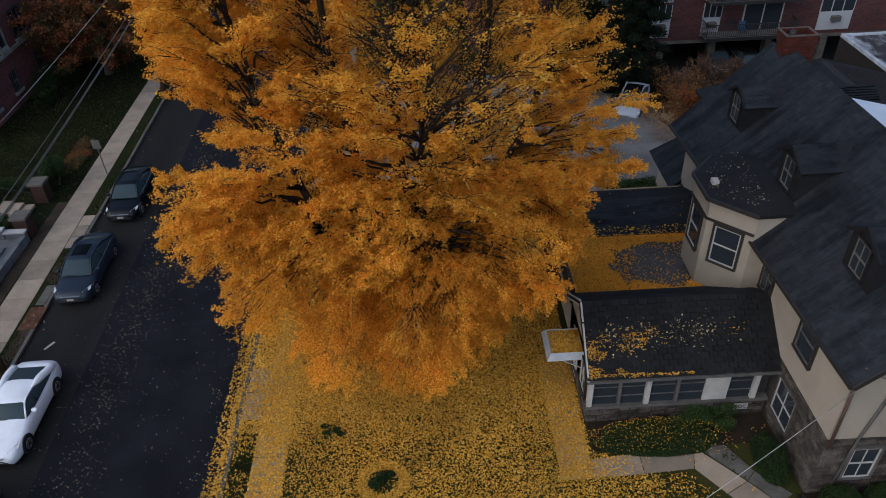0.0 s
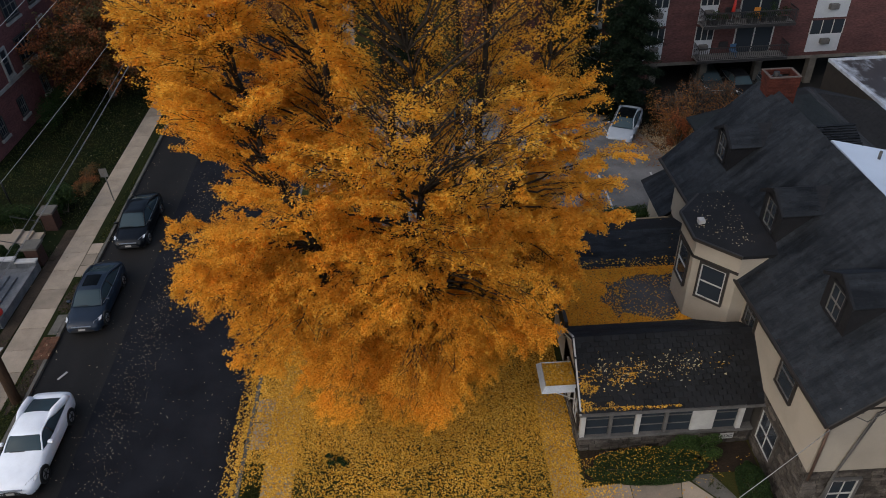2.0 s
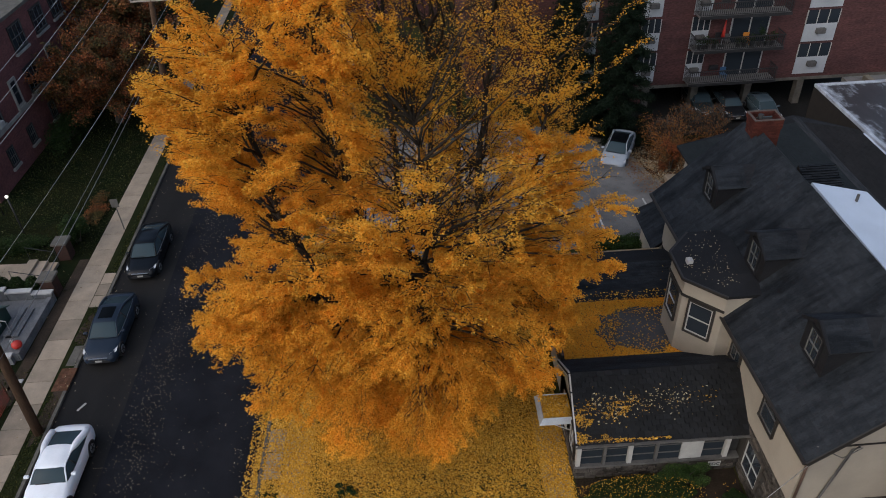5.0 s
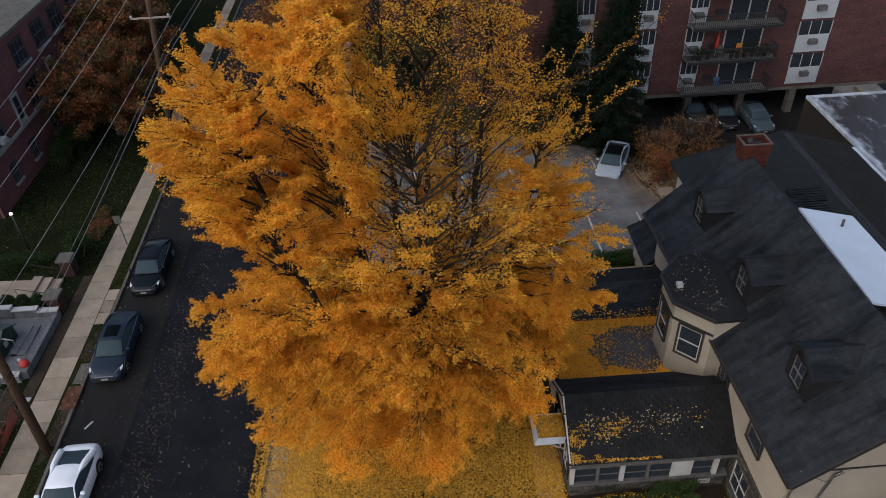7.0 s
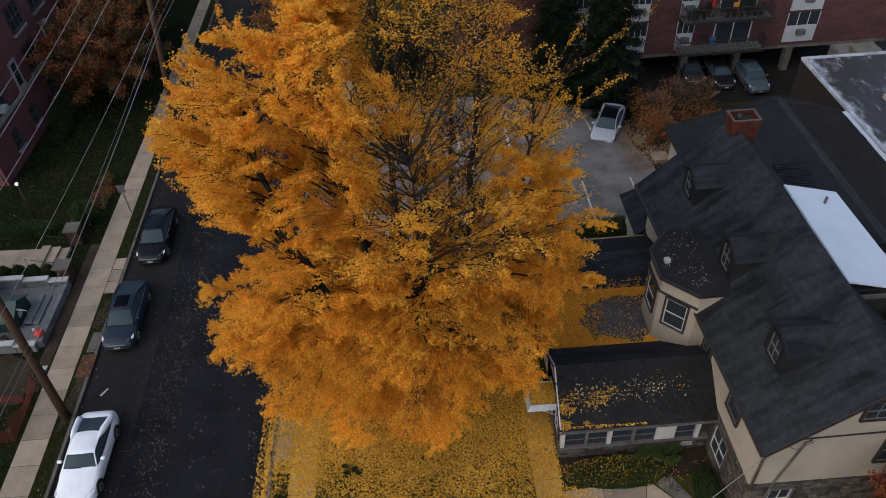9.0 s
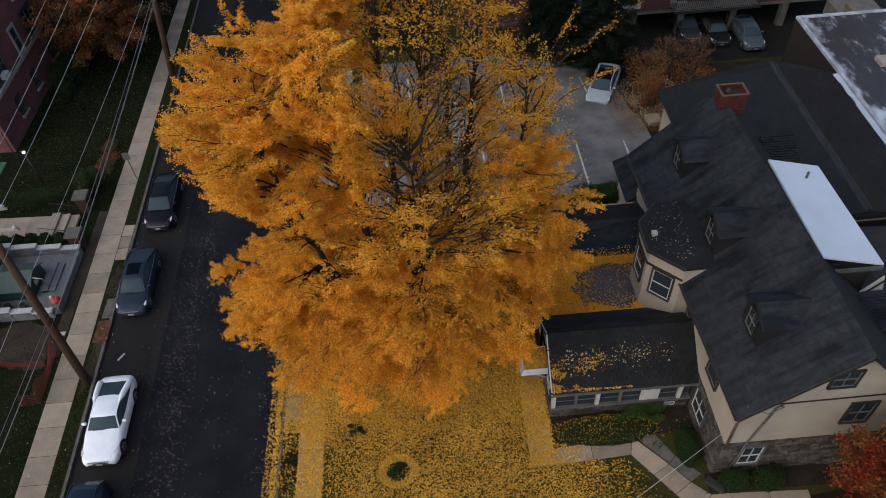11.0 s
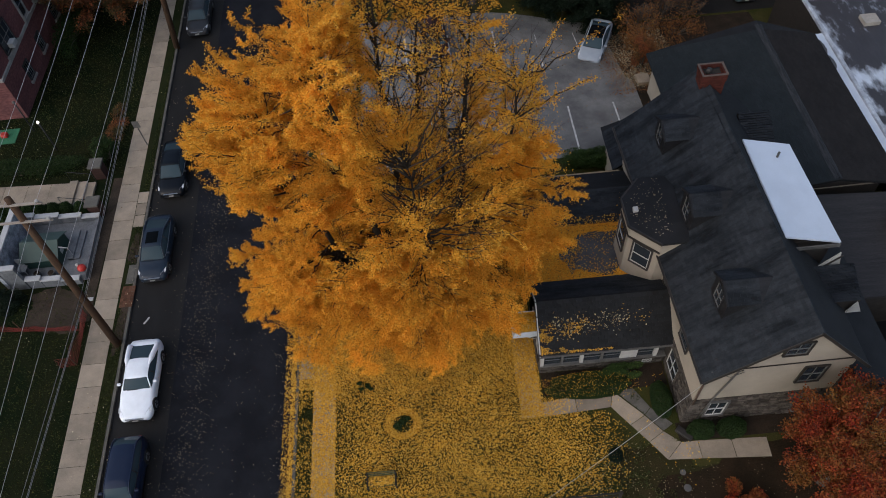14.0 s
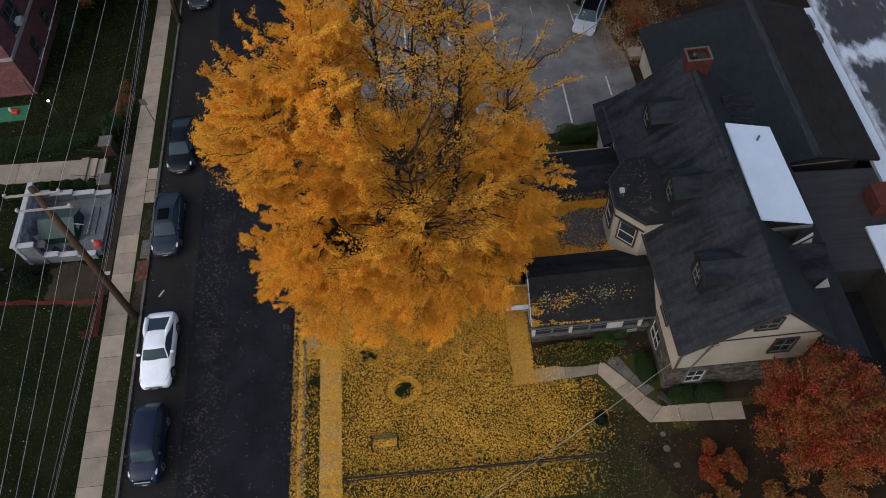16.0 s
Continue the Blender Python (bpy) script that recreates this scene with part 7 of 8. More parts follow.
# ---- shrubs and further trees ----
def shrub(name, lab, mat, at, size, n, leaf, seed, category="shrub", group="", twigs=True, flat_top=False, mound=False):
    """A bush: short stems and many leaves in uneven clumps."""
    r = np.random.default_rng(seed)
    s = thing(name, lab, category, group, at=at)
    k = max(5, int(8 * max(size[0], size[1])))
    cl = r.uniform(-1, 1, size=(k, 3)) * np.array((0.72, 0.72, 0.36)) + np.array((0, 0, 0.5))
    pick = r.integers(k, size=n)
    v = r.normal(size=(n, 3))
    v /= np.linalg.norm(v, axis=1, keepdims=True)
    c = cl[pick] + v * (r.random((n, 1)) ** 0.4) * np.array((0.36, 0.36, 0.42))
    if mound:
        v[:, 2] = np.abs(v[:, 2])
        bumps = np.array([noise.noise(Vector(q) * 2.3 + Vector((seed, 0, 0))) for q in v])[:, None]
        c = v * (1 - 0.22 * r.random((n, 1)) ** 2 + 0.14 * bumps) * (0.72 + 0.28 * np.abs(v[:, 2:3]) ** 0.3)
    c[:, 2] = np.clip(c[:, 2], 0.02, 1.0 if flat_top else 1.3)
    c *= np.array(size)
    if twigs:
        bm = bmesh.new()
        for q in cl:
            tip = Vector((q[0] * size[0], q[1] * size[1], q[2] * size[2] * 1.1))
            tube(bm, [Vector((q[0] * 0.2, q[1] * 0.2, -0.1)), tip * 0.55, tip], [0.03, 0.02, 0.008], 4)
        part("stemwork", bm, BARK, s, kind="stuff")
    ob = new("foliage", quads_mesh("foliage", leaf_fans(c, leaf * r.uniform(0.6, 1.3, n), r), mat, 3))
    ob.parent = s
    tagged(ob, kind="stuff")
    return s


shrub("shrub", "low spreading green shrub strewn with pale leaves before the porch", GREENLEAF, (7.2, 17.25, 0), (2.6, 0.86, 0.82), 32000, 0.045, 31, group="porch shrubs", mound=True)
shrub("hedge", "clipped green hedge below the porch windows", HEDGE, (9.0, 17.8, 0), (1.25, 0.45, 1.0), 9000, 0.045, 32, category="hedge", group="porch shrubs", flat_top=True)
shrub("shrub", "dark green shrub at the porch corner", GREENLEAF, (10.85, 16.05, 0), (0.62, 1.15, 0.95), 11000, 0.045, 33, group="porch shrubs", mound=True)
shrub("boxwood", "clipped rounded boxwood against the stone wall", GREENLEAF, (12.45, 14.2, 0), (0.80, 0.55, 1.0), 9000, 0.05, 34, group="boxwoods", mound=True)
shrub("boxwood", "clipped rounded boxwood against the stone wall", GREENLEAF, (14.0, 14.15, 0), (0.85, 0.6, 1.0), 9000, 0.05, 35, group="boxwoods", mound=True)
shrub("flower_bed", "round bed of dark green ivy in the lawn", GREENLEAF, (-2.85, 16.1, 0), (0.66, 0.46, 0.24), 2200, 0.06, 36, category="plant bed")
shrub("shrub", "small dark shrub half buried in leaves", GREENLEAF, (-4.9, 18.5, 0), (0.50, 0.32, 0.26), 900, 0.05, 37)
shrub("shrub", "dark round shrub on the shaded lawn", CONIFER, (7.87, 13.33, 0), (0.40, 0.45, 0.55), 2600, 0.05, 38, mound=True)
shrub("hedge", "clipped green hedge at the edge of the parking lot", HEDGE, (10.2, 33.2, 0), (2.2, 0.75, 1.2), 14000, 0.07, 39, category="hedge", flat_top=True)
shrub("rust_shrub", "tall rust-brown shrub with thin leaves beside the parking lot", RUSTLEAF, (17.3, 46.5, fall(17.3, 46.5)), (2.2, 2.6, 2.6), 3600, 0.08, 40)
shrub("rust_shrub", "rust-brown shrub behind the hall", RUSTLEAF, (20.5, 48.0, fall(20.5, 48)), (2.4, 1.4, 1.5), 1500, 0.08, 41)
shrub("red_shrub", "dark red shrub beside the parking lot", DARKRED, (16.4, 43.4, fall(16.4, 43.4)), (1.0, 0.9, 2.2), 4500, 0.09, 42)
for i in range(9):
    shrub("round_shrub", "round dark green shrub along the walk", GREENLEAF, (-30.6 + i * 0.88, 33.25 - 0.03 * i, 0), (0.52, 0.50, 1.25), 4200, 0.06, 50 + i, group="round shrubs", twigs=False, mound=True)
shrub("hedge", "dark clipped hedge along the walk", GREENLEAF, (-28.5, 37.3, 0), (4.2, 0.7, 1.0), 16000, 0.07, 61, category="hedge", flat_top=True)
shrub("shrub", "dark evergreen bush below the terrace wall", CONIFER, (-27.2, 26.2, 0), (1.5, 0.9, 0.9), 7000, 0.07, 69)
shrub("shrub", "dark green shrub beside the sidewalk", GREENLEAF, (-22.9, 37.9, 0), (1.1, 1.3, 1.5), 7000, 0.08, 62)
shrub("shrub", "brown and green low planting beside the sidewalk", DARKRED, (-22.9, 41.2, 0), (0.9, 2.2, 0.45), 3600, 0.07, 63)
shrub("shrub", "dark shrub against the brick wall", GREENLEAF, (-28.6, 52.5, 0), (1.3, 4.5, 1.6), 12000, 0.09, 64)
shrub("red_shrub", "low orange-red shrub on the shaded lawn", REDLEAF, (13.5, 10.3, 0), (1.1, 1.3, 1.1), 5200, 0.085, 65)
shrub("rust_shrub", "low rust-brown shrub below the maple", RUSTLEAF, (12.9, 8.3, 0), (1.2, 0.9, 0.9), 1600, 0.09, 66)
shrub("rust_shrub", "brown shrub with thin leaves below the maple", RUSTLEAF, (16.2, 8.3, 0), (1.5, 1.1, 1.3), 2600, 0.09, 67)
shrub("rust_shrub", "olive and rust shrub below the maple", RUSTLEAF, (19.6, 8.6, 0), (1.6, 1.1, 1.6), 3000, 0.09, 68)

def crown_fn(lo, hi, r):
    return outline([(lo, r * 0.4), (lo + (hi - lo) * 0.25, r * 0.95), (lo + (hi - lo) * 0.5, r), (lo + (hi - lo) * 0.78, r * 0.75), (hi, r * 0.1)])


grow_tree("red_maple", "red and orange maple beside the house", "tree", REDLEAF, (17.6, 11.2, 0), [(-1.0, 0.4, 7.0), (1.0, -0.5, 6.7), (0.0, 0.8, 7.4)], crown_fn(1.8, 7.9, 3.25), 1.6, 7.9, 40, 80000, 0.085, 21, trunk_r=0.26, fork=1.5, side_len=1.2, spread=0.13, group="autumn trees", full=60)
grow_tree("rust_tree", "low rust-brown tree behind the maple", "tree", RUSTLEAF, (21.9, 10.2, 0), [(-0.8, 0.2, 4.6), (0.7, -0.5, 4.2), (0.1, 0.7, 4.8)], crown_fn(0.8, 5.4, 2.0), 0.7, 5.4, 26, 14000, 0.10, 26, trunk_r=0.14, fork=0.8, side_len=0.9, spread=0.16, group="autumn trees", full=30)
grow_tree("dark_red_tree", "dark red and olive autumn tree beside the brick block", "tree", DARKRED, (-25.4, 54.6, 0), [(-1.2, 0.3, 7.2), (1.0, -0.8, 6.8), (0.2, 1.4, 7.0)], crown_fn(1.0, 8.0, 4.9), 0.9, 8.0, 30, 60000, 0.125, 22, trunk_r=0.24, fork=1.2, side_len=1.3, spread=0.18, group="autumn trees", full=40)
grow_tree("dark_red_tree", "dark red autumn tree behind another", "tree", DARKRED, (-26.0, 62.5, 0), [(-1.2, 0.3, 8.6), (1.0, -0.8, 8.0)], crown_fn(1.8, 9.6, 4.6), 1.5, 9.6, 34, 22000, 0.19, 23, trunk_r=0.28, fork=1.8, side_len=1.4, spread=0.25, group="autumn trees")
grow_tree("bare_tree", "nearly bare tree with few pale yellow leaves behind the lot", "tree", RUSTLEAF, (4.5, 51.8, -0.1), [(-1.2, 0.3, 11.0), (1.0, -0.5, 10.5), (0.2, 0.8, 11.5)], crown_fn(2.0, 12.0, 4.2), 1.8, 12.0, 46, 9000, 0.12, 24, trunk_r=0.22, fork=2.0, side_len=1.6, spread=0.25, group="far trees")
grow_tree("far_tree", "yellow-brown tree on the lawn behind the lot", "tree", RUSTLEAF, (-10.5, 58.0, 0), [(-1.2, 0.3, 9.5), (1.0, -0.5, 9.0)], crown_fn(2.0, 10.5, 4.2), 1.8, 10.5, 40, 14000, 0.16, 25, trunk_r=0.25, fork=2.0, side_len=1.5, spread=0.25, group="far trees")

for i, (x, y, h) in enumerate(((19.3, 49.4, 3.6), (21.8, 49.8, 3.2), (17.6, 48.4, 3.0))):
    grow_tree("bare_shrub", "tall thin shrub, nearly bare, before the garage", "shrub", RUSTLEAF, (x, y, fall(x, y)), [(-0.5, 0.1, h - 0.3), (0.5, -0.2, h - 0.5), (0.1, 0.5, h - 0.2)], crown_fn(0.3, h, 1.7), 0.2, h, 46, 900, 0.08, 130 + i, trunk_r=0.07, fork=0.25, side_len=0.9, spread=0.1, rise=(25, 75), group="bare shrubs")

def conifer(at, height, radius, seed, lab):
    r = np.random.default_rng(seed)
    t = thing("conifer", lab, "tree", "conifers", at=at)
    bm = bmesh.new()
    tube(bm, [(0, 0, -0.2), (0, 0, height * 0.5), (0, 0, height * 0.98)], [0.28, 0.16, 0.02], 8)
    part("trunk", bm, BARK, t, smooth=True)
    cs = []
    lb = bmesh.new()
    for i in range(150):
        f = i / 150
        z = 0.6 + (height - 0.9) * f
        az = i * 2.39996
        ln = radius * (1 - f) ** 0.8 * r.uniform(0.7, 1.12) + 0.2
        tip = np.array((math.cos(az) * ln, math.sin(az) * ln, z - 0.22 * ln))
        a = np.array((0, 0, z))
        tube(lb, [Vector(a), Vector(tip)], [0.03, 0.006], 3)
        n = int(140 + 460 * ln)
        u = r.random((n, 1)) ** 0.7
        cs.append(a + (tip - a) * u + r.normal(size=(n, 3)) * np.array((0.17, 0.17, 0.10)) * (0.5 + u))
    part("bough", lb, BARK, t)
    c = np.concatenate(cs)
    ob = new("needles", quads_mesh("needles", leaf_fans(c, 0.095 * r.uniform(0.6, 1.3, len(c)), r), CONIFER, 3))
    ob.parent = t
    tagged(ob, "dark green needles", kind="stuff")


conifer((14.4, 51.0, fall(14.4, 51)), 16.0, 3.0, 71, "tall dark green conifer beside the apartment house")
conifer((10.6, 52.6, fall(10.6, 52.6)), 12.5, 2.6, 72, "dark green conifer behind the parking lot")
conifer((-2.0, 54.5, 0), 6.0, 2.2, 73, "dark green conifer on the far lawn")

# ---- fallen leaves and grass ----
def litter(name, n, x0, x1, y0, y1, size, mat, lab, seed, keep=None, height=None, lift=0.02, tilt=0.25):
    """Fallen leaves over a stretch; keep(x, y) gives the share that stays."""
    r = np.random.default_rng(seed)
    p = np.stack((r.uniform(x0, x1, n), r.uniform(y0, y1, n), np.zeros(n)), axis=1)
    if keep is not None:
        k = np.array([keep(x, y) for x, y, _ in p])
        p = p[r.random(n) < k]
    hz = height or (lambda x, y: fall(x, y))
    p[:, 2] = np.array([hz(x, y) for x, y, _ in p]) + lift + r.random(len(p)) * 0.03
    s = size * r.uniform(0.6, 1.35, len(p))
    ob = new(name, quads_mesh(name, leaf_fans(p, s, r, 0.5, 0.75 - tilt), mat, 3))
    return tagged(ob, lab, "leaf litter", kind="stuff")


def patchy(x, y, f=0.6):
    return noise.noise(Vector((x * f, y * f, 3.1)))


def lawn_keep(x, y):
    """Thick under the tree, thinning towards the shaded south-east corner and the south."""
    d = 1.0
    if y < 18.5:
        d = 0.50 + 0.16 * patchy(x, y) + 0.16 * patchy(x, y, 2.2) - 0.14 * max(0.0, -4.6 - x)
    if 17.4 <= y < 20.2:
        d = max(d if y < 18.5 else 0, min(1.0, 0.48 + 0.52 * (y - 17.4) / 2.2 + 0.35 * patchy(x, y, 1.3)))
    if y < 11.9:
        d *= 0.62
    d *= min(1.0, max(0.0, (9.0 - x) / 4.2 - max(0, 13.5 - y) * 0.08)) if x > 4.2 else 1.0
    if y > 30:
        d *= max(0.15, 1 - (y - 30) / 5)
    bed = math.hypot((x + 2.9) / 1.12, (y - 16.15) / 0.98)
    if bed < 0.5:
        d *= 0.3
    elif bed < 0.86 + 0.08 * patchy(x, y, 3.0):
        d = 1.0
    if 8.0 < x < 11.5 and abs((y - 13.9) * 0.82 + (x - 10.2) * 1.02) < 0.75 or x > 10.3 and 12.5 < y < 13.8:
        return 0.015
    if 4.7 < x < 11.6 and y > 18.0:
        d = 0.0
    if 4.7 < x < 11.4 and 16.85 < y <= 18.0:
        d = 0.008
    if x > 3.4 and x < 4.6 and 15.8 < y < 22:
        d = 1.0
    if x > 4.6 and abs(y - (16.2 + 0.02 * x)) < 0.5:
        d *= max(0.05, 0.8 - 0.35 * (x - 4.6))
    return max(d, 0.0)


litter("lawn_leaves", 460000, -6.5, 12.5, 9.5, 34, 0.060, GINKGO_PALE, "yellow ginkgo leaves lying on the lawn", 81, lawn_keep)
def walk_keep(x, y):
    if -7.76 < x < -6.5:
        return 0.62 + 0.6 * patchy(x, y, 1.1) if y < 18.5 else 1.0
    if 19.3 < y < 22 and x < -7.78 and x > -8.6:
        return 0.30 + 0.5 * max(0, patchy(x, y, 1.5))
    if -8.79 < x < -8.56:
        return 0.12
    if x <= -8.6:
        return 0.62 + 0.5 * patchy(x, y, 1.7) if x > -9.05 else 0.2
    return 0.15 + 0.25 * patchy(x, y, 0.9) if y < 18.6 else 0.8
litter("sidewalk_leaves", 80000, -9.4, -6.5, 8, 36, 0.068, GINKGO_PALE, "yellow leaves on sidewalk, verge and gutter", 82, walk_keep, height=lambda x, y: -0.13 if x < KERB_RIGHT else 0.0, lift=0.025)
def road_keep(x, y):
    a = math.exp(-((x + 14.6) / 0.9) ** 2) * 0.55 + 0.06 + 0.30 * math.exp(-((x + 9.4) / 0.5) ** 2)
    return min(1, a * (0.7 + 0.6 * patchy(x, y, 0.5)))
litter("street_leaves", 22000, -17.0, -9.0, 6, 45, 0.042, DRYLEAF, "scattered pale dry leaves on the street", 83, road_keep, height=lambda x, y: -0.13, lift=0.012)
litter("kerb_leaves", 160, -19.6, -18.6, 6, 45, 0.055, DRYLEAF, "dry leaves along the kerb", 84, None, lift=0.015)
litter("grass_leaves", 2200, -40, -20, 10, 60, 0.06, DRYLEAF, "dry leaves on the grass across the street", 85, lambda x, y: 0.35 + 0.6 * patchy(x, y, 0.25))
litter("lot_leaves", 60000, -4.5, 21, 33.5, 50, 0.075, RUSTLEAF, "rust leaves on the parking lot's edge", 86, lambda x, y: max(0.012, min(0.9, (x - 13.0) / 1.5) * (0.75 + 0.6 * patchy(x, y, 0.7))) if y > 39.5 else 0.012, lift=0.06)
litter("yard_leaves", 9000, 13.6, 19.5, 40.2, 50, 0.07, DRYLEAF, "tan leaves drifted between the lot and the hall", 186, lambda x, y: min(1.0, max(0.0, (x - 14.0) / 1.2)) * max(0.1, 0.75 + 0.8 * patchy(x, y, 0.8)), lift=0.06)
litter("lot_yellow_leaves", 4000, -4.5, 8, 32, 44, 0.09, GINKGO_PALE, "yellow leaves on the parking lot below the tree", 87, lambda x, y: max(0.05, 0.8 - (y - 32) / 9), lift=0.06)
litter("shade_leaves", 9000, 6, 20, 4, 14, 0.040, DRYLEAF, "dull leaves on the shaded lawn", 88, lambda x, y: max(0.05, 0.75 - 0.1 * (x - 6)) * (0.02 if 12.6 < y < 13.8 and x > 9.6 else 1.0))
litter("bed_ring_leaves", 2600, -4.2, -1.6, 15.0, 17.3, 0.06, GINKGO_PALE, "yellow leaves heaped round the flower bed", 188, lambda x, y: 1.0 if 0.52 < math.hypot((x + 2.9) / 1.12, (y - 16.15) / 0.98) < 0.88 else 0.0, lift=0.05)
def slope_z(x, y):
    return 2.60 + (y - (PYS - 0.32)) * (4.42 - 2.60) / (PYR - PYS + 0.32)
def porch_keep(x, y):
    v = y - PYS + 0.32
    n = patchy(x, y, 1.9)
    band = math.exp(-((v - 1.0 - 0.05 * (x - 5)) / 0.33) ** 2) * (0.10 + 0.9 * max(0, n)) * (1.0 if x < 7.4 else 0.15)
    gut = 1.0 if v < 0.10 + 0.10 * max(0, 7.0 - x) * (1 + patchy(x, y, 2.5)) and x < 8.4 else 0.0
    heap = 0.7 if math.hypot((x - 5.0) / 0.35, (v - 0.75) / 0.3) < 1 or math.hypot((x - 6.5) / 0.35, (v - 1.05) / 0.22) < 1 else 0.0
    return min(1, band + gut + heap)
litter("porch_roof_leaves", 12000, PX0 - 0.1, 10.6, PYS - 0.3, PYR - 0.3, 0.062, GINKGO_PALE, "yellow leaves caught on the porch shingles", 89, porch_keep, height=slope_z, lift=0.03)
PALELEAF = leaf_material("pale_wet_leaf", [(0.0, (0.42, 0.30, 0.12)), (0.5, (0.66, 0.54, 0.28)), (1.0, (0.80, 0.72, 0.50))], 0.1)
litter("porch_pale_leaves", 1900, 5.4, 10.4, PYS + 0.2, PYR - 0.5, 0.066, PALELEAF, "pale dry leaves dotted over the porch shingles", 189, lambda x, y: math.exp(-((y - PYS - 0.75 - 0.06 * (x - 6)) / 0.38) ** 2) * (0.35 + 0.5 * patchy(x, y, 1.4)) * min(1.0, max(0.1, (10.6 - x) / 2.0)), height=slope_z, lift=0.03)
def flat_keep(x, y):
    """Thick at the edges, washed off in the middle next to the bay."""
    g = math.hypot((x - 9.2) / 2.55, (y - 23.9) / 1.5) + 0.35 * patchy(x, y, 1.5)
    return 1.0 if g > 1 else 0.022 + 0.24 * max(0, g - 0.5) + 0.05 * max(0, patchy(x, y, 2.5))
litter("flat_roof_leaves", 26000, 4.9, 10.4, 22.1, 26.0, 0.07, GINKGO, "thick yellow leaves on the flat roof", 90, flat_keep, height=lambda x, y: 3.02 + (0.25 * max(0, y - 25.9)), lift=0.025)
litter("awning_leaves", 1300, 3.56, 4.78, 19.62, 20.82, 0.08, GINKGO_PALE, "yellow leaves heaped on the awning", 91, None, height=lambda x, y: 2.42, lift=0.02)
litter("bay_roof_leaves", 200, 9.6, 11.6, 21.6, 25.3, 0.048, DRYLEAF, "few pale leaves on the bay roof", 92, keep=lambda x, y: 1.0 if x > 9.75 and abs(y - 23.45) < 0.85 + (x - 9.75) * 0.85 else 0.0, height=lambda x, y: 7.16 + 0.09 * (x - 9.6), lift=0.03)
litter("rear_roof_leaves", 1500, 5.0, 10.9, 25.95, 29.8, 0.075, GINKGO_PALE, "yellow leaves on the rear wing's roof", 93, lambda x, y: 0.9 if y < 26.4 else max(0.02, 0.6 - (x - 5) * 0.4), height=lambda x, y: min(3.06 + (y - 25.91) * 0.247, 3.6 - (y - 28.1) * 0.4), lift=0.04)
litter("bench_leaves", 230, -4.78, -3.38, 12.82, 13.26, 0.085, GINKGO_PALE, "yellow leaves lying on the bench seat", 99, None, height=lambda x, y: 0.455, lift=0.005)
litter("shrub_leaves", 1100, 4.7, 10.0, 16.5, 17.9, 0.036, GINKGO_PALE, "pale leaves caught on the porch shrubs", 94, lambda x, y: 1.0 if x < 7.6 else 0.55, height=lambda x, y: 0.80 * math.sqrt(max(0.0, 1 - ((x - 7.2) / 2.55) ** 2 - ((y - 17.25) / 0.84) ** 2)) ** 0.7 + 0.02, lift=0.0)

def tufts(name, n, x0, x1, y0, y1, seed, lab, keep=None):
    r = np.random.default_rng(seed)
    p = np.stack((r.uniform(x0, x1, n), r.uniform(y0, y1, n)), axis=1)
    if keep is not None:
        p = p[np.array([keep(x, y) for x, y in p])]
    n = len(p)
    z = np.array([fall(x, y) for x, y in p])
    a = r.uniform(0, 2 * math.pi, n)
    w = r.uniform(0.02, 0.05, n)
    h = r.uniform(0.04, 0.09, n)
    lean = r.normal(size=(n, 2)) * 0.05
    c = np.stack((p[:, 0], p[:, 1], z), axis=1)
    d = np.stack((np.cos(a) * w, np.sin(a) * w, np.zeros(n)), axis=1)
    t = c + np.stack((lean[:, 0], lean[:, 1], h), axis=1)
    tagged(new(name, quads_mesh(name, np.stack((c - d, c + d, t), axis=1), BLADE, 3)), lab, "grass", kind="stuff")


def off_paths(x, y):
    if 8.0 < x < 11.5 and abs((y - 13.9) * 0.82 + (x - 10.2) * 1.02) < 0.8:
        return False
    if x > 7.5 and patchy(x, y, 1.7) + 0.22 * (x - 9.5) > 0:
        return False
    if 4.6 < x < 11.7 and y > 16.9 or 11.5 < x < 18 and y > 13.7 or 9.9 < x < 11.7 and y > 14.9:
        return False
    if 3.4 < x < 4.62 and 15.8 < y < 22 or 4.6 <= x < 8.6 and 15.8 < y < 16.9:
        return False
    return not (10.4 < x < 15.7 and 12.6 < y < 13.75)
tufts("lawn_grass_blades", 60000, -6.5, 14, 9, 20, 95, "short green grass between the leaves", off_paths)
tufts("verge_grass", 6000, -8.5, -7.8, 8, 19, 96, "short grass of the verge")
tufts("west_verge_grass", 9000, -19.9, -18.9, 8, 50, 97, "green grass of the verge across the street", lambda x, y: walk_in(y) + 0.03 < x < kerb_left(y) - 0.18 and not 31.4 < y < 34.6 and not 25 < y < 28.5)
tufts("west_lawn_grass", 45000, -34, -21.2, 8, 60, 98, "dark green grass across the street", lambda x, y: x < walk_out(y) - 0.05 and not (34.0 < y < 36.4) and not (27 < y < 33 and x > -28.2))

# ---- pieces of walls and roofs, last ----
rs = random.Random(21)
base_o, base_u = Vector((PX0 - 0.2, PYS - 0.33, 2.605)), Vector((0, PYR - PYS + 0.32, 4.42 - 2.60))
sl_len = base_u.length
base_u.normalize()
nrm = Vector((1, 0, 0)).cross(base_u).normalized()
w, h = 0.33, 0.205
wedge = []
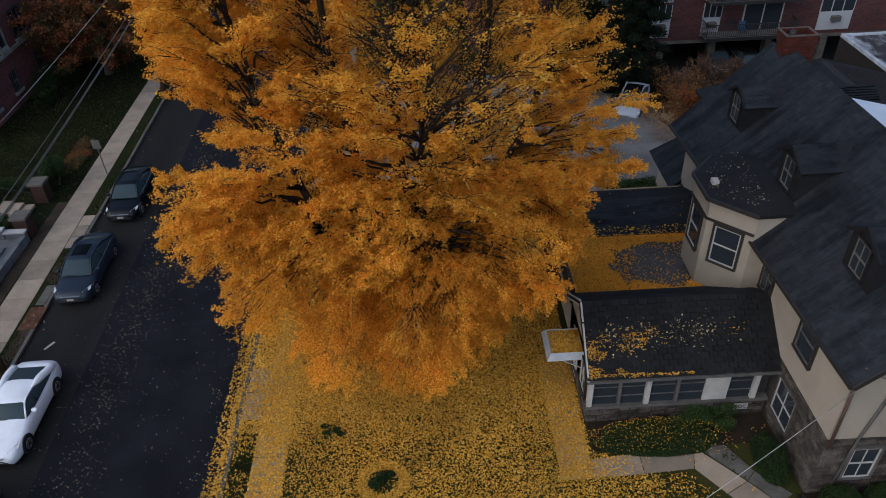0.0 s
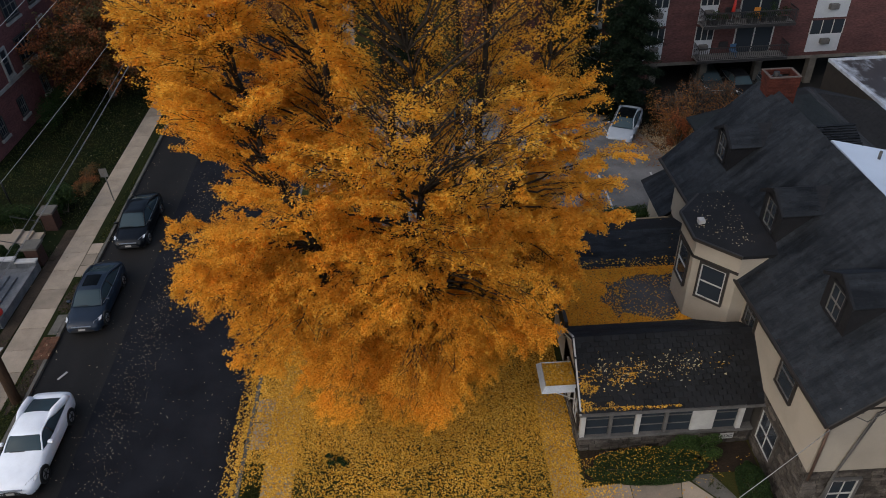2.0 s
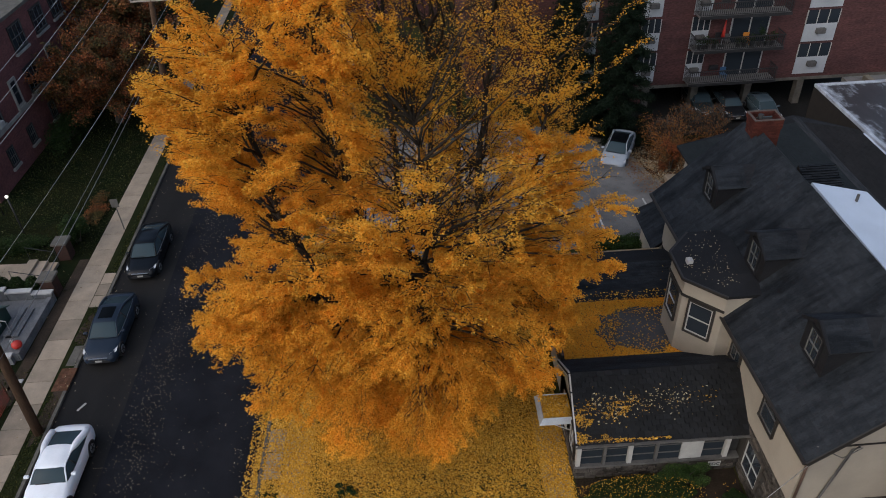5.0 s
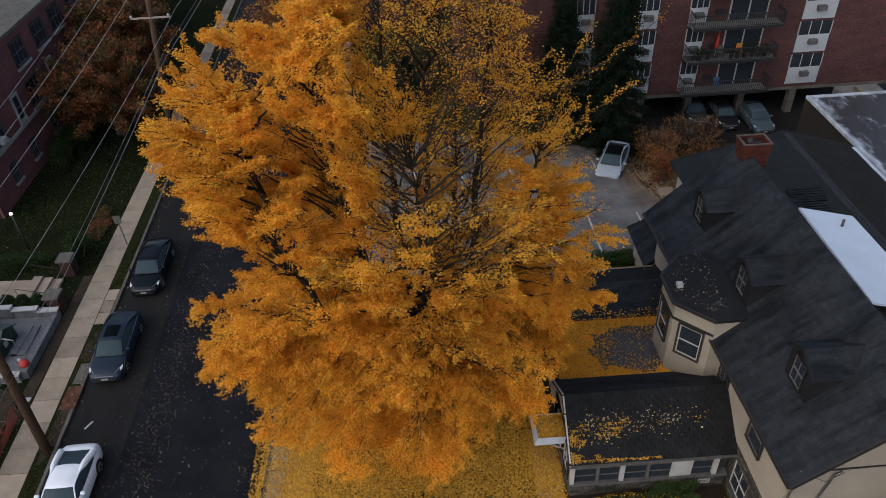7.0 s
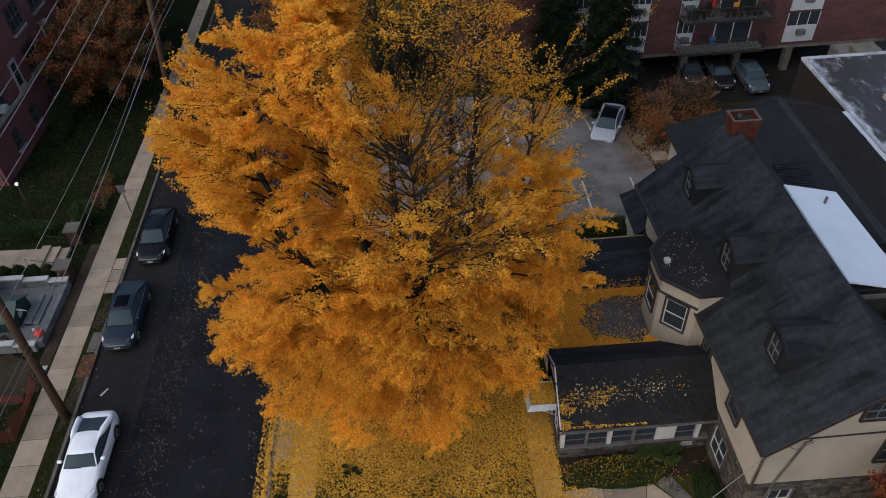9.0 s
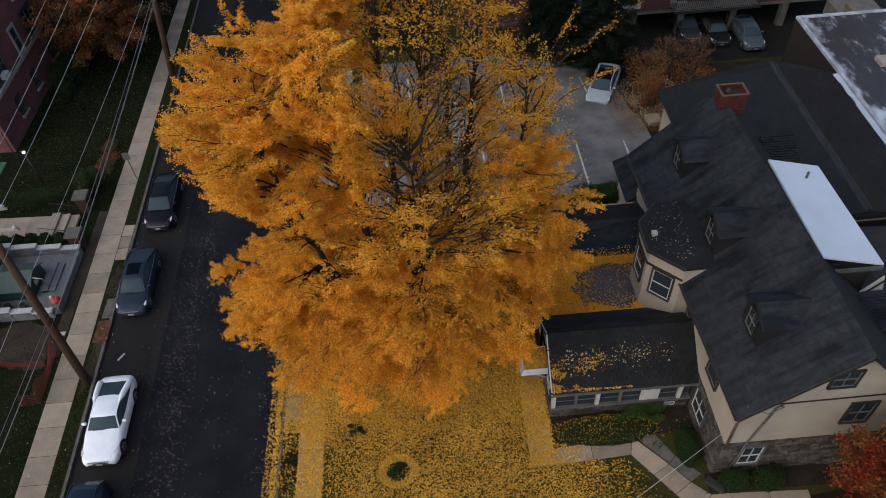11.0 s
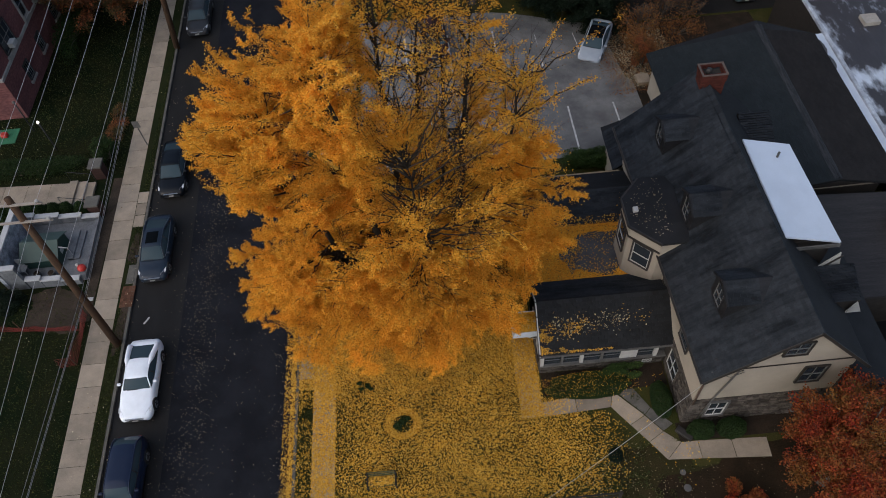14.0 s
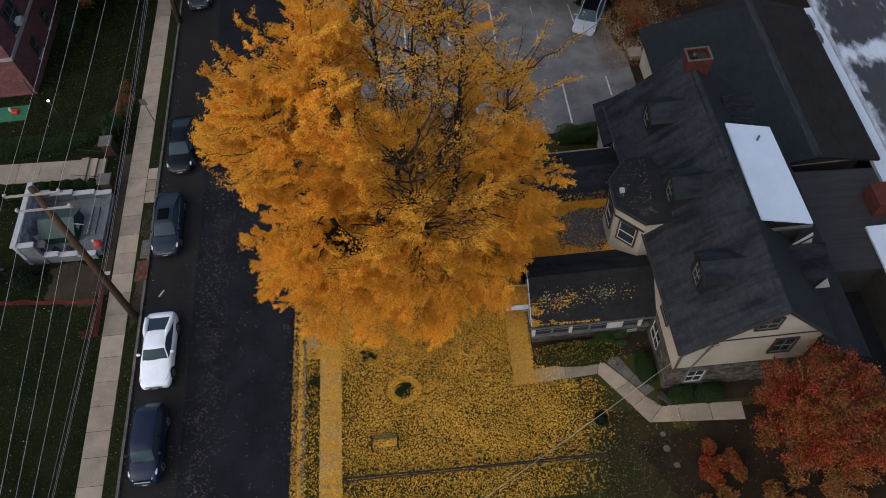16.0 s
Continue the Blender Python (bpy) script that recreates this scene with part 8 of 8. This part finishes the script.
for v in range(4):
    bm = bmesh.new()
    t = 0.022 + 0.017 * v
    p = [Vector((0.017, 0, 0)), Vector((w - 0.017, 0, 0)), Vector((w - 0.017, 0, 0)) + base_u * h * 1.06, Vector((0.017, 0, 0)) + base_u * h * 1.06]
    top = [bm.verts.new(p[0] + nrm * t), bm.verts.new(p[1] + nrm * t), bm.verts.new(p[2] + nrm * 0.004), bm.verts.new(p[3] + nrm * 0.004)]
    low = [bm.verts.new(p[0]), bm.verts.new(p[1])]
    bm.faces.new(top)
    bm.faces.new((low[0], low[1], top[1], top[0]))
    bm.faces.new((low[1], top[2], top[1]))
    bm.faces.new((low[0], top[0], top[3]))
    wedge.append(as_mesh("shingle", bm, SHINGLE_OB))
for r in range(int(sl_len / h)):
    for c in range(21):
        x = c * w + (0.16 if r % 2 else 0.0)
        if x + w > 6.98:
            continue
        ob = new("shingle", wedge[rs.randrange(4)])
        ob.location = base_o + base_u * (r * h) + Vector((x, 0, 0)) + base_u * rs.uniform(-0.012, 0.012)
        ob.parent = porch_slope

def rubble(parent, at, along, out, length, height, z0, holes=()):
    """Coursed rubble stones standing proud of a mortar wall."""
    a, o = Vector(along), Vector(out)
    z = z0
    while z < z0 + height - 0.05:
        hh = min(rs.uniform(0.16, 0.28), z0 + height - z)
        x = 0.0
        while x < length - 0.05:
            ww = min(rs.uniform(0.25, 0.62), length - x)
            mid = (x + ww / 2, z + hh / 2)
            if not any(h[0] < mid[0] < h[1] and h[2] < mid[1] < h[3] for h in holes):
                bm = bmesh.new()
                d = rs.uniform(0.03, 0.075)
                g = 0.012
                p = Vector(at) + a * (x + g)
                c4 = []
                for i, j in ((0, 0), (1, 0), (1, 1), (0, 1)):
                    c4.append(p + a * ((ww - 2 * g) * i + rs.uniform(-0.012, 0.012)) + Vector((0, 0, z + g + (hh - 2 * g) * j + rs.uniform(-0.012, 0.012))))
                back = [bm.verts.new(q) for q in c4]
                c0 = sum(c4, Vector()) / 4
                face = [bm.verts.new(q + o * d + (c0 - q) * 0.13) for q in c4]
                bm.faces.new(face)
                for i in range(4):
                    bm.faces.new((back[i], back[(i + 1) % 4], face[(i + 1) % 4], face[i]))
                part("stone", bm, STONE, parent)
            x += ww
        z += hh


fw = house.children[0]
rubble(fw, (11.6, 18.3, 0), (0, -1, 0), (-1, 0, 0), 3.5, 2.9, 0.0, [(0.15, 1.8, 0.62, 2.58)])
rubble(fw, (11.6, YS, 0), (1, 0, 0), (0, -1, 0), 6.7, 2.9, 0.0, [(0.8, 2.05, 0.75, 2.58)])
rubble(porch.children[0], (PX0, PYS, 0), (1, 0, 0), (0, -1, 0), 6.7, 0.72, 0.0)
rubble(porch.children[0], (PX0, PYN, 0), (0, -1, 0), (-1, 0, 0), 3.7, 0.72, 0.0)
